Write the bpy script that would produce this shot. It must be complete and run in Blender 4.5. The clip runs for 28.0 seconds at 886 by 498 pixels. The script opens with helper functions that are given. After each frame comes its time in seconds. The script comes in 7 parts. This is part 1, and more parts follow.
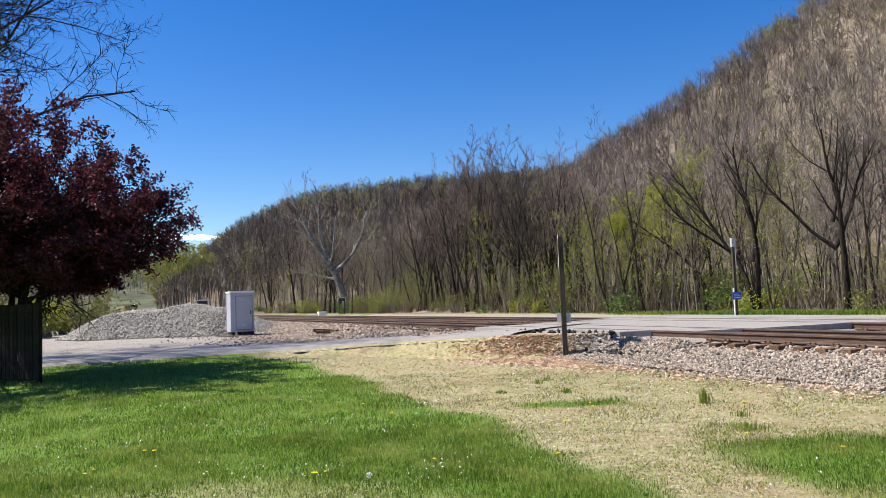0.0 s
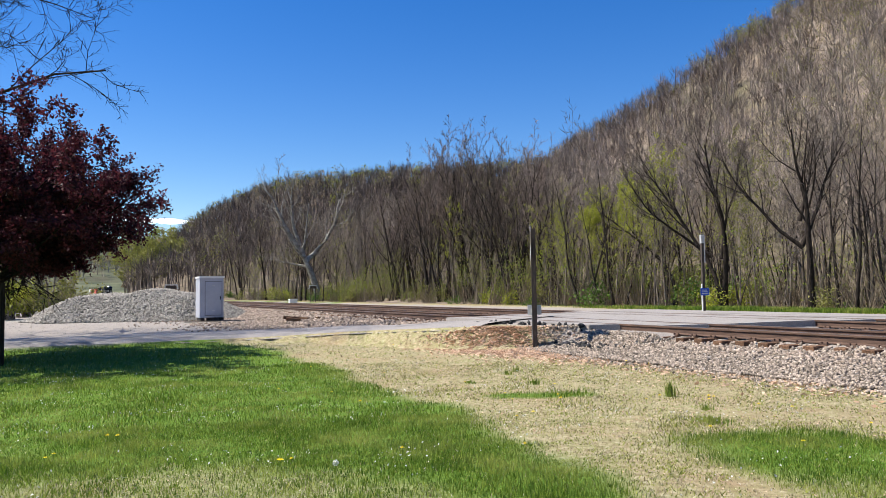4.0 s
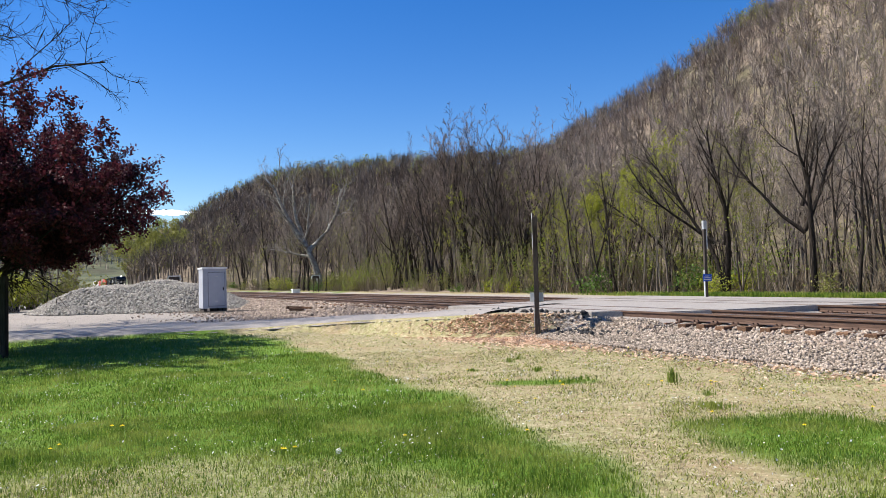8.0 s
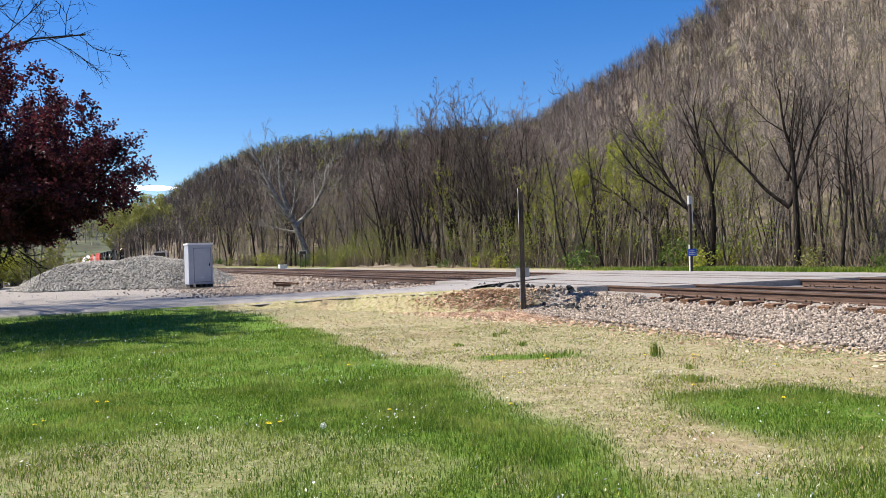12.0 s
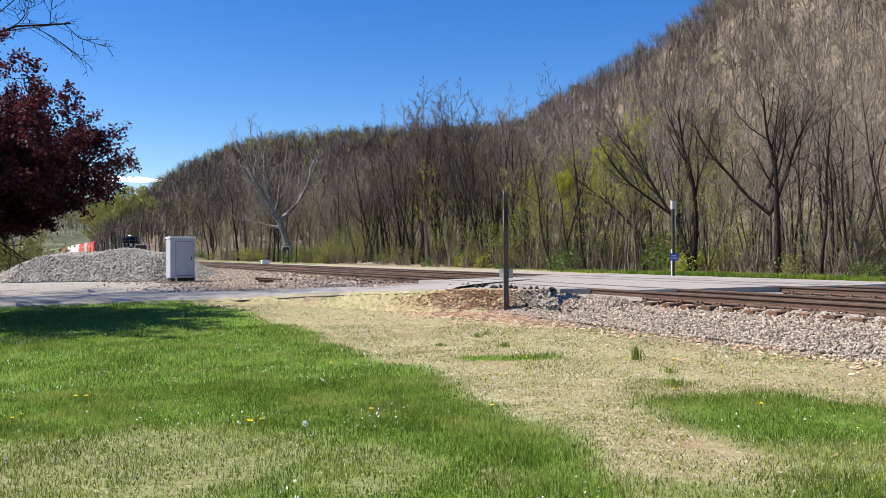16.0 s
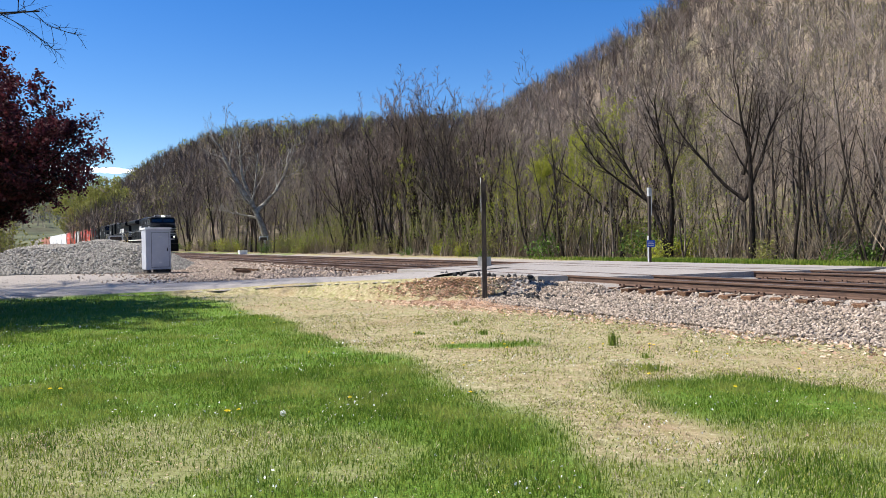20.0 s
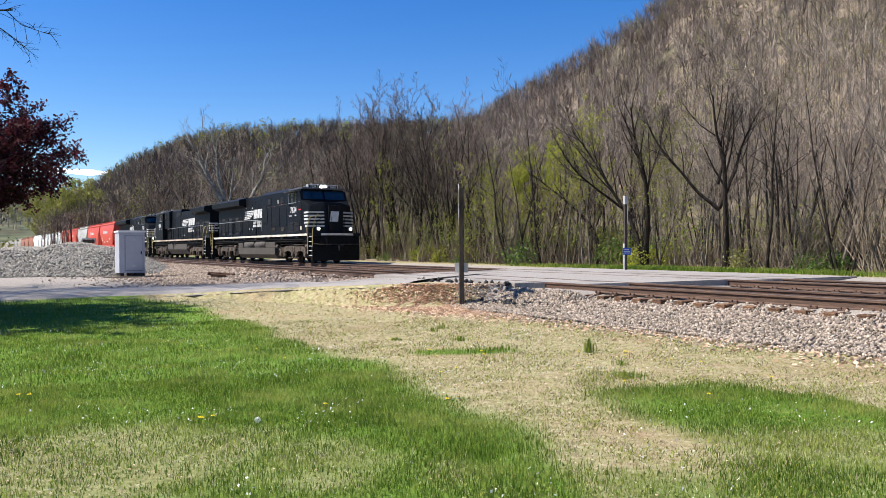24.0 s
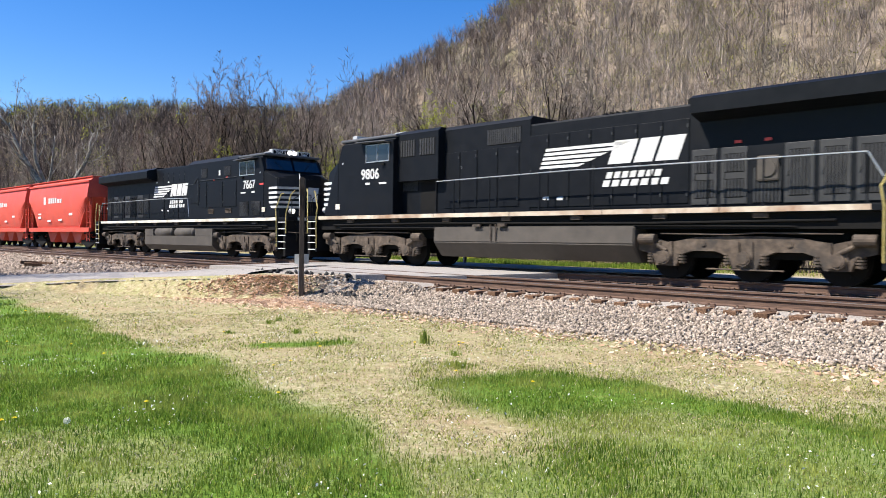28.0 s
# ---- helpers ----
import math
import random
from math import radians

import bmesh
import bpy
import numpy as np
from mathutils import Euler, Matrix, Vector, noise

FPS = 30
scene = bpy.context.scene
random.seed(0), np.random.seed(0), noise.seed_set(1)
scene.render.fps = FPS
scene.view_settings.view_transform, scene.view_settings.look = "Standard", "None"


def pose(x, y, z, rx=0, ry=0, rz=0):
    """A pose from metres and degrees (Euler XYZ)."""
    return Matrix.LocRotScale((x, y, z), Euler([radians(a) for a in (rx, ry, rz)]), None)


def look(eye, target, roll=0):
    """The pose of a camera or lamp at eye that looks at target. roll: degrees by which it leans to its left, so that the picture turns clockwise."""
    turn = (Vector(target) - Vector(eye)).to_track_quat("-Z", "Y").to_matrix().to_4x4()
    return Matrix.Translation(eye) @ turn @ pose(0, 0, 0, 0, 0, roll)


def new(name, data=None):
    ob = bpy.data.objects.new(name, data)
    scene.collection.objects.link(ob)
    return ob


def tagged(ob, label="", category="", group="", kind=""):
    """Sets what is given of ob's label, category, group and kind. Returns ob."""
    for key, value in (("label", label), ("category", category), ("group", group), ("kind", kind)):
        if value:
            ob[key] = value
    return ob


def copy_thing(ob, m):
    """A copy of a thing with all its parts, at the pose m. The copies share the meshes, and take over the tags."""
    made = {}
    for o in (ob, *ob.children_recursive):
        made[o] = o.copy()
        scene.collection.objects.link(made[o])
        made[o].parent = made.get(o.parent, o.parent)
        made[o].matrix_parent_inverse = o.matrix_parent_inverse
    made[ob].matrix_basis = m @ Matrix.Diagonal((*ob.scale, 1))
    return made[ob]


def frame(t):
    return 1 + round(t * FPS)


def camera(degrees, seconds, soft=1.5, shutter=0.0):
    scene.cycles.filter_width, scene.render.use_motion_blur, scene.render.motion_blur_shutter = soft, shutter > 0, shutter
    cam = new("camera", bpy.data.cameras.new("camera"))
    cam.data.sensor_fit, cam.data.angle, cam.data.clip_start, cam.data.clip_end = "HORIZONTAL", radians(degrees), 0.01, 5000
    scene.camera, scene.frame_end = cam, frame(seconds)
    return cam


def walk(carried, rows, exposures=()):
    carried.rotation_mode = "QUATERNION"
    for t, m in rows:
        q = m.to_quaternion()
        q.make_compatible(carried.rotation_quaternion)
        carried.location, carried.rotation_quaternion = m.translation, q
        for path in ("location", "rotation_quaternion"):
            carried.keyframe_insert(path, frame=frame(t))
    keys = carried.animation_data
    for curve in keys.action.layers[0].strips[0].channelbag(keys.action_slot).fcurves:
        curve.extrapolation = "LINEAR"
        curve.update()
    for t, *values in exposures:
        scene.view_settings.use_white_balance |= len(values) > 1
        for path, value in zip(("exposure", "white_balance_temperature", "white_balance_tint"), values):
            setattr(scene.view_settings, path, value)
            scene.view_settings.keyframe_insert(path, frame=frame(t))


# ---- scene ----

# ---- camera: hand-held on the lawn, turning with the train ----
CAMERA_ROWS = [
    (0, -0.007, 0, 1.5, 4.02, 2.07, -0),
    (0.5, -0.007, 0.008, 1.5, 3.88, 2.16, 0.03),
    (1, -0.003, 0.013, 1.498, 3.81, 2.26, 0.05),
    (1.5, 0.002, 0.011, 1.496, 3.81, 2.38, 0.12),
    (2, 0.003, 0.006, 1.5, 3.92, 2.52, 0.04),
    (2.5, 0.004, -0.009, 1.5, 4.07, 2.14, -0.91),
    (3, 0.005, -0.004, 1.498, 4.12, 1.38, -1.67),
    (3.5, 0.003, 0.02, 1.491, 3.36, 0.98, -2.11),
    (5.5, 0.006, 0.004, 1.488, 3.08, 0.58, -2.03),
    (6, 0.01, -0.006, 1.486, 2.9, 0.75, -1.93),
    (6.5, 0.007, 0.021, 1.485, 2.6, 0.82, -1.82),
    (7, 0.012, -0, 1.485, 2.35, 1, -1.73),
    (7.5, 0.014, 0.005, 1.489, 2.33, 1.26, -1.63),
    (8, 0.019, 0.014, 1.487, 2.34, 1.42, -1.95),
    (8.5, 0.019, 0.006, 1.489, 2.53, 1.46, -1.95),
    (9, 0.018, 0.008, 1.486, 2.54, 1.4, -1.94),
    (9.5, 0.019, 0, 1.483, 2.52, 1.3, -1.98),
    (10, 0.019, 0.016, 1.48, 1.66, 0.76, -2.59),
    (10.5, 0.016, 0.018, 1.487, 1.56, 0.55, -2.31),
    (11, 0.018, 0.013, 1.483, 1.45, 0.39, -2.14),
    (11.5, 0.05, 0.013, 1.48, 0.6, 1.61, -2.97),
    (13.5, 0.041, -0.001, 1.527, 0.28, 1.02, -2.81),
    (14, 0.018, -0.008, 1.516, 1.77, 0.63, -4.01),
    (14.5, 0.01, -0.012, 1.513, 1.51, -0.19, -4.73),
    (15, 0.024, -0.001, 1.51, 0.76, -0.58, -4.85),
    (15.5, 0.018, -0.018, 1.508, 0.95, -0.06, -4.16),
    (16, 0.032, -0.006, 1.503, 0.3, 0.28, -4.19),
    (16.5, 0.037, -0.002, 1.499, 0.39, 0.38, -4.07),
    (17, 0.036, -0.008, 1.508, 0.68, 0.59, -4.43),
    (17.5, 0.029, -0.017, 1.515, 1.45, 0.11, -4.77),
    (18, 0.038, -0.005, 1.506, 0.79, -0.34, -5.36),
    (18.5, 0.038, -0.014, 1.505, 0.54, -0.2, -5.24),
    (19, 0.041, -0.009, 1.501, -0.14, 0.05, -5.57),
    (19.5, 0.051, 0.005, 1.497, -0.62, 0.3, -5.67),
    (20, 0.051, -0.01, 1.496, -0.58, 0.8, -5.82),
    (20.5, 0.052, -0.008, 1.497, -0.5, 1, -5.91),
    (21, 0.051, -0.02, 1.497, -0.62, 1.04, -6.08),
    (21.5, 0.048, -0.009, 1.497, -0.65, 1.05, -6.05),
    (23.5, 0.052, -0.01, 1.495, -0.65, 0.82, -6.56),
    (24, 0.048, -0.006, 1.502, -0.15, 0.29, -7.57),
    (24.5, 0.05, -0.01, 1.513, 0.6, -0.19, -8.71),
    (25, 0.064, -0.022, 1.527, 1.88, 0.07, -10.22),
    (25.5, 0.091, -0.027, 1.523, 2.3, 0.5, -11.52),
    (26, 0.109, -0.031, 1.504, 1.65, 0.4, -14.15),
    (26.5, 0.104, -0.032, 1.501, 0.6, -0.17, -17.2),
    (27, 0.12, -0.052, 1.504, -0.28, -0.43, -18.19),
    (27.5, 0.129, -0.05, 1.505, -0.57, -0.68, -19.46),
    (28, 0.136, -0.03, 1.505, -0.74, -0.68, -19.51),
]
cam = camera(61.73, 28.0, soft=0.85, shutter=0.12)
walk(cam, [(t, pose(x, y, z, 90 + p, r, w)) for t, x, y, z, p, r, w in CAMERA_ROWS], [(0.0, 0.82), (20.0, 0.84), (25.0, 0.88), (28.0, 1.04)])

# ---- light: clear spring noon, sun high on the left ----
SUN_ELEV, SUN_AZ = radians(54), Vector((-1.0, 0.06))
world = bpy.data.worlds.new("sky")
scene.world = world
world.use_nodes = True
wn = world.node_tree
sky = wn.nodes.new("ShaderNodeTexSky")
sky.sky_type, sky.sun_disc = "NISHITA", False
sky.sun_elevation = SUN_ELEV
sky.sun_rotation = math.atan2(SUN_AZ.x, SUN_AZ.y)
sky.air_density, sky.dust_density, sky.ozone_density = 1.0, 0.1, 3.0
deep = wn.nodes.new("ShaderNodeHueSaturation")
deep.inputs["Hue"].default_value, deep.inputs["Saturation"].default_value = 0.513, 1.40
wn.links.new(sky.outputs["Color"], deep.inputs["Color"])
wn.links.new(deep.outputs["Color"], wn.nodes["Background"].inputs["Color"])
wn.nodes["Background"].inputs["Strength"].default_value = 0.088
sun_data = bpy.data.lights.new("sun", "SUN")
sun_data.energy, sun_data.angle, sun_data.color = 5.0, radians(0.53), (1.0, 0.95, 0.87)
sun = new("sun", sun_data)
sun_dir = Vector((*(SUN_AZ.normalized() * math.cos(SUN_ELEV)), math.sin(SUN_ELEV)))
sun.matrix_world = look(sun_dir * 100, (0, 0, 0))

# ---- the plan: railway axes u (along the train's travel) and n (away from the lawn) ----
THETA = -64.63
U = Vector((math.cos(radians(THETA)), math.sin(radians(THETA))))
N = Vector((-U.y, U.x))
NEAR, FAR, RAIL = 13.53, 18.40, 0.58  # track centres along n, rail head height
GAUGE = 0.755  # rail centre from track centre


def at(s, o, z=0.0):
    """A place from metres along the line, across it, and up."""
    return Vector((U.x * s + N.x * o, U.y * s + N.y * o, z))


def rail_pose(s, o, z=0.0, turn=0.0):
    p = at(s, o, z)
    return pose(p.x, p.y, p.z, 0, 0, THETA + turn)

# ---- materials ----
def ramp_node(nt, fac, stops):
    r = nt.nodes.new("ShaderNodeValToRGB")
    while len(r.color_ramp.elements) < len(stops):
        r.color_ramp.elements.new(0.5)
    for e, (p, c) in zip(r.color_ramp.elements, stops):
        e.position, e.color = p, (*c, 1)
    nt.links.new(fac, r.inputs[0])
    return r.outputs[0]


def noise_node(nt, vec, scale, detail=6.0, rough=0.6, kind="ShaderNodeTexNoise"):
    n = nt.nodes.new(kind)
    n.inputs["Scale"].default_value = scale
    if kind == "ShaderNodeTexNoise":
        n.inputs["Detail"].default_value, n.inputs["Roughness"].default_value = detail, rough
    nt.links.new(vec, n.inputs["Vector"])
    return n


def mix_node(nt, fac, a, b, mode="MIX"):
    m = nt.nodes.new("ShaderNodeMix")
    m.data_type, m.blend_type = "RGBA", mode
    for sock, v in ((m.inputs[0], fac), (m.inputs[6], a), (m.inputs[7], b)):
        if isinstance(v, (int, float)):
            sock.default_value = v
        elif isinstance(v, tuple):
            sock.default_value = (*v, 1)
        else:
            nt.links.new(v, sock)
    return m.outputs[2]


def surface(name, stops, scale=8.0, rough=0.7, metal=0.0, bump=0.2, bump_dist=0.01, big=None, vary=0.0, island=0.0, spec=0.5, stretch=None, coord="Object"):
    """A noise-grained material. stops: colours along the grain noise; big: (scale, colour, low, high) stains over it;
    vary: brightness by object; island: brightness by loose piece; stretch: scale of the three axes."""
    m = bpy.data.materials.new(name)
    m.use_nodes = True
    nt = m.node_tree
    b = nt.nodes["Principled BSDF"]
    tc = nt.nodes.new("ShaderNodeTexCoord")
    vec = tc.outputs[coord]
    if stretch:
        mp = nt.nodes.new("ShaderNodeMapping")
        mp.inputs["Scale"].default_value = stretch
        nt.links.new(vec, mp.inputs[0])
        vec = mp.outputs[0]
    grain = noise_node(nt, vec, scale)
    col = ramp_node(nt, grain.outputs["Fac"], stops)
    if big:
        bn = noise_node(nt, tc.outputs[coord], big[0], 5.0, 0.65)
        mask = ramp_node(nt, bn.outputs["Fac"], [(big[2], (0, 0, 0)), (big[3], (1, 1, 1))])
        col = mix_node(nt, mask, col, big[1])
    if vary or island:
        if vary:
            src = nt.nodes.new("ShaderNodeObjectInfo").outputs["Random"]
        else:
            src = nt.nodes.new("ShaderNodeNewGeometry").outputs["Random Per Island"]
        amount = vary or island
        mr = nt.nodes.new("ShaderNodeMapRange")
        mr.inputs["To Min"].default_value, mr.inputs["To Max"].default_value = 1 - amount, 1 + amount
        nt.links.new(src, mr.inputs["Value"])
        hsv = nt.nodes.new("ShaderNodeHueSaturation")
        nt.links.new(mr.outputs[0], hsv.inputs["Value"])
        nt.links.new(col, hsv.inputs["Color"])
        col = hsv.outputs[0]
    nt.links.new(col, b.inputs["Base Color"])
    b.inputs["Metallic"].default_value = metal
    b.inputs["Specular IOR Level"].default_value = spec
    rr = nt.nodes.new("ShaderNodeMapRange")
    rr.inputs["To Min"].default_value, rr.inputs["To Max"].default_value = max(rough - 0.12, 0.03), min(rough + 0.12, 1)
    nt.links.new(grain.outputs["Fac"], rr.inputs["Value"])
    nt.links.new(rr.outputs[0], b.inputs["Roughness"])
    if bump:
        bp = nt.nodes.new("ShaderNodeBump")
        bp.inputs["Strength"].default_value, bp.inputs["Distance"].default_value = bump, bump_dist
        nt.links.new(grain.outputs["Fac"], bp.inputs["Height"])
        nt.links.new(bp.outputs[0], b.inputs["Normal"])
    return m


def leaf_material(name, c1, c2, glow=0.35, patches=()):
    """Thin leaves: colour by loose leaf, some light passing through."""
    m = bpy.data.materials.new(name)
    m.use_nodes = True
    nt = m.node_tree
    b = nt.nodes["Principled BSDF"]
    g = nt.nodes.new("ShaderNodeNewGeometry")
    col = ramp_node(nt, g.outputs["Random Per Island"], [(0.0, c1), (1.0, c2)])
    for scale, tone, low, high, most in patches:
        pn = noise_node(nt, nt.nodes.new("ShaderNodeTexCoord").outputs["Object"], scale, 4.0, 0.6)
        col = mix_node(nt, ramp_node(nt, pn.outputs["Fac"], [(low, (0, 0, 0)), (high, (most, most, most))]), col, tone)
    nt.links.new(col, b.inputs["Base Color"])
    b.inputs["Roughness"].default_value = 0.6
    b.inputs["Specular IOR Level"].default_value = 0.25
    tr = nt.nodes.new("ShaderNodeBsdfTranslucent")
    nt.links.new(col, tr.inputs["Color"])
    ms = nt.nodes.new("ShaderNodeMixShader")
    ms.inputs[0].default_value = glow
    nt.links.new(b.outputs[0], ms.inputs[1])
    nt.links.new(tr.outputs[0], ms.inputs[2])
    nt.links.new(ms.outputs[0], nt.nodes["Material Output"].inputs["Surface"])
    return m


def tinted(name):
    """Far twigs: each tree's own tone from its tint, varied a little by loose twig."""
    m = bpy.data.materials.new(name)
    m.use_nodes = True
    nt = m.node_tree
    b = nt.nodes["Principled BSDF"]
    at_tint = nt.nodes.new("ShaderNodeAttribute")
    at_tint.attribute_name = "tint"
    g = nt.nodes.new("ShaderNodeNewGeometry")
    mr = nt.nodes.new("ShaderNodeMapRange")
    mr.inputs["To Min"].default_value, mr.inputs["To Max"].default_value = 0.5, 1.5
    nt.links.new(g.outputs["Random Per Island"], mr.inputs["Value"])
    hsv = nt.nodes.new("ShaderNodeHueSaturation")
    nt.links.new(mr.outputs[0], hsv.inputs["Value"])
    nt.links.new(at_tint.outputs["Color"], hsv.inputs["Color"])
    nt.links.new(hsv.outputs[0], b.inputs["Base Color"])
    b.inputs["Roughness"].default_value = 0.95
    b.inputs["Specular IOR Level"].default_value = 0.05
    return m


def glowing(name, colour, strength):
    m = bpy.data.materials.new(name)
    m.use_nodes = True
    b = m.node_tree.nodes["Principled BSDF"]
    b.inputs["Base Color"].default_value = (*colour, 1)
    b.inputs["Emission Color"].default_value = (*colour, 1)
    b.inputs["Emission Strength"].default_value = strength
    return m


def ground_material():
    """Lawn sheet: dry straw turf, green turf, gravel lot and leaf litter, blended by the zones of the plan."""
    m = bpy.data.materials.new("lawn_soil")
    m.use_nodes = True
    nt = m.node_tree
    b = nt.nodes["Principled BSDF"]
    tc = nt.nodes.new("ShaderNodeTexCoord").outputs["Object"]
    zone = nt.nodes.new("ShaderNodeAttribute")
    zone.attribute_name = "zone"
    sep = nt.nodes.new("ShaderNodeSeparateColor")
    nt.links.new(zone.outputs["Color"], sep.inputs[0])
    fine = noise_node(nt, tc, 38.0, 8.0, 0.7)
    mid = noise_node(nt, tc, 5.0, 6.0, 0.65)
    wide = noise_node(nt, tc, 0.55, 5.0, 0.6)
    straw = ramp_node(nt, fine.outputs["Fac"], [(0.25, (0.14, 0.11, 0.065)), (0.42, (0.30, 0.245, 0.14)), (0.58, (0.41, 0.355, 0.205)), (0.78, (0.62, 0.555, 0.375))])
    pale = ramp_node(nt, mid.outputs["Fac"], [(0.44, (0, 0, 0)), (0.62, (0.75, 0.75, 0.75))])
    straw = mix_node(nt, pale, straw, (0.245, 0.25, 0.095))
    clump = noise_node(nt, tc, 12.0, 7.0, 0.75)
    straw = mix_node(nt, ramp_node(nt, clump.outputs["Fac"], [(0.50, (0, 0, 0)), (0.62, (0.8, 0.8, 0.8))]), straw, (0.17, 0.13, 0.07))
    straw = mix_node(nt, ramp_node(nt, clump.outputs["Fac"], [(0.34, (0.7, 0.7, 0.7)), (0.46, (0, 0, 0))]), straw, (0.58, 0.53, 0.38))
    rust = ramp_node(nt, wide.outputs["Fac"], [(0.5, (0, 0, 0)), (0.72, (0.55, 0.55, 0.55))])
    straw = mix_node(nt, rust, straw, (0.30, 0.19, 0.115))
    green = ramp_node(nt, fine.outputs["Fac"], [(0.3, (0.04, 0.08, 0.012)), (0.5, (0.10, 0.18, 0.022)), (0.75, (0.20, 0.29, 0.05))])
    thin = ramp_node(nt, mid.outputs["Fac"], [(0.52, (0, 0, 0)), (0.7, (0.5, 0.5, 0.5))])
    green = mix_node(nt, thin, green, (0.26, 0.27, 0.09))
    gravel = ramp_node(nt, fine.outputs["Fac"], [(0.28, (0.145, 0.126, 0.108)), (0.5, (0.30, 0.266, 0.232)), (0.72, (0.43, 0.39, 0.345))])
    damp = ramp_node(nt, mid.outputs["Fac"], [(0.55, (0, 0, 0)), (0.75, (0.5, 0.5, 0.5))])
    gravel = mix_node(nt, damp, gravel, (0.25, 0.225, 0.20))
    litter = ramp_node(nt, fine.outputs["Fac"], [(0.3, (0.09, 0.063, 0.038)), (0.5, (0.24, 0.165, 0.10)), (0.72, (0.44, 0.30, 0.19))])
    moss = ramp_node(nt, wide.outputs["Fac"], [(0.42, (0, 0, 0)), (0.6, (0.7, 0.7, 0.7))])
    litter = mix_node(nt, moss, litter, (0.13, 0.16, 0.045))
    col = mix_node(nt, sep.outputs[0], straw, green)
    col = mix_node(nt, sep.outputs[1], col, gravel)
    col = mix_node(nt, sep.outputs[2], col, litter)
    nt.links.new(col, b.inputs["Base Color"])
    b.inputs["Roughness"].default_value = 0.95
    b.inputs["Specular IOR Level"].default_value = 0.1
    bp = nt.nodes.new("ShaderNodeBump")
    bp.inputs["Strength"].default_value, bp.inputs["Distance"].default_value = 0.7, 0.03
    nt.links.new(fine.outputs["Fac"], bp.inputs["Height"])
    nt.links.new(bp.outputs[0], b.inputs["Normal"])
    return m


M_GROUND = ground_material()
M_HILL = surface("hill_litter", [(0.3, (0.09, 0.068, 0.05)), (0.5, (0.19, 0.148, 0.11)), (0.7, (0.31, 0.245, 0.185))], 0.5, 1.0, bump=0.6, bump_dist=0.6, big=(0.02, (0.075, 0.08, 0.03), 0.48, 0.72), spec=0.1)
M_RIDGE = surface("ridge_canopy", [(0.3, (0.055, 0.066, 0.042)), (0.5, (0.105, 0.115, 0.07)), (0.7, (0.17, 0.17, 0.10))], 0.06, 1.0, bump=0.8, bump_dist=4.0, big=(0.012, (0.07, 0.06, 0.045), 0.5, 0.7), spec=0.05)
M_ASPHALT = surface("worn_asphalt", [(0.3, (0.19, 0.173, 0.157)), (0.5, (0.285, 0.26, 0.238)), (0.7, (0.36, 0.333, 0.305))], 30, 0.9, bump=0.4, bump_dist=0.006, big=(0.7, (0.15, 0.137, 0.125), 0.52, 0.72), spec=0.2)
# tar black, deepened for the sign's shadow beside the post
M_TAR = surface("fresh_tar", [(0.3, (0.008, 0.008, 0.0084)), (0.7, (0.036, 0.0352, 0.034))], 25, 0.85, bump=0.6, bump_dist=0.01)
M_BALLAST = surface("ballast_stone", [(0.3, (0.1408, 0.1093, 0.0828)), (0.5, (0.2898, 0.236, 0.1863)), (0.7, (0.414, 0.3478, 0.2857))], 14, 0.9, bump=0.5, bump_dist=0.01, island=0.6, spec=0.2)
M_BALLAST_RUST = surface("rusty_ballast", [(0.3, (0.15, 0.112, 0.085)), (0.5, (0.28, 0.218, 0.172)), (0.7, (0.39, 0.325, 0.268))], 14, 0.9, bump=0.5, bump_dist=0.01, island=0.42, spec=0.2)
M_PILE = surface("crushed_stone", [(0.3, (0.16, 0.145, 0.125)), (0.5, (0.265, 0.245, 0.215)), (0.7, (0.37, 0.345, 0.305))], 9, 0.9, bump=0.5, bump_dist=0.012, island=0.38, spec=0.2)
M_BED = surface("ballast_bed", [(0.3, (0.07, 0.06, 0.05)), (0.5, (0.26, 0.23, 0.20)), (0.7, (0.46, 0.42, 0.37))], 22, 0.95, bump=1.0, bump_dist=0.05, spec=0.1)
M_RAIL = surface("rail_rust", [(0.3, (0.05, 0.027, 0.018)), (0.55, (0.10, 0.056, 0.037)), (0.75, (0.17, 0.10, 0.068))], 12, 0.85, bump=0.3, bump_dist=0.004, stretch=(0.3, 3, 3))
M_RAILTOP = surface("rail_head_steel", [(0.3, (0.30, 0.27, 0.25)), (0.7, (0.45, 0.42, 0.40))], 9, 0.38, 0.9, bump=0.05)
M_TIE = surface("tie_wood", [(0.3, (0.045, 0.026, 0.017)), (0.5, (0.125, 0.07, 0.042)), (0.7, (0.24, 0.145, 0.09))], 9, 0.95, bump=0.8, bump_dist=0.02, vary=0.35, stretch=(6, 0.7, 6), spec=0.15)
M_BLACK = surface("locomotive_black", [(0.3, (0.00384, 0.00464, 0.00624)), (0.7, (0.0064, 0.00752, 0.00976))], 3.0, 0.5, bump=0.06, bump_dist=0.01, big=(0.7, (0.008, 0.0076, 0.0072), 0.55, 0.85), spec=0.16)
M_DUST = surface("dusty_truck_grey", [(0.3, (0.027, 0.0192, 0.0132)), (0.5, (0.072, 0.0516, 0.036)), (0.7, (0.132, 0.099, 0.072))], 5.0, 0.85, bump=0.3, bump_dist=0.01, big=(1.5, (0.03, 0.027, 0.024), 0.5, 0.7))
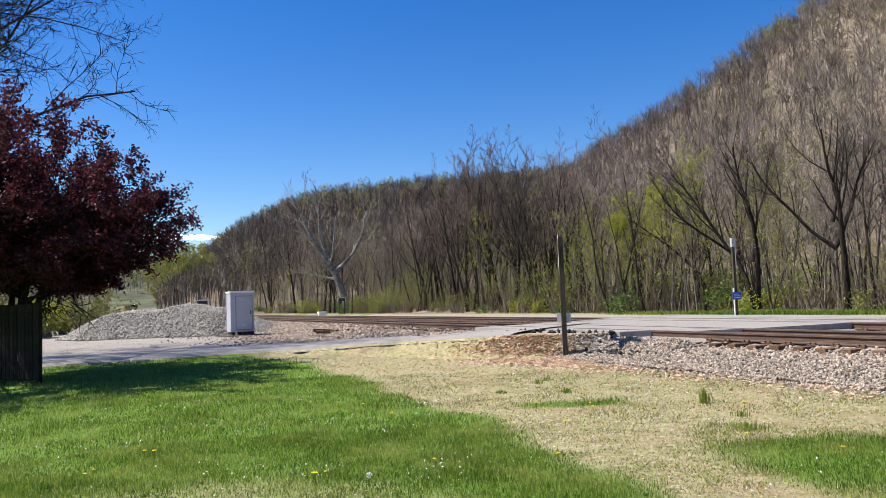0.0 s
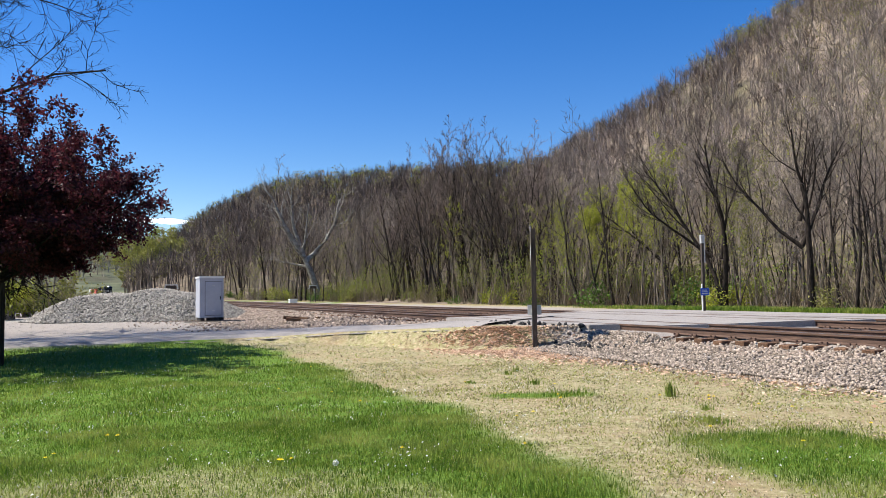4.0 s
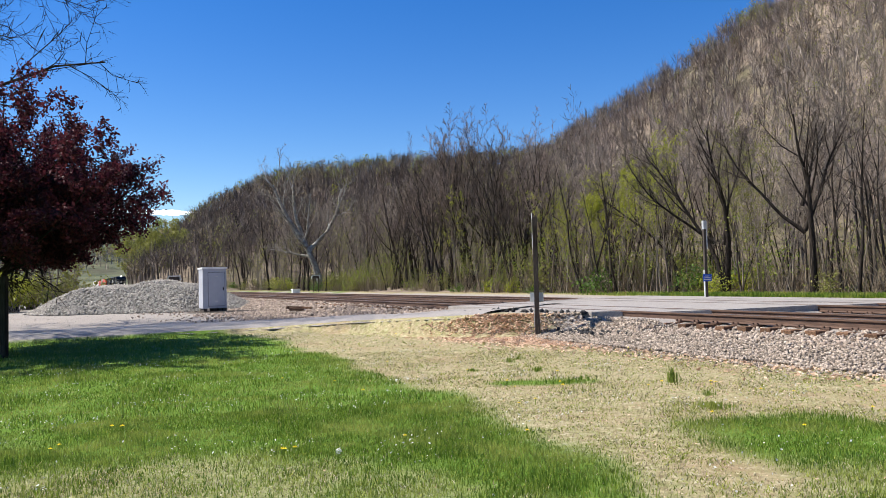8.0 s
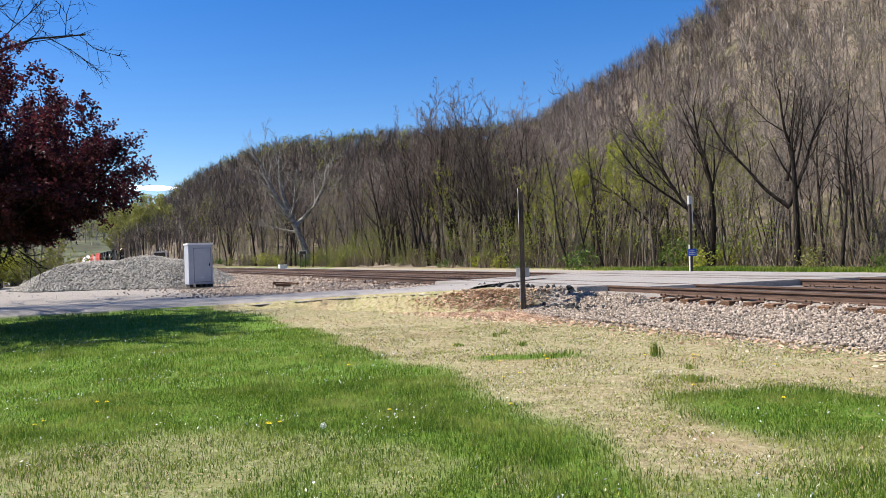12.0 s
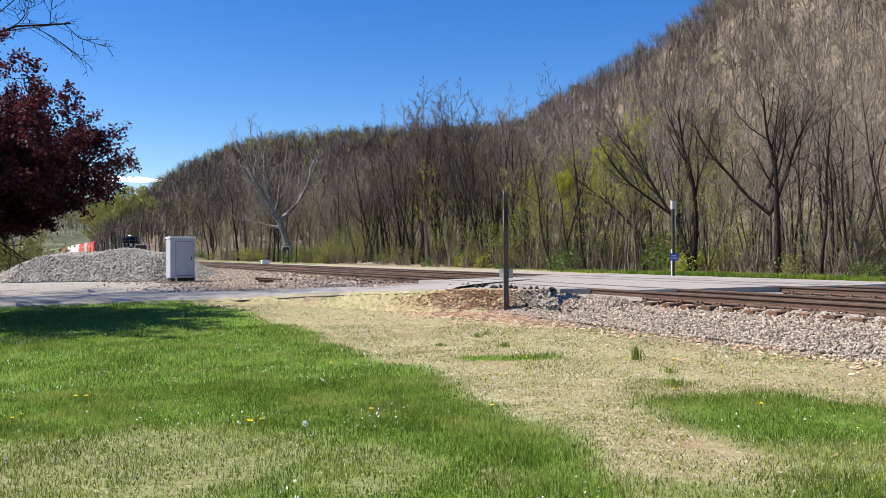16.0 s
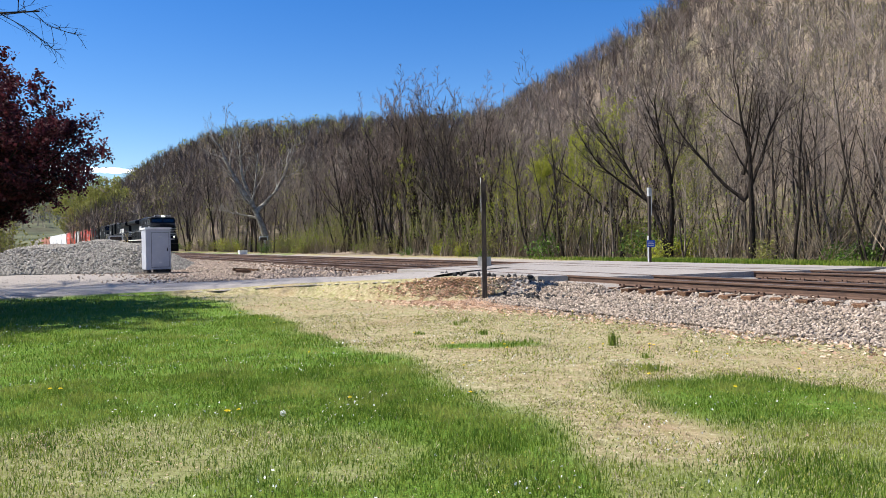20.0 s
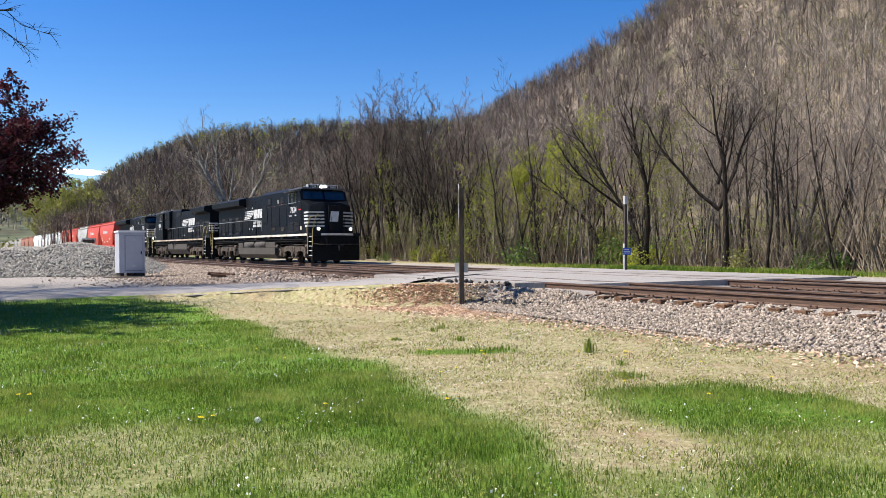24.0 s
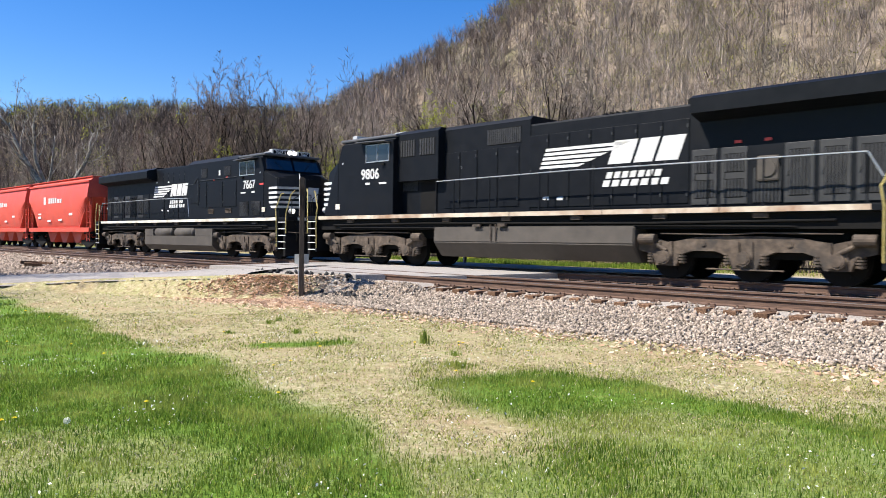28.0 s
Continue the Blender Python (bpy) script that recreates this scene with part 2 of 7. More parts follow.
M_TANK = surface("dusty_tank_grey", [(0.3, (0.045, 0.0372, 0.0294)), (0.7, (0.075, 0.063, 0.051))], 2.2, 0.75, bump=0.1, bump_dist=0.01, big=(1.2, (0.054, 0.0468, 0.0396), 0.52, 0.75))
M_GRIME = surface("black_undergear", [(0.3, (0.0021, 0.0021, 0.0021)), (0.7, (0.007, 0.0063, 0.0056))], 6, 0.8, bump=0.3, spec=0.2)
M_WHITE = surface("white_marking", [(0.3, (0.4836, 0.4758, 0.4524)), (0.7, (0.6396, 0.6318, 0.6084))], 5, 0.55, bump=0.02)
M_SILL = surface("weathered_sill_stripe", [(0.3, (0.40, 0.345, 0.265)), (0.55, (0.66, 0.61, 0.52)), (0.75, (0.78, 0.75, 0.68))], 1.6, 0.7, bump=0.05, big=(0.5, (0.33, 0.20, 0.12), 0.55, 0.8))
M_SILL_RUST = surface("rust_streaked_sill_stripe", [(0.3, (0.30, 0.22, 0.15)), (0.55, (0.50, 0.42, 0.32)), (0.75, (0.66, 0.60, 0.50))], 1.6, 0.75, bump=0.05, big=(0.6, (0.24, 0.12, 0.06), 0.46, 0.66))
M_REDTAG = surface("red_marking", [(0.3, (0.55, 0.04, 0.04)), (0.7, (0.68, 0.08, 0.06))], 5, 0.55, bump=0.0)
M_YELLOW = surface("yellow_handrail", [(0.3, (0.341, 0.2604, 0.062)), (0.7, (0.4588, 0.3844, 0.155))], 9, 0.6, bump=0.05)
M_GRILLE = surface("louvre_grey", [(0.3, (0.016, 0.0165, 0.018)), (0.7, (0.035, 0.035, 0.036))], 6, 0.55, bump=0.1)
M_PANEL = surface("grey_door_panel", [(0.3, (0.0168, 0.0168, 0.0171)), (0.7, (0.0312, 0.03, 0.0288))], 4, 0.55, bump=0.05, vary=0.15)
M_ROOF = surface("cab_roof_grey", [(0.3, (0.05, 0.051, 0.054)), (0.7, (0.10, 0.10, 0.105))], 3, 0.5, bump=0.05)
M_CHROME = surface("window_frame_metal", [(0.3, (0.36, 0.36, 0.36)), (0.7, (0.5, 0.5, 0.5))], 8, 0.35, 0.6, bump=0.02)
M_GLASS = surface("dark_window_glass", [(0.3, (0.012, 0.014, 0.018)), (0.7, (0.02, 0.023, 0.028))], 1.0, 0.06, bump=0.0, spec=0.8)
M_LAMP = glowing("headlight_lens", (1.0, 0.93, 0.75), 8.0)
M_DITCH = glowing("ditch_light_lens", (1.0, 0.93, 0.80), 2.5)
M_HOPPER_RED = surface("hopper_red", [(0.3, (0.50, 0.058, 0.035)), (0.7, (0.62, 0.085, 0.05))], 1.5, 0.5, bump=0.05, big=(0.6, (0.46, 0.10, 0.07), 0.5, 0.8))
M_HOPPER_GREY = surface("hopper_pale_grey", [(0.3, (0.36, 0.35, 0.325)), (0.7, (0.47, 0.46, 0.435))], 1.5, 0.6, bump=0.05, big=(0.5, (0.36, 0.25, 0.17), 0.58, 0.75))
M_HOPPER_WHITE = surface("hopper_white", [(0.3, (0.66, 0.66, 0.65)), (0.7, (0.80, 0.80, 0.79))], 1.5, 0.6, bump=0.05, big=(0.5, (0.55, 0.52, 0.48), 0.5, 0.8))
M_HOPPER_RUST = surface("hopper_rust_brown", [(0.3, (0.24, 0.09, 0.055)), (0.7, (0.36, 0.15, 0.09))], 1.5, 0.75, bump=0.05)
M_HOPPER_TAN = surface("hopper_weathered_tan", [(0.3, (0.26, 0.245, 0.215)), (0.7, (0.38, 0.36, 0.32))], 1.5, 0.75, bump=0.05, vary=0.25)
M_CABINET = surface("cabinet_grey_paint", [(0.3, (0.37, 0.38, 0.42)), (0.7, (0.43, 0.44, 0.48))], 3, 0.5, bump=0.03, big=(1.2, (0.36, 0.36, 0.39), 0.5, 0.8))
M_CABINET_ROOF = surface("cabinet_roof_white", [(0.3, (0.70, 0.70, 0.68)), (0.7, (0.80, 0.80, 0.78))], 3, 0.5, bump=0.03)
M_POST = surface("weathered_post", [(0.3, (0.022, 0.016, 0.012)), (0.5, (0.05, 0.037, 0.028)), (0.7, (0.09, 0.07, 0.054))], 8, 0.9, bump=0.5, bump_dist=0.01, stretch=(4, 4, 0.5))
# soil tone darkened to include the cabinet's cast shadow
M_SOIL_SHADOW = surface("dark_damp_soil", [(0.3, (0.045, 0.036, 0.029)), (0.5, (0.085, 0.069, 0.056)), (0.7, (0.15, 0.125, 0.10))], 14, 0.95, bump=0.6, bump_dist=0.02, spec=0.1)
M_ALU = surface("aluminium_plate", [(0.3, (0.42, 0.42, 0.41)), (0.7, (0.58, 0.58, 0.56))], 6, 0.55, 0.3, bump=0.05)
M_BLUE = surface("blue_sign", [(0.3, (0.01, 0.06, 0.36)), (0.7, (0.02, 0.09, 0.46))], 4, 0.5, bump=0.0)
# fence wood, with the plum tree's shade put into the colour
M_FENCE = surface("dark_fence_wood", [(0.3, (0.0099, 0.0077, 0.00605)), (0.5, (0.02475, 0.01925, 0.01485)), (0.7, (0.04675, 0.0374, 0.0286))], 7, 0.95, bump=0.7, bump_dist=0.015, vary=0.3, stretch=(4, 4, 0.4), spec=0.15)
M_BARK = surface("grey_bark", [(0.3, (0.09, 0.072, 0.058)), (0.5, (0.19, 0.155, 0.125)), (0.7, (0.32, 0.27, 0.22))], 5, 0.95, bump=0.8, bump_dist=0.03, vary=0.25, stretch=(3, 3, 0.6), spec=0.1)
M_BARK_DARK = surface("dark_bark", [(0.3, (0.0108, 0.0084, 0.0066)), (0.5, (0.033, 0.0258, 0.021)), (0.7, (0.069, 0.0552, 0.045))], 5, 0.95, bump=0.8, bump_dist=0.03, vary=0.2, stretch=(3, 3, 0.6), spec=0.1)
M_BARK_PALE = surface("pale_sycamore_bark", [(0.3, (0.099, 0.0825, 0.066)), (0.5, (0.2376, 0.2178, 0.1848)), (0.68, (0.4092, 0.396, 0.3564))], 2.5, 0.9, bump=0.3, bump_dist=0.02, spec=0.15)
M_BARK_MID = surface("brown_grey_bark", [(0.3, (0.03, 0.024, 0.019)), (0.5, (0.09, 0.072, 0.058)), (0.7, (0.20, 0.165, 0.135))], 5, 0.95, bump=0.8, bump_dist=0.03, vary=0.35, stretch=(3, 3, 0.6), spec=0.1)
M_TWIG_RED = surface("russet_grey_twigs", [(0.3, (0.115, 0.085, 0.07)), (0.7, (0.25, 0.195, 0.165))], 3, 0.95, bump=0.0, island=0.35, spec=0.1)
M_TWIG = surface("brown_twigs", [(0.3, (0.15, 0.12, 0.098)), (0.7, (0.32, 0.265, 0.22))], 3, 0.95, bump=0.0, island=0.35, spec=0.1)
M_TWIG_DARK = surface("dark_twigs", [(0.3, (0.065, 0.051, 0.042)), (0.7, (0.15, 0.12, 0.10))], 3, 0.95, bump=0.0, island=0.35, spec=0.1)
M_STEM = surface("tan_thicket_stems", [(0.3, (0.13, 0.10, 0.07)), (0.7, (0.36, 0.295, 0.215))], 1.5, 0.95, bump=0.0, island=0.45, spec=0.1)
M_TWIG_FAR = tinted("hill_twigs")
M_LEAF_LIME = leaf_material("spring_leaf_lime", (0.19, 0.215, 0.02), (0.43, 0.44, 0.06))
M_LEAF_OLIVE = leaf_material("spring_leaf_olive", (0.14, 0.145, 0.03), (0.29, 0.28, 0.085))
M_LEAF_YELLOW = leaf_material("willow_leaf_yellow", (0.16, 0.165, 0.03), (0.30, 0.295, 0.075))
M_LEAF_BRUSH = leaf_material("brush_leaf_green", (0.11, 0.16, 0.018), (0.29, 0.35, 0.05), 0.4)
M_LEAF_GREEN = leaf_material("shrub_leaf_green", (0.04, 0.085, 0.012), (0.13, 0.21, 0.03))
M_LEAF_PURPLE = leaf_material("plum_leaf_purple", (0.030, 0.009, 0.014), (0.125, 0.027, 0.037), 0.4)
M_LEAF_PINK = leaf_material("redbud_blossom", (0.28, 0.10, 0.20), (0.42, 0.20, 0.32), 0.3)
M_LEAF_BUFF = leaf_material("bud_buff", (0.20, 0.155, 0.085), (0.34, 0.27, 0.15))
M_NEEDLE = leaf_material("pine_needles", (0.012, 0.035, 0.012), (0.035, 0.075, 0.025), 0.15)
M_BLADE = leaf_material("grass_blade_green", (0.046, 0.113, 0.008), (0.25, 0.335, 0.045), 0.45, ((0.9, (0.42, 0.43, 0.11), 0.48, 0.64, 0.65), (2.2, (0.045, 0.11, 0.010), 0.50, 0.64, 0.5)))
M_BLADE_DRY = leaf_material("grass_blade_straw", (0.14, 0.105, 0.05), (0.66, 0.60, 0.40), 0.3, ((1.6, (0.30, 0.22, 0.12), 0.5, 0.7, 0.6),))
M_BLADE_LIME = leaf_material("clover_lime", (0.10, 0.14, 0.015), (0.38, 0.40, 0.08), 0.35)
M_DEADLEAF = leaf_material("dead_leaves", (0.42, 0.26, 0.16), (0.76, 0.56, 0.40), 0.2)
M_DANDELION = leaf_material("dandelion_yellow", (0.70, 0.50, 0.01), (0.85, 0.68, 0.03), 0.2)
M_PETAL = leaf_material("white_flower", (0.65, 0.66, 0.60), (0.82, 0.82, 0.78), 0.2)
# emission takes the place of sunlight on the cloud
M_CLOUD = glowing("cloud_white", (0.86, 0.92, 1.0), 0.75)

# ---- geometry helpers ----
def box(bm, x0, x1, y0, y1, z0, z1, bevel=0.0, m=None):
    r = bmesh.ops.create_cube(bm, size=1)
    vs = r["verts"]
    for v in vs:
        v.co = Vector(((x0 + x1) / 2 + v.co.x * (x1 - x0), (y0 + y1) / 2 + v.co.y * (y1 - y0), (z0 + z1) / 2 + v.co.z * (z1 - z0)))
    if bevel:
        es = {e for v in vs for e in v.link_edges}
        out = bmesh.ops.bevel(bm, geom=list(es), offset=bevel, segments=2, affect="EDGES", profile=0.6)
        vs = list({v for f in out["faces"] for v in f.verts} | {v for v in vs if v.is_valid})
    if m is not None:
        bmesh.ops.transform(bm, matrix=m, verts=[v for v in vs if v.is_valid])
    return vs


def prism(bm, outline, axis, lo, hi):
    """An outline of (a, b) pairs pulled from lo to hi along an axis; the pairs are the other two axes in order."""
    def put(a, b, c):
        return {"x": (c, a, b), "y": (a, c, b), "z": (a, b, c)}[axis]
    n = len(outline)
    low = [bm.verts.new(put(a, b, lo)) for a, b in outline]
    high = [bm.verts.new(put(a, b, hi)) for a, b in outline]
    bm.faces.new(low)
    bm.faces.new(high[::-1])
    for i in range(n):
        bm.faces.new((low[i], low[i - 1], high[i - 1], high[i]))
    bmesh.ops.recalc_face_normals(bm, faces=bm.faces)
    return low + high


def rod(bm, p, q, r, seg=8, r2=None):
    p, q = Vector(p), Vector(q)
    d = q - p
    m = Matrix.Translation((p + q) / 2) @ d.to_track_quat("Z", "Y").to_matrix().to_4x4()
    bmesh.ops.create_cone(bm, cap_ends=True, segments=seg, radius1=r, radius2=r if r2 is None else r2, depth=d.length, matrix=m)


def chain(bm, pts, r, seg=6):
    for a, b in zip(pts, pts[1:]):
        rod(bm, a, b, r, seg)


def ball(bm, c, r, u=10, v=8, scale=(1, 1, 1)):
    bmesh.ops.create_uvsphere(bm, u_segments=u, v_segments=v, radius=r, matrix=Matrix.Translation(c) @ Matrix.Diagonal((*scale, 1)))


def finish(bm, name, material, smooth=False):
    me = bpy.data.meshes.new(name)
    bm.to_mesh(me)
    bm.free()
    me.materials.append(material)
    if smooth:
        me.polygons.foreach_set("use_smooth", [True] * len(me.polygons))
    return me


def part(name, bm, material, parent, label="", smooth=False):
    ob = new(name, finish(bm, name, material, smooth))
    ob.parent = parent
    if label:
        ob["label"] = label
    return ob


def piece(name, me, parent, m):
    """Another object on a mesh that is already there."""
    ob = new(name, me)
    ob.parent = parent
    ob.matrix_basis = m
    return ob


def thing(name, m, label, category, group="", kind=""):
    ob = new(name)
    ob.empty_display_size = 0.3
    ob.matrix_world = m
    return tagged(ob, label, category, group, kind)


def array_mesh(name, verts, faces, material, smooth=False):
    """A mesh from arrays of corners and of equal-sided faces."""
    verts, faces = np.asarray(verts, np.float32), np.asarray(faces, np.int32)
    me = bpy.data.meshes.new(name)
    k = faces.shape[1]
    me.vertices.add(len(verts))
    me.vertices.foreach_set("co", verts.ravel())
    me.loops.add(faces.size)
    me.loops.foreach_set("vertex_index", faces.ravel())
    me.polygons.add(len(faces))
    me.polygons.foreach_set("loop_start", np.arange(0, faces.size, k, dtype=np.int32))
    if smooth:
        me.polygons.foreach_set("use_smooth", np.ones(len(faces), bool))
    me.update(calc_edges=True)
    me.materials.append(material)
    return me


def leaves(rng, centres, size, flat=0.0):
    """Small four-cornered leaves at the centres, turned every way; corners and faces."""
    c = np.asarray(centres)
    n = len(c)
    a = rng.normal(size=(n, 3))
    a[:, 2] *= 1 - flat
    a /= np.linalg.norm(a, axis=1)[:, None]
    b = np.cross(a, rng.normal(size=(n, 3)))
    b[:, 2] *= 1 - flat
    b /= np.linalg.norm(b, axis=1)[:, None]
    s = (size * rng.uniform(0.6, 1.4, n))[:, None]
    v = np.stack([c - a * s, c + b * s * 0.55, c + a * s, c - b * s * 0.55], 1).reshape(-1, 3)
    return v, np.arange(n * 4).reshape(n, 4)


def blades(rng, xy, z, height, width, lean=0.5):
    """Grass blades as slim bent triangles pairs: corners and faces."""
    n = len(xy)
    ang = rng.uniform(0, 2 * np.pi, n)
    w = width * rng.uniform(0.7, 1.3, n)
    h = height * rng.uniform(0.55, 1.25, n)
    side = np.stack([np.cos(ang), np.sin(ang), np.zeros(n)], 1) * (w / 2)[:, None]
    la = rng.uniform(0, 2 * np.pi, n)
    lm = lean * h * rng.uniform(0.2, 1.0, n)
    tip = np.stack([np.cos(la) * lm, np.sin(la) * lm, h], 1)
    mid = tip * np.array([0.35, 0.35, 0.6])
    base = np.column_stack([xy, z])
    v = np.stack([base - side, base + side, base + mid + side * 0.7, base + mid - side * 0.7, base + tip], 1).reshape(-1, 3)
    k = np.arange(n)[:, None] * 5
    f = np.concatenate([k + [0, 1, 2], k + [0, 2, 3], k + [3, 2, 4]])
    return v, f


STONE = np.array([(x, y, z) for x in (-1, 1) for y in (-1, 1) for z in (-1, 1)], float)
STONE_FACES = np.array([(0, 1, 3, 2), (4, 6, 7, 5), (0, 4, 5, 1), (2, 3, 7, 6), (0, 2, 6, 4), (1, 5, 7, 3)])


def stones(rng, centres, size):
    """Broken stones: jittered, turned blocks with uneven corners; corners and faces."""
    c = np.asarray(centres)
    n = len(c)
    v = STONE[None] * rng.uniform(0.45, 1.0, (n, 8, 1)) + rng.normal(0, 0.18, (n, 8, 3))
    v *= np.array([1.0, 0.8, 0.65])
    q = rng.normal(size=(n, 4))
    q /= np.linalg.norm(q, axis=1)[:, None]
    w, x, y, z = q.T
    r = np.stack([1 - 2 * (y * y + z * z), 2 * (x * y - z * w), 2 * (x * z + y * w), 2 * (x * y + z * w), 1 - 2 * (x * x + z * z), 2 * (y * z - x * w),
                  2 * (x * z - y * w), 2 * (y * z + x * w), 1 - 2 * (x * x + y * y)], 1).reshape(n, 3, 3)
    v = np.einsum("nij,nkj->nki", r, v) * (size * rng.uniform(0.55, 1.25, n))[:, None, None]
    v = (v + c[:, None]).reshape(-1, 3)
    f = (np.arange(n)[:, None, None] * 8 + STONE_FACES[None]).reshape(-1, 4)
    return v, f


def letters(name, words, size, material, parent, m, depth=0.004):
    cu = bpy.data.curves.new(name, "FONT")
    cu.body, cu.size, cu.extrude, cu.align_x, cu.align_y = words, size, depth, "CENTER", "CENTER"
    cu.offset = size * 0.02
    tmp = new(name + "_curve", cu)
    me = bpy.data.meshes.new_from_object(tmp.evaluated_get(bpy.context.evaluated_depsgraph_get()))
    bpy.data.objects.remove(tmp)
    me.materials.clear()
    me.materials.append(material)
    ob = new(name, me)
    ob.parent = parent
    ob.matrix_basis = m
    return ob

# ---- the lane's line: along, across, half width, height ----
lane_line = [(-27.5, -60, 2.8, 0.05), (-27.5, -8, 2.6, 0.05), (-27.4, 3, 2.6, 0.07), (-26.4, 6.2, 2.7, 0.11), (-24.2, 9.2, 2.9, 0.26), (-21.0, 11.3, 3.6, 0.47), (-18.9, 12.72, 3.9, RAIL)]
ls = np.array(lane_line)
keys = np.concatenate([[0], np.cumsum(np.hypot(*np.diff(ls[:, :2], axis=0).T))])
tt = np.linspace(0, keys[-1], 120)
lane = np.column_stack([np.interp(tt, keys, ls[:, k]) for k in range(4)])
for k in range(4):
    lane[2:-2, k] = np.convolve(lane[:, k], np.ones(5) / 5, "valid")
lane_fine = np.column_stack([np.interp(np.linspace(75, 119, 420), np.arange(120), lane[:, k]) for k in range(4)])


# ---- the ground: one sheet to the horizon ----
def smooth(a, b, x):
    t = np.clip((x - a) / (b - a), 0, 1)
    return t * t * (3 - 2 * t)


def wave(x, y, scale, seed):
    """Cheap smooth noise, about -1 to 1."""
    r = np.random.default_rng(seed)
    out = np.zeros_like(x, dtype=float)
    for k in range(5):
        a, ph, f = r.uniform(0, 6.28), r.uniform(0, 6.28), scale * (1.0 + 0.75 * k)
        out += np.sin((x * np.cos(a) + y * np.sin(a)) * f + ph + 1.3 * np.sin((y * np.cos(a) - x * np.sin(a)) * f * 0.7 + ph)) / (1 + 0.5 * k)
    return out / 2.6


def track_axes(x, y):
    return x * U.x + y * U.y, x * N.x + y * N.y


def ground_height(x, y):
    s, o = track_axes(x, y)
    z = 0.02 * wave(x, y, 1.1, 1) + 0.012 * wave(x, y, 4.0, 2)
    bank = 0.42 * smooth(11.0, 13.0, o) - 0.25 * smooth(13.0, 15.0, o) * (1 - smooth(19.0, 21.0, o)) + 0.12 * smooth(20.6, 22.5, o)
    berm = 0.22 * np.exp(-((s + 17.5) / 3.0) ** 2 - ((o - 11.2) / 1.0) ** 2)
    z = z + bank + berm + 0.35 * wave(x, y, 0.15, 3) * smooth(28, 45, o)
    z = np.maximum(z, 0.06 + 0.40 * smooth(10.7, 12.2, o) * smooth(-16.4, -15.4, s) * smooth(-11.5, -13.0, s) - 0.5 * (1 - smooth(-16.6, -15.6, s) * smooth(-11.3, -12.8, s) * smooth(10.4, 10.8, o)))
    near = (o > -12) & (o < 13.2) & (s > -36) & (s < -10)
    sn, on = s[near], o[near]
    if sn.size:
        best, zl, wl = np.full(sn.shape, 1e9), np.zeros(sn.shape), np.zeros(sn.shape)
        for q in lane_fine:
            d2 = (sn - q[0]) ** 2 + (on - q[1]) ** 2
            m = d2 < best
            best[m], zl[m], wl[m] = d2[m], q[3], q[2]
        over = np.maximum(0, np.sqrt(best) - wl + 0.05)
        z[near] = np.maximum(z[near] - 0.03, zl - 0.05 - 1.2 * over)
    return z


def green_zone(x, y):
    """1 on the lush turf, 0 on the dry turf."""
    edge = np.interp(y, [0, 4, 6.5, 9.3, 13, 20.5, 24], [2.2, 1.7, 1.35, 0.5, -1.0, -3.9, -6.5]) + 0.28 * wave(x, y, 1.2, 5) + 0.12 * wave(x, y, 4.5, 6)
    left = smooth(0.25, -0.25, x - edge)
    thin = smooth(0.15, 0.8, wave(x, y, 0.9, 8) + 0.55 * wave(x, y, 3.1, 16) - 0.1)
    bare = smooth(1.35, 0.6, np.hypot((x + 2.1) / 1.5, (y - 5.45) / 1.15) + 0.22 * wave(x, y, 1.7, 18) + 0.16 * wave(x, y, 5.0, 19))
    left = left * (1 - 0.55 * thin * smooth(9.0, 7.0, y)) * (1 - 0.6 * bare)
    rim = np.interp(x, [1.9, 2.3, 3.1, 4.2, 4.7, 5.4, 6.2], [5.6, 7.25, 7.6, 7.45, 6.7, 4.6, 2.5]) + 0.22 * wave(x, y, 1.6, 9) + 0.1 * wave(x, y, 5.0, 17)
    right = smooth(-0.12, 0.25, rim - y) * smooth(2.4, 3.1, x + 0.12 * (y - 6) + 0.2 * wave(x, y, 2.1, 20)) * (1 - 0.45 * smooth(1.3, 2.4, rim - y + 0.3 * wave(x, y, 1.1, 21)))
    strip = smooth(1.2, 0.8, np.hypot((x - 1.75) / 0.75, (y - 10.45) / 0.28) + 0.2 * wave(x, y, 5, 10))
    low = 0.75 * smooth(5.2, 4.4, y + 0.3 * wave(x, y, 1.5, 11)) * smooth(1.0, 2.2, x)
    return np.clip(np.maximum.reduce([left, right, strip, low]), 0, 1)


def lot_zone(x, y):
    """1 on the gravel lot."""
    s, o = track_axes(x, y)
    return smooth(-24.6, -25.4, s + 0.3 * wave(x, y, 0.8, 12) + 0.9 * smooth(4.0, 9.5, o) * -1.5) * smooth(12.2, 11.2, o) * smooth(-24.0, -20.0, o) * smooth(-150, -120, s) + smooth(10.8, 11.3, o + 0.15 * wave(x, y, 2.0, 15)) * smooth(23.2, 22.2, o)


def wood_zone(x, y):
    s, o = track_axes(x, y)
    return np.maximum(smooth(22.5, 25.0, o + 0.6 * wave(x, y, 0.5, 13)), smooth(-90, -110, s) * smooth(4, -2, o))


def graded(lo, hi, fine_lo, fine_hi, step, growth=1.16):
    mid = list(np.arange(fine_lo, fine_hi + 1e-6, step))
    d, x = step, fine_hi
    while x < hi:
        d *= growth
        x += d
        mid.append(x)
    d, x = step, fine_lo
    while x > lo:
        d *= growth
        x -= d
        mid.insert(0, x)
    return np.array(mid)


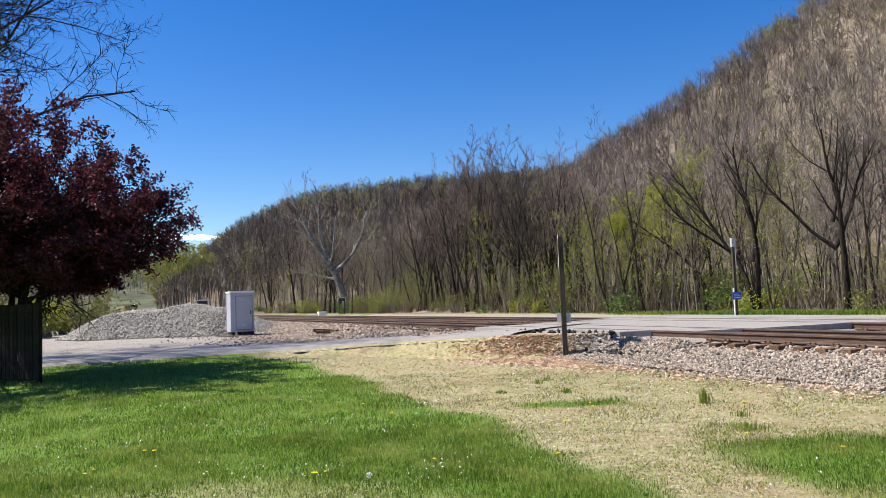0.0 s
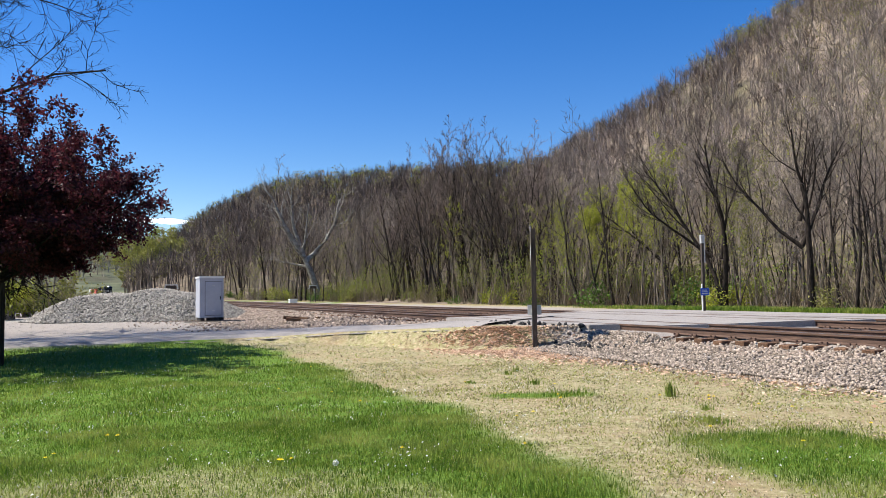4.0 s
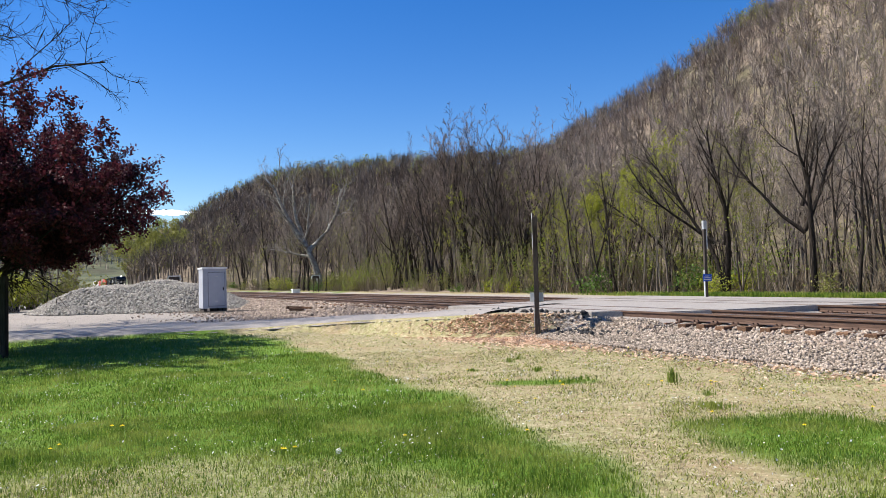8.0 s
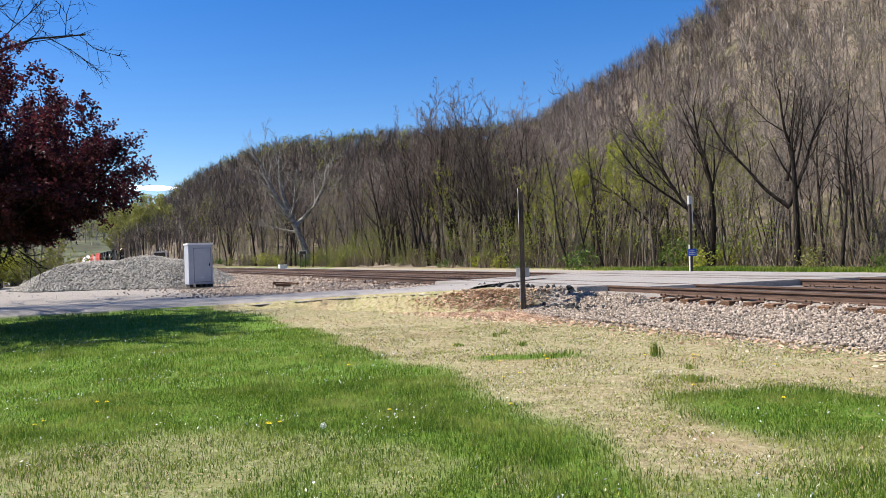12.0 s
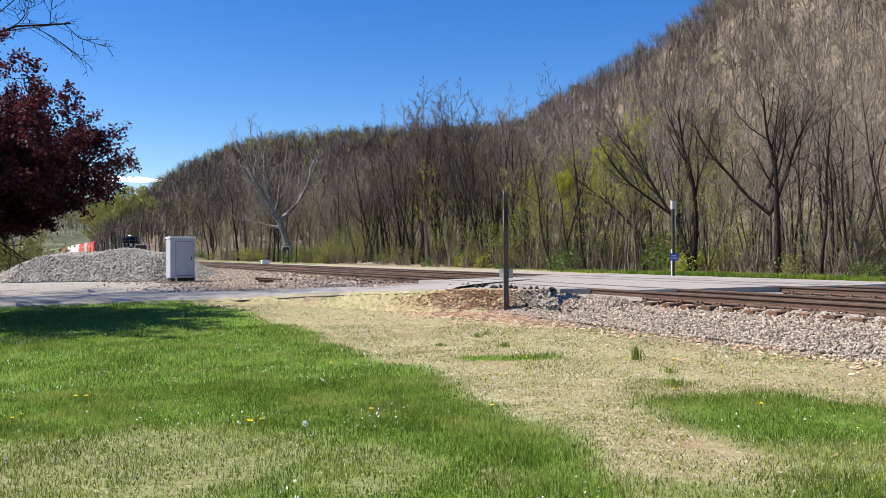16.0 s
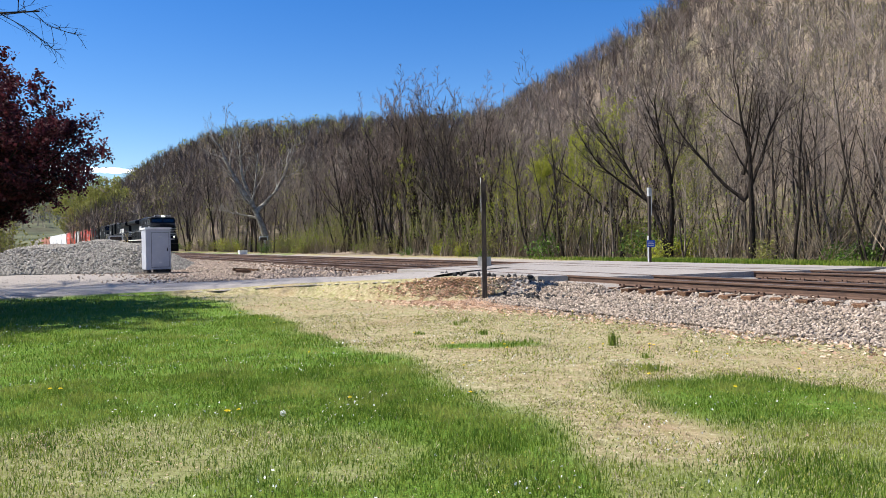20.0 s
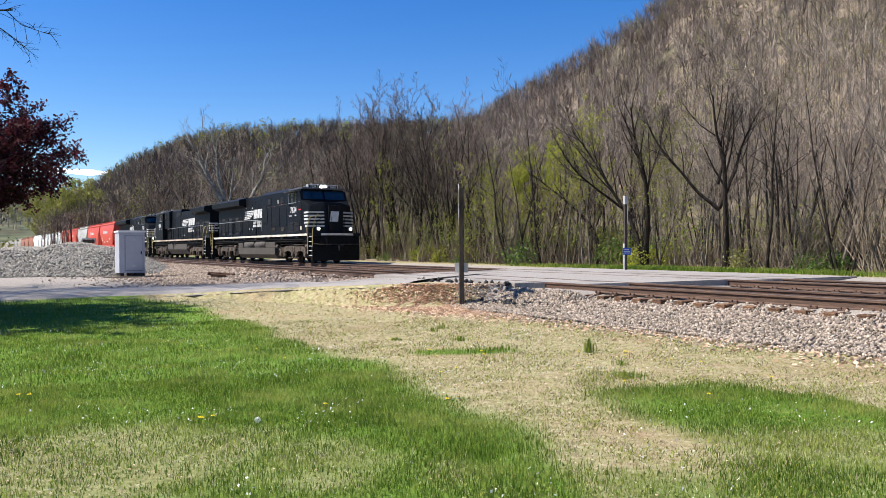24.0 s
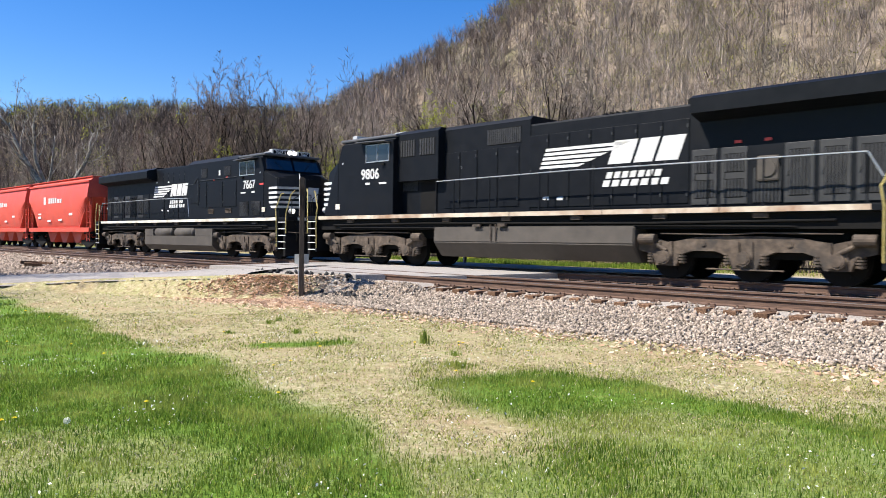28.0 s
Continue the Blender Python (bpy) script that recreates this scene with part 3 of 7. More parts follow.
gx, gy = graded(-2500, 2500, -15, 16, 0.21), graded(-2500, 2500, -1, 31, 0.21)
GX, GY = np.meshgrid(gx, gy)
nx = len(gx)
corner = (np.arange(len(gy) - 1)[:, None] * nx + np.arange(nx - 1)[None]).ravel()
ground_me = array_mesh("ground", np.column_stack([GX.ravel(), GY.ravel(), ground_height(GX, GY).ravel()]), np.column_stack([corner, corner + 1, corner + nx + 1, corner + nx]), M_GROUND, True)
zone = ground_me.color_attributes.new("zone", "FLOAT_COLOR", "POINT")
zone.data.foreach_set("color", np.column_stack([green_zone(GX, GY).ravel(), lot_zone(GX, GY).ravel(), wood_zone(GX, GY).ravel(), np.ones(GX.size)]).astype(np.float32).ravel())
ground = tagged(new("ground", ground_me), "mown lawn, part lush green, part dry straw, beside a gravel lot", "ground", kind="structure")


# ---- wooded hills round the valley ----
def hill(name, label, bearings, elevations, distances, foot, tree_top, seed):
    """A ridge seen from the lawn: its skyline by bearing (degrees to the right of north), and the ridge's distance."""
    b = np.linspace(bearings[0], bearings[-1], 150)
    el, di = np.interp(b, bearings, elevations), np.interp(b, bearings, distances)
    top = di * np.tan(np.radians(el)) + 1.5 - tree_top
    r = np.linspace(0, 1, 40)
    rad = np.array([np.concatenate([foot + (d - foot) * r, d + np.array([15, 40, 90, 200])]) for d in di])
    prof = np.concatenate([np.power(r, 1.15) * 0.93 + 0.07 * smooth(0, 1, r), [0.985, 0.93, 0.8, 0.5]])
    bx, by = np.sin(np.radians(b))[:, None] * rad, np.cos(np.radians(b))[:, None] * rad
    z = np.maximum(top, 0)[:, None] * prof[None] + 0.2
    z = z + np.minimum(z * 0.06, 2.2) * wave(bx, by, 0.05, seed) * np.minimum(1, (1 - prof[None]) * 4 + 0.15)
    nr = rad.shape[1]
    c = (np.arange(len(b) - 1)[:, None] * nr + np.arange(nr - 1)[None]).ravel()
    me = array_mesh(name, np.stack([bx, by, z], -1).reshape(-1, 3), np.column_stack([c, c + 1, c + nr + 1, c + nr])[:, ::-1], M_HILL, True)
    ob = tagged(new(name, me), label, "hill", kind="structure")
    return ob, b, rad, z


HILL_NEAR = hill("hill_near", "steep hillside of bare spring woods above the railway", [-6, 0, 5, 9, 12.4, 17.6, 22.5, 27.5, 33, 40, 55, 75, 100, 130],
                 [0.5, 3.0, 6.2, 8.8, 10.9, 13.9, 16.6, 19.3, 22, 24, 25, 24, 20, 12], [170, 185, 195, 200, 200, 195, 185, 175, 165, 160, 155, 155, 160, 170], 48, 3.0, 21)
HILL_MID = hill("hill_middle", "lower wooded ridge closing the valley", [-21, -18.5, -16.2, -12.9, -9.5, -6, -1.6, 2.4, 6, 10, 16, 24],
                [0.5, 3.2, 5.2, 7.1, 8.2, 8.5, 9.0, 9.1, 9.2, 9.3, 9, 7], [330, 330, 330, 330, 330, 325, 320, 315, 310, 300, 300, 300], 120, 2.8, 22)
HILL_FAR = hill("hill_far", "distant wooded ridge down the valley", [-75, -60, -40, -30, -24, -20.5, -16, -10, -4],
                [5, 6, 5, 4.4, 4.1, 4.4, 5.0, 5.0, 3], [700, 700, 750, 800, 850, 850, 850, 850, 850], 420, 8.0, 23)
HILL_FAR[0].data.materials[0] = M_RIDGE

# ---- railway ----
S0, S1 = -620.0, 150.0  # the line's stretch


def bed(name, o0, o1, top, label):
    bm = bmesh.new()
    prism(bm, [(o0 - 0.6, 0.02), (o0 + 0.8, 0.23), (o0 + 1.3, 0.25), (o0 + 1.5, 0.28), (o0 + 2.2, top), (o1 - 0.7, top), (o1 + 0.6, 0.15), (o1 + 0.6, -0.3), (o0 - 0.6, -0.3)], "x", S0, S1)
    ob = tagged(new(name, finish(bm, name, M_BED)), label, "ballast", kind="structure")
    ob.matrix_world = rail_pose(0, 0)
    return ob


bed("ballast_bed", 10.9, 20.9, RAIL - 0.26, "raised bed of crushed stone under two railway tracks")


def railway_track(centre, label, tie_from, tie_to):
    track = thing("railway_track", rail_pose(0, centre, 0), label, "railway track", "railway tracks", "structure")
    outline = [(-0.075, -0.18), (0.075, -0.18), (0.075, -0.165), (0.014, -0.145), (0.011, -0.055), (0.037, -0.04), (0.037, -0.006), (0.03, 0), (-0.03, 0), (-0.037, -0.006),
               (-0.037, -0.04), (-0.011, -0.055), (-0.014, -0.145), (-0.075, -0.165)]
    for side in (-GAUGE, GAUGE):
        bm = bmesh.new()
        prism(bm, [(side + a, RAIL + b) for a, b in outline], "x", S0, S1)
        rail = part("rail", bm, M_RAIL, track)
        bm = bmesh.new()
        box(bm, S0, S1, side - 0.029, side + 0.029, RAIL, RAIL + 0.003)
        part("running_surface", bm, M_RAILTOP, rail, "polished steel rail head")
    bm = bmesh.new()
    box(bm, -0.115, 0.115, -1.3, 1.3, -0.17, 0, 0.012)
    tie_me = finish(bm, "tie", M_TIE)
    bm = bmesh.new()
    for side in (-GAUGE, GAUGE):
        box(bm, -0.09, 0.09, side - 0.17, side + 0.17, 0.0, 0.02)
        for dx, dy in ((-0.05, 0.1), (0.05, -0.1), (-0.05, -0.12), (0.05, 0.12)):
            box(bm, dx - 0.012, dx + 0.012, side + dy - 0.02, side + dy + 0.02, 0.02, 0.055)
    plate_me = finish(bm, "tie_plate", M_RAIL)
    rng = random.Random(centre)
    s = tie_from
    far_v, far_f = [], []
    while s < tie_to:
        if not -22.6 < s < -14.8 or centre == FAR and not -24 < s < -12.4:
            y, w, dz = rng.uniform(-0.07, 0.07), rng.uniform(-1.2, 1.2), rng.uniform(-0.012, 0.006)
            tie = piece("tie", tie_me, track, pose(s, y, RAIL - 0.205 + dz, 0, 0, w))
            piece("tie_plate", plate_me, tie, pose(0, -y, 0.004 - dz + 0.001))
        s += 0.53
    bm = bmesh.new()
    s = tie_from - 0.53
    while s > tie_from - 75:
        box(bm, s - 0.115, s + 0.115, -1.3, 1.3, RAIL - 0.37, RAIL - 0.205)
        s -= 0.53
    tagged(part("tie_row", bm, M_TIE, track), kind="stuff")
    return track


railway_track(NEAR, "near railway track with rusty rails on worn timber ties", -62, 14)
railway_track(FAR, "far railway track with rusty rails on timber ties", -50, 10)

# ---- the lane and the level crossing ----
d = np.gradient(lane[:, :2], axis=0)
d /= np.linalg.norm(d, axis=1)[:, None]
side_v = np.column_stack([d[:, 1], -d[:, 0]])
cols = np.linspace(-1, 1, 9)
wob = 0.12 * wave(lane[:, 0] * 2, lane[:, 1] * 2, 1.5, 31)
so = lane[:, None, :2] + side_v[:, None] * (lane[:, 2] + wob)[:, None, None] * cols[None, :, None]
zz = lane[:, 3][:, None] + 0.03 - 0.14 * np.abs(cols)[None] ** 6
w3 = np.stack([so[..., 0] * U.x + so[..., 1] * N.x, so[..., 0] * U.y + so[..., 1] * N.y, zz + 0 * so[..., 0]], -1)
c = (np.arange(119)[:, None] * 9 + np.arange(8)[None]).ravel()
lane_me = array_mesh("lane", w3.reshape(-1, 3), np.column_stack([c, c + 1, c + 10, c + 9]), M_ASPHALT, True)
tagged(new("lane", lane_me), "pale dusty lane climbing to the railway crossing", "road", kind="structure")


def slab(name, outline, z0, z1, material, label):
    bm = bmesh.new()
    prism(bm, outline, "z", z0, z1)
    bmesh.ops.bevel(bm, geom=[e for e in bm.edges if abs(e.verts[0].co.z - z1) < 1e-4 and abs(e.verts[1].co.z - z1) < 1e-4], offset=0.02, segments=2, affect="EDGES")
    ob = tagged(new(name, finish(bm, name, material)), label, "road", kind="structure")
    ob.matrix_world = rail_pose(0, 0)
    return ob


# asphalt between the rails, with open flangeways
for o0, o1, s0, s1 in ((NEAR - GAUGE + 0.10, NEAR + GAUGE - 0.10, -22.4, -13.4), (NEAR + GAUGE + 0.05, FAR - GAUGE - 0.05, -23.2, -13.0), (FAR - GAUGE + 0.10, FAR + GAUGE - 0.10, -24, -12.3), (FAR + GAUGE + 0.05, 22.3, -24.5, -12.0)):
    slab("crossing_pavement", [(s0, o0), (s1, o0), (s1 + 0.25, o1), (s0 - 0.2, o1)], 0.2, RAIL - 0.004, M_ASPHALT, "worn grey asphalt of the level crossing")
slab("crossing_pavement", [(-22.6, NEAR - GAUGE - 0.9), (-15.0, NEAR - GAUGE - 0.8), (-14.7, NEAR - GAUGE - 0.05), (-22.4, NEAR - GAUGE - 0.05)], 0.2, RAIL - 0.008, M_ASPHALT, "worn asphalt ramp beside the rail")

# ---- trees ----
def norm(v):
    return v / np.maximum(np.linalg.norm(v, axis=-1, keepdims=True), 1e-9)


def limb(rng, p, d, length, r, segs, wobble, up, tip=0.25):
    pts, d = [p], norm(d)
    for _ in range(segs):
        d = norm(d + rng.normal(0, wobble, 3) + np.array([0, 0, up]))
        pts.append(pts[-1] + d * length / segs)
    return np.array(pts), np.linspace(r, r * tip, segs + 1)


def grow(rng, stems, counts, first, angle, ratio, up, wobble=0.10, rmin=0.006, taper=0.55):
    """Limbs from stems: for each level a number of side limbs along each parent. Returns a list of levels of (points, radii)."""
    levels = [stems]
    for lv, count in enumerate(counts):
        out = []
        for pts, rad in levels[-1]:
            length = np.linalg.norm(np.diff(pts, axis=0), axis=1).sum()
            az = rng.uniform(0, 6.28)
            for k in range(count):
                t = first[lv] + (1 - first[lv]) * (k + rng.uniform(0.1, 0.9)) / count
                f = t * (len(pts) - 1)
                i = min(int(f), len(pts) - 2)
                p = pts[i] + (pts[i + 1] - pts[i]) * (f - i)
                d = norm(pts[i + 1] - pts[i])
                r = max((rad[i] + (rad[i + 1] - rad[i]) * (f - i)) * taper, rmin)
                az += 2.4 + rng.normal(0, 0.4)
                e = norm(np.cross(d, np.array([0.37, 0.91, 0.17]) if abs(d[2]) > 0.5 else np.array([0, 0, 1.0])))
                g = np.cross(d, e)
                a = radians(angle[lv]) * rng.uniform(0.7, 1.3)
                dc = d * math.cos(a) + (e * math.cos(az) + g * math.sin(az)) * math.sin(a)
                ln = length * ratio[lv] * rng.uniform(0.6, 1.2) * ((1.12 - 0.38 * t) if lv == 0 else (1.1 - 0.5 * t))
                out.append(limb(rng, p, dc, ln, r, 5 if lv == 0 else (3 if lv == 1 else (2 if lv == 2 else 1)), wobble * (1.5 if lv else 1), up[lv], 0.3))
        levels.append(out)
    return levels


def tubes(lines, sides):
    """Corners and four-sided faces of tapered tubes along lines of equal length."""
    groups = {}
    for pts, rad in lines:
        groups.setdefault(len(pts), []).append((pts, rad))
    vs, fs, base = [], [], 0
    ang = np.arange(sides) * 2 * np.pi / sides
    for m, group in groups.items():
        p = np.array([g[0] for g in group])
        r = np.array([g[1] for g in group])
        t = norm(np.gradient(p, axis=1))
        ref = np.where(np.abs(t[..., 2:3]) > 0.8, np.array([1.0, 0, 0]), np.array([0, 0, 1.0]))
        e = norm(np.cross(t, ref))
        g = np.cross(t, e)
        ring = p[:, :, None] + r[:, :, None, None] * (e[:, :, None] * np.cos(ang)[None, None, :, None] + g[:, :, None] * np.sin(ang)[None, None, :, None])
        n = len(group)
        vs.append(ring.reshape(-1, 3))
        i = (np.arange(n)[:, None, None] * m + np.arange(m - 1)[None, :, None]) * sides
        j = np.arange(sides)[None, None]
        jn = (j + 1) % sides
        fs.append((base + np.stack([i + j, i + jn, i + sides + jn, i + sides + j], -1)).reshape(-1, 4))
        base += n * m * sides
    return np.concatenate(vs), np.concatenate(fs)


def spikes(lines):
    """The finest twigs: slim three-sided points; corners and four-sided faces with a shared tip."""
    p = np.array([g[0][0] for g in lines])
    q = np.array([g[0][-1] for g in lines])
    r = np.array([g[1][0] for g in lines])[:, None]
    t = norm(q - p)
    e = norm(np.cross(t, np.array([0.3, 0.5, 0.81])))
    g = np.cross(t, e)
    m = (p + q) / 2 + 0.04 * np.linalg.norm(q - p, axis=1)[:, None] * e
    vs = np.stack([p + e * r, p - (e + g) * r * 0.7, m + g * r * 0.6, q], 1).reshape(-1, 3)
    k = np.arange(len(lines))[:, None] * 4
    return vs, k + np.array([[0, 1, 3, 2]])


def join(*meshes):
    vs, fs, base = [], [], 0
    for v, f in meshes:
        vs.append(v)
        fs.append(np.asarray(f) + base)
        base += len(v)
    return np.concatenate(vs), np.concatenate(fs)


def tree_meshes(seed, height, r0, stems=1, lean=(0.0, 0.0), counts=(9, 6, 5), first=(0.35, 0.2, 0.15), angle=(42, 40, 38), ratio=(0.45, 0.5, 0.5), up=(0.10, 0.08, 0.05), bark=None, twig=None, leaf=None, leaf_n=0, leaf_size=0.1, leaf_floor=0.0, flare=0.35, twig_r=0.008, wobble=0.10):
    """Trunk, twigs and leaves of one tree as meshes."""
    rng = np.random.default_rng(seed)
    st = []
    for k in range(stems):
        a = rng.uniform(0, 6.28)
        off = np.array([math.cos(a), math.sin(a), 0]) * (0.25 if stems > 1 else 0)
        d = np.array([lean[0], lean[1], 1.0]) + (np.array([math.cos(a), math.sin(a), 0]) * flare if stems > 1 else 0)
        p = off + np.array([0, 0, -0.15])
        h = height * (rng.uniform(0.75, 1.05) if stems > 1 else 1)
        pts, rad = limb(rng, p, d, h, r0, 9, 0.06, 0.02 if abs(lean[0]) + abs(lean[1]) > 0.2 else 0.05, 0.12)
        rad[0] *= 1.35
        st.append((pts, rad))
    lv = grow(rng, st, counts, first, angle, ratio, up, wobble, twig_r)
    wood = join(tubes(lv[0], 8), tubes(lv[1], 5))
    fine = [tubes(l, 3) for l in lv[2:-1]] + ([spikes(lv[-1])] if len(lv) > 2 else [])
    tm = array_mesh("trunk", *wood, bark or M_BARK, True)
    cm = array_mesh("crown", *join(*fine), twig or M_TWIG) if fine else None
    lm = None
    if leaf_n:
        ends = np.array([q for pts, _ in lv[-1] for q in (pts[-1], pts[len(pts) // 2]) if q[2] > leaf_floor])
        pick = ends[rng.integers(0, len(ends), leaf_n)] + rng.normal(0, leaf_size * 1.6, (leaf_n, 3))
        lm = array_mesh("foliage", *leaves(rng, pick, leaf_size), leaf)
    return tm, cm, lm


def plant(meshes, name, label, x, y, z, turn=0.0, size=1.0, group="", category="tree"):
    ob = thing(name, pose(x, y, z, 0, 0, turn) @ Matrix.Diagonal((size, size, size, 1)), label, category, group)
    for me in meshes:
        if me:
            kind = me.name.split(".")[0]
            pc = piece("stem" if name == "sapling" and kind == "trunk" else kind, me, ob, Matrix.Identity(4))
            if name == "sapling" or kind == "stem":
                tagged(pc, kind="stuff")
    return ob


WOODS = "bare trees behind the railway"


def drawn_tree(seed, stems, counts, first, angle, ratio, up, bark=None, twig=None, leaf=None, leaf_n=0, leaf_size=0.05, leaf_floor=0.0, twig_r=0.008, wobble=0.08, depth=0.25):
    """A tree whose main limbs run through given places (across, up), then branches; trunk, twigs and leaves as meshes."""
    rng = np.random.default_rng(seed)
    st = []
    for pts, r0, r1 in stems:
        q = np.array(pts, float)
        k = np.concatenate([[0], np.cumsum(np.hypot(*np.diff(q, axis=0).T))])
        t = np.linspace(0, k[-1], 10)
        x, z = np.interp(t, k, q[:, 0]), np.interp(t, k, q[:, 1])
        y = rng.uniform(-depth, depth) * t + 0.0
        line = np.column_stack([x, y, z]) + rng.normal(0, 0.012 * k[-1] / 4, (10, 3)) * np.linspace(0, 1, 10)[:, None]
        st.append((line, np.linspace(r0, r1, 10) * np.concatenate([[1.25], np.ones(9)])))
    lv = grow(rng, st, counts, first, angle, ratio, up, wobble, twig_r)
    tm = array_mesh("trunk", *join(tubes(lv[0], 8), tubes(lv[1], 5)), bark or M_BARK_MID, True)
    cm = array_mesh("crown", *join(*[tubes(l, 3) for l in lv[2:-1]], spikes(lv[-1])), twig or M_TWIG_RED)
    lm = None
    if leaf_n:
        ends = np.array([q for pts, _ in lv[-1] for q in (pts[-1], pts[len(pts) // 2]) if q[2] > leaf_floor])
        pick = ends[rng.integers(0, len(ends), leaf_n)] + rng.normal(0, leaf_size * 2.0, (leaf_n, 3))
        lm = array_mesh("foliage", *leaves(rng, pick, leaf_size), leaf)
    return tm, cm, lm


TALL = [tree_meshes(40 + k, 10.6, 0.19, 1, (rx, ry), (11, 7, 5, 3), (0.30, 0.2, 0.15, 0.1), (30, 32, 34, 38), (0.42, 0.42, 0.48, 0.6), (0.14, 0.09, 0.05, 0.03), bark=(M_BARK_DARK, M_BARK_DARK, M_BARK_MID, M_BARK_DARK)[k], twig=(M_TWIG_DARK, M_TWIG_RED, M_TWIG_RED, M_TWIG_DARK)[k], twig_r=0.015)
        for k, (rx, ry) in enumerate(((0.05, 0.0), (-0.1, 0.05), (0.12, -0.04), (-0.04, 0.1)))]
CLUMP = [tree_meshes(60 + k, 9.8, 0.14, 3 + k, (0.0, 0.0), (7, 6, 5, 3), (0.34, 0.2, 0.15, 0.1), (30, 34, 36, 40), (0.42, 0.44, 0.5, 0.6), (0.13, 0.09, 0.06, 0.03), bark=(M_BARK_DARK, M_BARK_DARK, M_BARK_MID, M_BARK_DARK)[k], twig=(M_TWIG_DARK, M_TWIG_RED, M_TWIG_RED, M_TWIG_DARK)[k], twig_r=0.015, flare=0.18) for k in range(2)]
BUDDING = [tree_meshes(70 + k, 9.5, 0.09, 1 + k, (0.06, 0.0), (8, 6, 4), (0.25, 0.2, 0.15), (40, 40, 40), (0.38, 0.45, 0.5), (0.14, 0.08, 0.04), bark=M_BARK, leaf=M_LEAF_OLIVE, leaf_n=1500, leaf_size=0.038, flare=0.3) for k in range(2)]
LIGHT = [tree_meshes(80 + k, 9.6, 0.075, 1, (0.08 * (k - 1), 0.0), (10, 8, 5), (0.3, 0.2, 0.15), (30, 36, 40), (0.44, 0.45, 0.55), (0.16, 0.10, 0.05), twig_r=0.010) for k in range(4)]
SAPLING = [tree_meshes(90 + k, 7.0, 0.05, 1, (0.10 * (k - 1), 0.05), (7, 5), (0.3, 0.2), (30, 36), (0.35, 0.5), (0.14, 0.08), bark=(M_BARK_MID, M_BARK, M_BARK)[k], leaf=M_LEAF_LIME if k == 1 else M_LEAF_OLIVE, leaf_n=850, leaf_size=0.042) for k in range(3)]
POLE = [tree_meshes(95 + k, 6.8, 0.065, 1 + (k == 2), (0.12 * (k - 1), 0.05), (6, 5, 3), (0.4, 0.2, 0.2), (34, 40, 40), (0.30, 0.45, 0.5), (0.10, 0.06, 0.03), bark=(M_BARK, M_BARK_DARK, M_BARK_DARK)[k], wobble=0.16, flare=0.25) for k in range(3)]

# the trees that stand out at the edge of the woods
LEANING = drawn_tree(101, [([(0.1, -0.15), (0.0, 1.2), (-0.25, 2.1), (-1.2, 3.9), (-1.9, 5.2), (-2.7, 6.4)], 0.115, 0.025), ([(-0.3, 2.3), (-1.7, 3.3), (-3.0, 4.3), (-3.7, 5.4)], 0.075, 0.02),
                           ([(0.15, -0.15), (0.1, 2.4), (-0.25, 4.2), (-0.8, 5.5), (-1.1, 6.9)], 0.15, 0.03), ([(0.1, 2.2), (0.4, 4.0), (1.0, 5.4), (1.2, 6.6)], 0.065, 0.02)],
                     (11, 7, 6, 4), (0.45, 0.2, 0.15, 0.1), (24, 28, 32, 36), (0.36, 0.46, 0.48, 0.5), (0.10, 0.08, 0.05, 0.03), bark=M_BARK_DARK, twig=M_TWIG_DARK, twig_r=0.007)
plant(LEANING, "tree", "dark bare tree with leaning stems beside the blue sign", 13.3, 31.9, 0.5, 0, 1.0, WOODS)
BROAD = drawn_tree(102, [([(0.05, -0.15), (-0.1, 1.3), (-0.22, 2.5), (-0.4, 4.2), (-0.9, 5.5), (-1.1, 6.6)], 0.15, 0.025), ([(-0.2, 2.4), (-1.0, 3.1), (-1.7, 4.1), (-2.4, 5.1), (-2.7, 5.9)], 0.075, 0.02),
                         ([(-0.22, 2.5), (0.3, 3.9), (0.65, 5.3), (1.2, 6.3)], 0.085, 0.02), ([(-0.3, 3.4), (0.0, 4.8), (0.1, 6.4)], 0.07, 0.02)],
                   (10, 7, 6, 4), (0.4, 0.2, 0.15, 0.1), (32, 34, 36, 38), (0.36, 0.46, 0.48, 0.5), (0.12, 0.10, 0.05, 0.02), bark=M_BARK_DARK, twig=M_TWIG_DARK, twig_r=0.007)
plant(BROAD, "tree", "tall bare tree forking into upright limbs at the wood's edge", 14.75, 27.2, 0.5, 0, 1.0, WOODS)
SYCAMORE = drawn_tree(103, [([(0, -0.3), (-0.7, 2.7), (-1.7, 5.3), (-3.0, 7.3), (-4.4, 9.8), (-5.3, 12.2), (-6.4, 13.4)], 0.42, 0.07), ([(-2.0, 5.8), (-3.1, 9.0), (-3.2, 12.2), (-2.9, 14.4)], 0.24, 0.06),
                            ([(-1.5, 5.0), (0.3, 6.9), (1.8, 9.6), (1.9, 11.8), (2.8, 13.0)], 0.26, 0.06), ([(-1.3, 4.2), (-3.4, 4.6), (-5.8, 5.2)], 0.16, 0.04)],
                      (8, 6, 5, 3), (0.3, 0.2, 0.15, 0.1), (44, 42, 42, 40), (0.36, 0.48, 0.45, 0.45), (0.16, 0.10, 0.05, 0.02), bark=M_BARK_PALE, twig=surface("pale_twigs", [(0.3, (0.16, 0.135, 0.115)), (0.7, (0.32, 0.285, 0.245))], 3, 0.95, bump=0, island=0.3), twig_r=0.014)
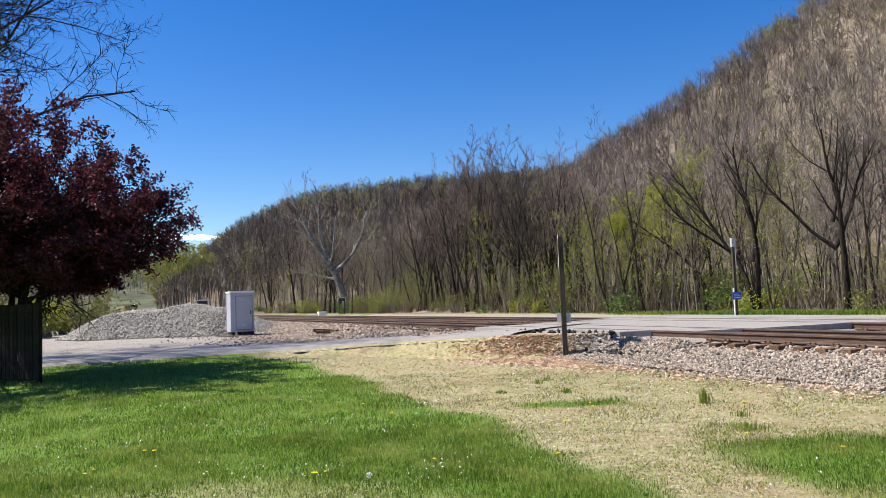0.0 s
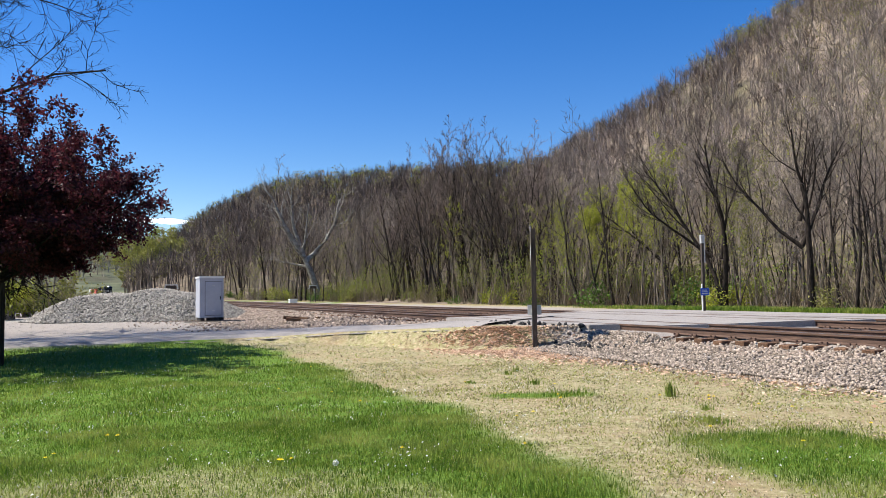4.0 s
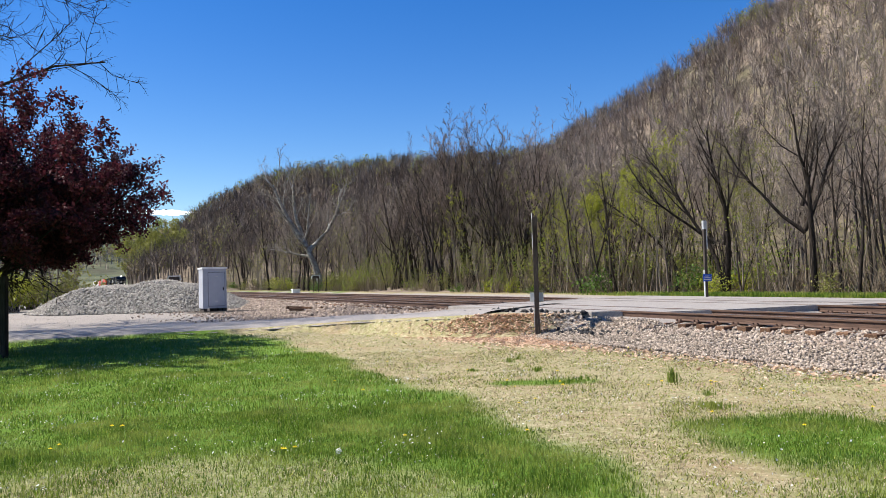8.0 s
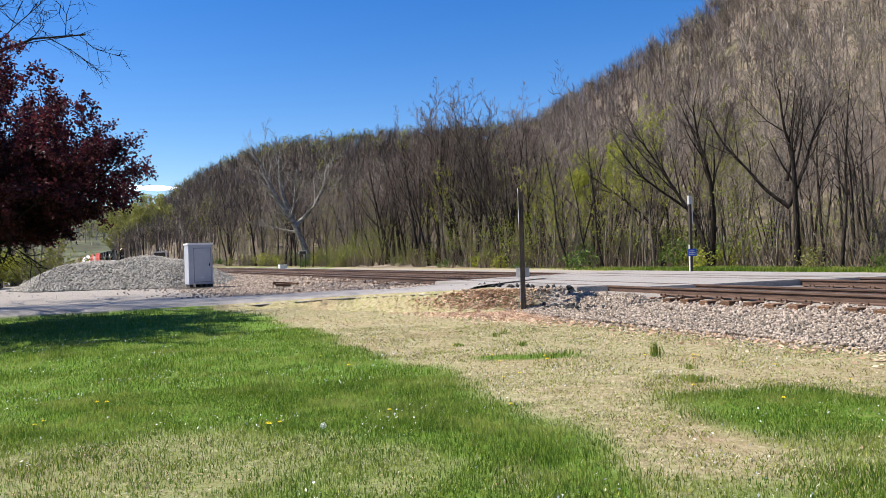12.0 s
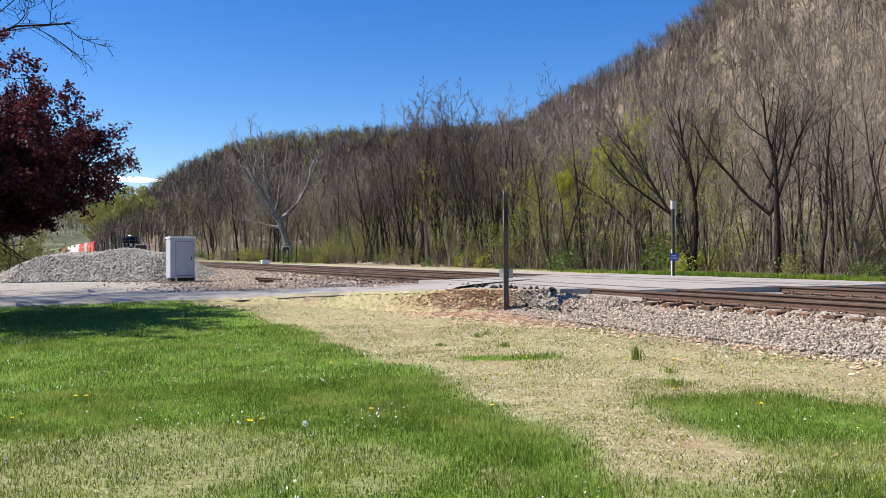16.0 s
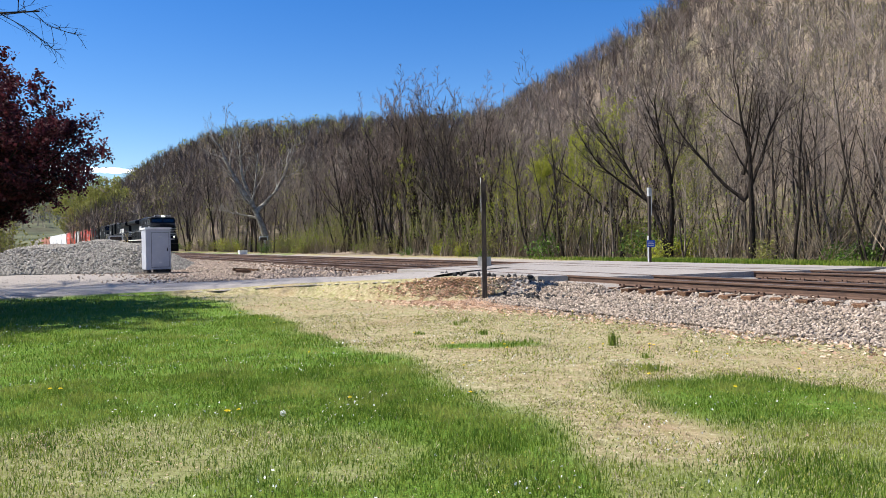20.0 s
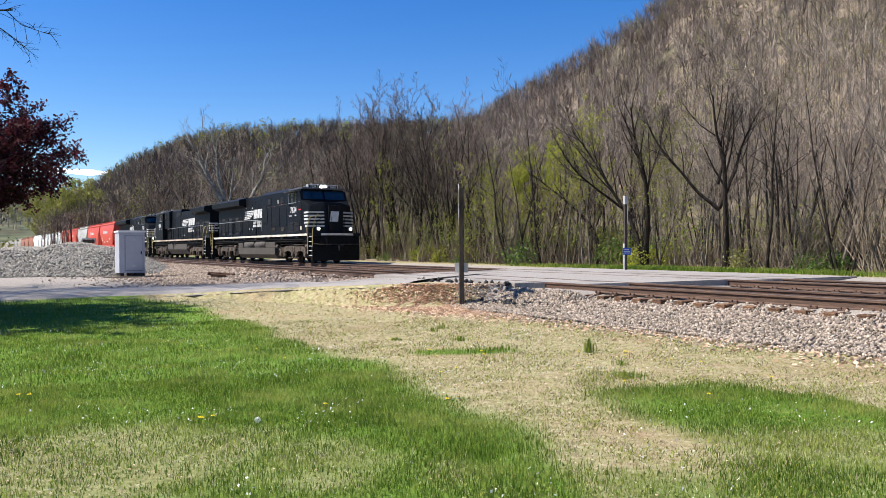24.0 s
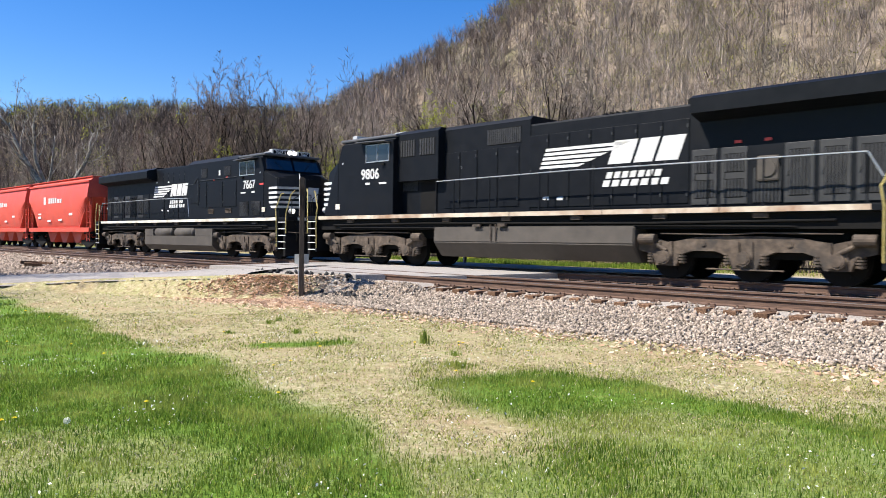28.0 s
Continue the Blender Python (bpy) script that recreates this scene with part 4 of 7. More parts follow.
plant(SYCAMORE, "tree", "leaning sycamore with whitish limbs", -11.0, 87.0, 0.3, 0, 1.0, WOODS)
GREENTREE = drawn_tree(104, [([(-0.5, -0.15), (-0.5, 3.2), (-0.2, 4.8), (0.6, 5.9)], 0.10, 0.02), ([(-0.5, 2.8), (-1.0, 4.2), (-0.9, 5.4)], 0.06, 0.02), ([(1.4, -0.15), (1.5, 2.6), (1.2, 4.4), (1.1, 6.0)], 0.08, 0.02)],
                       (8, 6, 5), (0.45, 0.2, 0.15), (46, 42, 40), (0.34, 0.45, 0.5), (0.04, 0.0, -0.03), leaf=M_LEAF_LIME, leaf_n=17000, leaf_size=0.045, leaf_floor=2.0)
plant(GREENTREE, "tree", "young tree in fresh lime-green leaf", 11.1, 40.6, 0.4, 0, 1.0, WOODS)
WILLOW = tree_meshes(105, 9.0, 0.2, 4, (0.0, 0.0), (9, 7, 4), (0.2, 0.2, 0.15), (46, 44, 42), (0.46, 0.45, 0.5), (0.08, 0.04, 0.02), leaf=M_LEAF_YELLOW, leaf_n=9000, leaf_size=0.16, flare=0.5)
for x, y, size, turn in ((-62, 190, 1.5, 0), (-71, 198, 1.3, 80), (-53, 189, 1.1, 200), (-81, 216, 1.5, 150)):
    plant(WILLOW, "tree", "rounded tree in yellow-green spring leaf beyond the stone heap", x, y, 1.5, turn, size, "yellow-green trees")
CROOKED = drawn_tree(106, [([(0.75, -0.1), (0.85, 1.2), (0.5, 2.2), (-0.4, 3.2), (-1.6, 4.2), (-2.4, 4.9)], 0.11, 0.03), ([(0.2, 2.6), (-0.2, 3.9), (-0.3, 5.0)], 0.05, 0.02)], (7, 6, 4), (0.35, 0.2, 0.15), (40, 42, 42), (0.32, 0.45, 0.5), (0.14, 0.06, 0.02), bark=M_BARK_DARK)
plant(CROOKED, "tree", "small crooked bare tree", 12.0, 36.0, 0.45, 0, 1.0, WOODS)
REDBUD = tree_meshes(107, 4.5, 0.06, 2, (0, 0), (7, 5, 3), (0.3, 0.2, 0.15), (45, 42, 40), (0.45, 0.5, 0.5), (0.1, 0.05, 0.02), leaf=M_LEAF_PINK, leaf_n=500, leaf_size=0.06)
plant(REDBUD, "tree", "small redbud in pink blossom among bare stems", 14.6, 50.0, 1.0, 0, 0.8)

rnd = random.Random(7)
placed = [(-20.5, 21.9), (-23.2, 25.5), (-18.3, 25.0), (-33, 27), (-83.6, 27), (-27.0, 27.5)]


def clear(s, o, gap):
    if all((s - a) ** 2 + (o - b) ** 2 > gap * gap for a, b in placed):
        placed.append((s, o))
        return True
    return False


def crown_height(p):
    """Height of the woods' tops at a place: taller down the valley, by the skyline seen from the lawn."""
    d, b = p.y, math.degrees(math.atan2(p.x, p.y))
    return d * math.tan(radians(float(np.interp(b, [-20, -11, -6, -1.4, 1, 4.6, 11, 16, 21, 28, 40], [5.5, 7.6, 7.8, 9.0, 11.2, 12.0, 11.2, 11.0, 12.0, 12.4, 13.0]))))


def front_tree(p, share):
    k = rnd.random()
    turn, size = rnd.uniform(0, 360), crown_height(p) * share / 11.2
    if p.x > 0.5 * p.y:
        plant(rnd.choice((TALL[2], LIGHT[0], LIGHT[2], LIGHT[3])), "tree", "pale grey bare tree at the wood's edge", p.x, p.y, 0.35, turn, size, WOODS)
    elif k < 0.5:
        plant(rnd.choice(TALL), "tree", "tall slender bare tree with brown-grey bark", p.x, p.y, 0.35, turn, size, WOODS)
    elif k < 0.72:
        plant(rnd.choice(CLUMP), "tree", "bare tree of several stems from one root", p.x, p.y, 0.35, turn, size, WOODS)
    else:
        plant(rnd.choice(BUDDING), "tree", "thin tree with olive-green buds", p.x, p.y, 0.35, turn, size * 0.85, WOODS)


def by_bearing(b, o):
    """The place seen from the lawn at a bearing, on the line o metres across."""
    b = radians(b)
    r = o / (math.sin(b) * N.x + math.cos(b) * N.y)
    return Vector((math.sin(b) * r, math.cos(b) * r, 0))


for k in range(28):
    p = by_bearing(-1.8 + 13.0 * (k + rnd.uniform(0, 0.9)) / 28, rnd.uniform(25.6, 29.5))
    placed.append(track_axes(p.x, p.y))
    plant(TALL[k % 4] if k % 4 else CLUMP[k % 2], "tree", "tall slender bare tree with brown-grey bark" if k % 4 else "bare tree of several stems from one root", p.x, p.y, 0.35, rnd.uniform(0, 360), crown_height(p) * rnd.uniform(0.84, 1.0) / 11.2, WOODS)
count = 0
while count < 66:
    p = by_bearing(rnd.uniform(-14, 52), rnd.uniform(25.3, 32))
    if clear(*track_axes(p.x, p.y), 1.3):
        front_tree(p, rnd.uniform(0.6, 0.95))
        count += 1
count = 0
while count < 190:
    s, o = rnd.uniform(-160, 30), rnd.uniform(30, 58)
    p = at(s, o)
    if clear(s, o, 1.5):
        size = rnd.uniform(0.72, 1.12) * (1.1 if s < -20 else 0.95)
        plant(rnd.choice(LIGHT), "tree", "grey bare tree deeper in the wood", p.x, p.y, 0.35, rnd.uniform(0, 360), size, WOODS)
        count += 1
count = 0
while count < 330:
    p = by_bearing(rnd.uniform(-16, 52), rnd.uniform(24.8, 37))
    if clear(*track_axes(p.x, p.y), 0.5):
        if count % 2 and p.x < 0.5 * p.y:
            plant(rnd.choice(SAPLING), "sapling", "thin sapling just coming into leaf", p.x, p.y, 0.35, rnd.uniform(0, 360), rnd.uniform(0.5, 1.1), "saplings at the wood's edge")
        else:
            plant(rnd.choice(POLE), "sapling", "bare crooked young tree under the taller ones", p.x, p.y, 0.35, rnd.uniform(0, 360), rnd.uniform(0.5, 1.15), "saplings at the wood's edge")
        count += 1


for k in range(16):
    p = by_bearing(rnd.uniform(9.0, 16.0), rnd.uniform(25.0, 29.0))
    plant(SAPLING[1], "sapling", "slim sapling hung with fresh lime-green leaf", p.x, p.y, 0.35, rnd.uniform(0, 360), rnd.uniform(0.55, 0.95), "saplings at the wood's edge")

# low shrubs along the edge
def shrub_meshes(seed, leaf, n, h):
    rng = np.random.default_rng(seed)
    stems = [limb(rng, np.array([rng.normal(0, 0.15), rng.normal(0, 0.15), -0.05]), np.array([rng.normal(0, 0.6), rng.normal(0, 0.6), 1.0]), h * rng.uniform(0.6, 1.1), 0.016, 3, 0.15, 0.05, 0.3) for _ in range(12)]
    lv = grow(rng, stems, (5,), (0.3,), (45,), (0.45,), (0.05,), 0.15, 0.005)
    ends = np.array([q for pts, _ in lv[1] for q in pts[1:]])
    pick = ends[rng.integers(0, len(ends), n)] + rng.normal(0, 0.12, (n, 3))
    pick[:, 2] = np.abs(pick[:, 2])
    return array_mesh("stem", *join(tubes(lv[0], 3), spikes(lv[1])), M_TWIG), array_mesh("foliage", *leaves(rng, pick, 0.07), leaf)


SHRUBS = [shrub_meshes(120, M_LEAF_GREEN, 600, 1.3), shrub_meshes(121, M_LEAF_OLIVE, 550, 1.7), shrub_meshes(122, M_LEAF_LIME, 600, 1.5)]
for k in range(100):
    s, o = rnd.uniform(-140, 12), rnd.uniform(24.2, 33)
    p = at(s, o)
    plant(rnd.choice(SHRUBS), "shrub", "low leafy shrub under the trees", p.x, p.y, 0.35, rnd.uniform(0, 360), rnd.uniform(0.5, 1.25) * (0.7 if o < 24.6 else 1.0), "shrubs under the trees", "shrub")
plant(SHRUBS[0], "shrub", "bright green bush beside the sign post", 12.7, 33.2, 0.5, 0, 1.0, "", "shrub")

# the trees left of the lot
count = 0
while count < 60:
    s, o = rnd.uniform(-150, -92), rnd.uniform(-34, 2.5)
    if o < 2.2 + (s + 95) * 0.02 and clear(s, o, 1.8):
        count += 1
        p = at(s, o)
        k = rnd.random()
        plant(rnd.choice(BUDDING if k < 0.6 else LIGHT), "tree", "thin olive-leaved tree beyond the gravel lot", p.x, p.y, 0.0, rnd.uniform(0, 360), rnd.uniform(0.6, 1.0), "trees beyond the lot")
        if k > 0.4:
            plant(rnd.choice(SHRUBS[1:]), "shrub", "olive shrub beyond the gravel lot", p.x + 1, p.y - 1, 0.0, rnd.uniform(0, 360), rnd.uniform(1.2, 2.2), "shrubs beyond the lot", "shrub")

# the near edge of that wood, past the plum tree
for k in range(34):
    b, d = radians(-24.6 - 17 * (k + rnd.uniform(0, 0.8)) / 34), rnd.uniform(57, 72)
    x, y = math.sin(b) * d, math.cos(b) * d
    plant(rnd.choice(BUDDING + [TALL[0], LIGHT[1]]), "tree", "dark-stemmed tree in first olive leaf beyond the gravel lot", x, y, 0.0, rnd.uniform(0, 360), rnd.uniform(0.6, 0.95), "trees beyond the lot")
    plant(rnd.choice(SHRUBS), "shrub", "olive shrub beyond the gravel lot", x + rnd.uniform(-1, 1), y - 1.5, 0.0, rnd.uniform(0, 360), rnd.uniform(1.2, 2.3), "shrubs beyond the lot", "shrub")

# purple-leaved plum by the fence
PLUM = tree_meshes(131, 4.2, 0.12, 5, (0.0, 0.0), (13, 10, 8), (0.48, 0.12, 0.1), (66, 44, 42), (0.98, 0.42, 0.45), (0.025, 0.01, 0.0), bark=M_BARK_DARK, twig=M_BARK_DARK, leaf=M_LEAF_PURPLE, leaf_n=230000, leaf_size=0.040, leaf_floor=1.9, flare=0.42)
plant(PLUM, "plum_tree", "spreading plum tree with dark purple leaves beside the fence", -11.0, 17.9, 0.0, 212, 1.13)
# large bare tree over the lawn, its trunk off to the side
OVERHANG = tree_meshes(141, 14.0, 0.21, 1, (0.06, 0.0), (36, 14, 9, 4), (0.38, 0.15, 0.12, 0.1), (62, 44, 42, 40), (0.58, 0.42, 0.46, 0.5), (0.04, 0.02, 0.0, -0.02), bark=M_BARK_DARK, twig=M_BARK_DARK, twig_r=0.0095)
plant(OVERHANG, "tree", "large bare tree with long drooping branches over the lot's edge", -22.6, 28.4, 0.0, 0, 1.38)


# ---- far woods on the hills ----
def far_woods(name, label, hill_data, count, sticks, size, seed, width, tones, lo=0.0, green=0.1):
    """Bare far trees: a trunk and a round head of fine upswept twigs, each tree of one tone, some in first leaf; one joined stand for a hill."""
    _ob, b, rad, z = hill_data
    rng = np.random.default_rng(seed)
    fi, fj = rng.uniform(0, len(b) - 1.01, count), (rng.uniform(lo, 1.0, count) ** 0.8) * 40
    i, j = fi.astype(int), np.minimum(fj.astype(int), rad.shape[1] - 2)
    bi = np.interp(fi, np.arange(len(b)), b)
    u, v = (fi - i), (fj - j)
    rr = rad[i, j] * (1 - v) + rad[i, j + 1] * v
    zz = (z[i, j] * (1 - u) + z[i + 1, j] * u) * (1 - v) + (z[i, j + 1] * (1 - u) + z[i + 1, j + 1] * u) * v
    keep = zz > 1.0
    base = np.column_stack([np.sin(np.radians(bi)) * rr, np.cos(np.radians(bi)) * rr, zz])[keep]
    n = len(base)
    h = size * rng.uniform(0.6, 1.3, n)
    trunk = np.arange(sticks)[None] < 1
    head = norm(rng.normal(size=(n, sticks, 3)) + np.array([0, 0, 0.25])) * rng.uniform(0.7, 1.0, (n, sticks, 1)) * np.array([0.40, 0.40, 0.34])
    head[..., 2] += 0.66
    head[:, 0] = rng.normal(0, 0.04, (n, 3)) + np.array([0, 0, 0.8])
    fork = rng.uniform(0.38, 0.62, (n, sticks))
    start = head * np.array([0.16, 0.16, 0]) + np.stack([0 * fork, 0 * fork, fork], -1)
    start[:, 0] = 0
    start, end = base[:, None] + start * h[:, None, None], base[:, None] + head * h[:, None, None]
    a = rng.uniform(0, np.pi, (n, sticks))
    w = width * np.linalg.norm(base[:, :2], axis=1)[:, None] * np.where(trunk, 2.2, 1.0)
    side = np.stack([np.cos(a), np.sin(a), 0 * a], -1) * w[..., None] / 2
    side2 = np.stack([-np.sin(a), np.cos(a), 0 * a], -1) * w[..., None] / 2
    vs = np.stack([start - side, start + side, (start + end) / 2 + side2, end], 2).reshape(-1, 3)
    k = np.arange(n * sticks)[:, None] * 4
    me = array_mesh(name, vs, k + np.array([[0, 1, 3, 2]]), M_TWIG_FAR)
    drift = np.clip(0.5 + 0.5 * wave(base[:, 0], base[:, 1], 0.03, seed + 9) + rng.normal(0, 0.28, n), 0, 0.999) * (len(tones) - 1)
    lo_t, tn = drift.astype(int), np.array(tones)
    tone = tn[lo_t] + (tn[lo_t + 1] - tn[lo_t]) * (drift - lo_t)[:, None]
    tone = tone * rng.uniform(0.55, 1.3, (n, 1))
    tint = me.color_attributes.new("tint", "FLOAT_COLOR", "POINT")
    tint.data.foreach_set("color", np.column_stack([np.repeat(tone, sticks * 4, 0), np.ones(n * sticks * 4)]).astype(np.float32).ravel())
    tagged(new(name, me), label, "woods", kind="stuff")
    pick = rng.random(n) < green * 2 * np.clip(0.4 + 0.9 * wave(base[:, 0], base[:, 1], 0.035, seed + 5), 0, 1)
    lime = base[pick]
    per = 60
    c = np.repeat(lime, per, 0)
    hh = np.repeat(h[pick], per)
    q = norm(rng.normal(size=(len(c), 3))) * rng.uniform(0.5, 1.0, (len(c), 1)) * np.array([0.3, 0.3, 0.3]) + np.array([0, 0, 0.7])
    c = c + q * hh[:, None]
    hue = rng.random(len(lime)).repeat(per)
    for m, sel, what in ((M_LEAF_OLIVE, hue < 0.5, "olive"), (M_LEAF_LIME, (hue >= 0.5) & (hue < 0.62), "lime"), (M_LEAF_BUFF, hue >= 0.62, "buff")):
        if sel.sum():
            tagged(new(name + "_leaf", array_mesh(name + "_leaf", *leaves(rng, c[sel], width * 1.7 * np.linalg.norm(c[sel][:, :2], axis=1)), m)), "first %s leaf on the hillside woods" % what, "woods", kind="stuff")


far_woods("hill_woods", "bare grey-brown woods covering the steep hillside", HILL_NEAR, 15000, 24, 6.0, 201, 0.00062, [(0.13, 0.10, 0.086), (0.23, 0.188, 0.168), (0.31, 0.255, 0.215), (0.21, 0.175, 0.13)], 0.0, 0.16)
far_woods("ridge_woods", "bare brown woods on the lower ridge", HILL_MID, 8000, 16, 8.0, 202, 0.0007, [(0.10, 0.08, 0.07), (0.17, 0.14, 0.12), (0.21, 0.17, 0.14), (0.15, 0.135, 0.09)], 0.0, 0.06)
far_woods("valley_woods", "hazy woods on the distant ridge", HILL_FAR, 5200, 9, 10.0, 203, 0.0006, [(0.16, 0.15, 0.14), (0.24, 0.21, 0.18)], 0.2, 0.25)


def thicket(n, s0, s1, o0, o1, sticks, size, seed):
    """Brush under the trees: fans of thin tan stems, with first leaf on part of them; joined."""
    rng = np.random.default_rng(seed)
    s, o = rng.uniform(s0, s1, n), o0 + (o1 - o0) * rng.random(n) ** 1.3
    x, y = s * U.x + o * N.x, s * U.y + o * N.y
    clump = np.clip(0.75 + 0.6 * wave(x, y, 0.35, seed), 0.25, 1.4)
    h = size * clump * rng.uniform(0.45, 1.3, n)
    base = np.column_stack([x, y, ground_height(x, y) - 0.05])
    t = np.concatenate([np.zeros((n, sticks // 2)), rng.uniform(0.15, 0.7, (n, sticks - sticks // 2))], 1)
    lean = rng.normal(0, 0.22, (n, 1, 3)) * np.array([1, 1, 0])
    axis = norm(np.array([0, 0, 1.0]) + lean)
    start = base[:, None] + axis * (t * h[:, None])[..., None] + rng.normal(0, 0.14, (n, sticks, 3)) * np.array([1, 1, 0])
    d = axis + rng.normal(0, 0.24, (n, sticks, 3))
    end = start + norm(d) * (h[:, None] * np.where(t == 0, rng.uniform(0.5, 1.0, t.shape), rng.uniform(0.2, 0.45, t.shape)))[..., None]
    end[..., 2] = np.maximum(end[..., 2], start[..., 2] + 0.1)
    p, q, r = start.reshape(-1, 3), end.reshape(-1, 3), np.where(t == 0, 0.016, 0.010).reshape(-1, 1)
    e = norm(np.cross(q - p, rng.normal(size=p.shape)))
    g = norm(np.cross(q - p, e))
    vs = np.stack([p + e * r, p - e * r, p + g * r, p - g * r, q], 1).reshape(-1, 3)
    k = np.arange(len(p))[:, None] * 5
    tagged(new("thicket", array_mesh("thicket", vs, np.concatenate([k + [0, 1, 4], k + [2, 3, 4]]), M_STEM)), "tangle of thin tan stems under the bare trees", "thicket", kind="stuff")
    for m, share, what in ((M_LEAF_YELLOW, 0.65, "yellow-green"), (M_LEAF_BRUSH, 0.5, "fresh green")):
        pick = rng.random(n) < share * (0.6 + 0.6 * wave(x, y, 0.22, seed + 3)) * (1 - 0.8 * smooth(-24, -17, s))
        e = end[pick].reshape(-1, 3)
        e = e[rng.random(len(e)) < 0.8]
        e = np.repeat(e, 5 if s1 > 0 else 2, 0)
        c = e + rng.normal(0, 0.16, e.shape)
        tagged(new("thicket_leaf", array_mesh("thicket_leaf", *leaves(rng, c, 0.052), m)), "first %s leaf on the brush under the trees" % what, "thicket", kind="stuff")


thicket(1700, -75, 14, 24.8, 46, 18, 3.2, 410)
thicket(800, -150, -75, 25.5, 50, 14, 2.8, 411)
thicket(700, -150, -94, -32, 2.0, 16, 3.0, 412)


def pine(seed, h):
    rng = np.random.default_rng(seed)
    st = [limb(rng, np.array([0, 0, 0.0]), np.array([0, 0, 1.0]), h, 0.16, 6, 0.01, 0.02, 0.15)]
    lv = grow(rng, st, (46,), (0.2,), (78,), (0.26,), (0.02,), 0.06, 0.02)
    pts = np.concatenate([p for p, _ in lv[1]])
    c = pts[rng.integers(0, len(pts), 2600)] + rng.normal(0, 0.16, (2600, 3))
    return array_mesh("trunk", *join(tubes(lv[0], 6), tubes(lv[1], 3)), M_BARK_DARK), array_mesh("foliage", *leaves(rng, c, 0.2), M_NEEDLE)


PINE = pine(301, 9.0)
for bearing, dist, z, size in ((14.6, 196, 40.5, 0.9), (13.1, 199, 36.5, 1.0), (15.6, 192, 43, 0.6), (12.5, 200, 37.5, 0.55)):
    plant(PINE, "pine_tree", "dark green pine on the hill's skyline", math.sin(radians(bearing)) * dist, math.cos(radians(bearing)) * dist, z - 4, bearing * 40, size, "pines on the skyline")

# ---- the train ----
def wheelset(name, parent, x, z, r):
    bm = bmesh.new()
    seg = 26 if r > 0.5 else 16
    for side in (-1, 1):
        rod(bm, (0, side * 0.70, 0), (0, side * 0.82, 0), r, seg)
        rod(bm, (0, side * 0.68, 0), (0, side * 0.72, 0), r + 0.028, seg)
        rod(bm, (0, side * 0.82, 0), (0, side * 0.90, 0), 0.14, 14)
        for k in range(4):
            a = k * math.pi / 2
            rod(bm, (math.cos(a) * r * 0.6, side * 0.81, math.sin(a) * r * 0.6), (math.cos(a) * r * 0.6, side * 0.835, math.sin(a) * r * 0.6), 0.05, 8)
    rod(bm, (0, -0.75, 0), (0, 0.75, 0), 0.09, 10)
    ob = part(name, bm, M_GRIME, parent)
    ob.matrix_basis = pose(x, 0, z)
    return ob


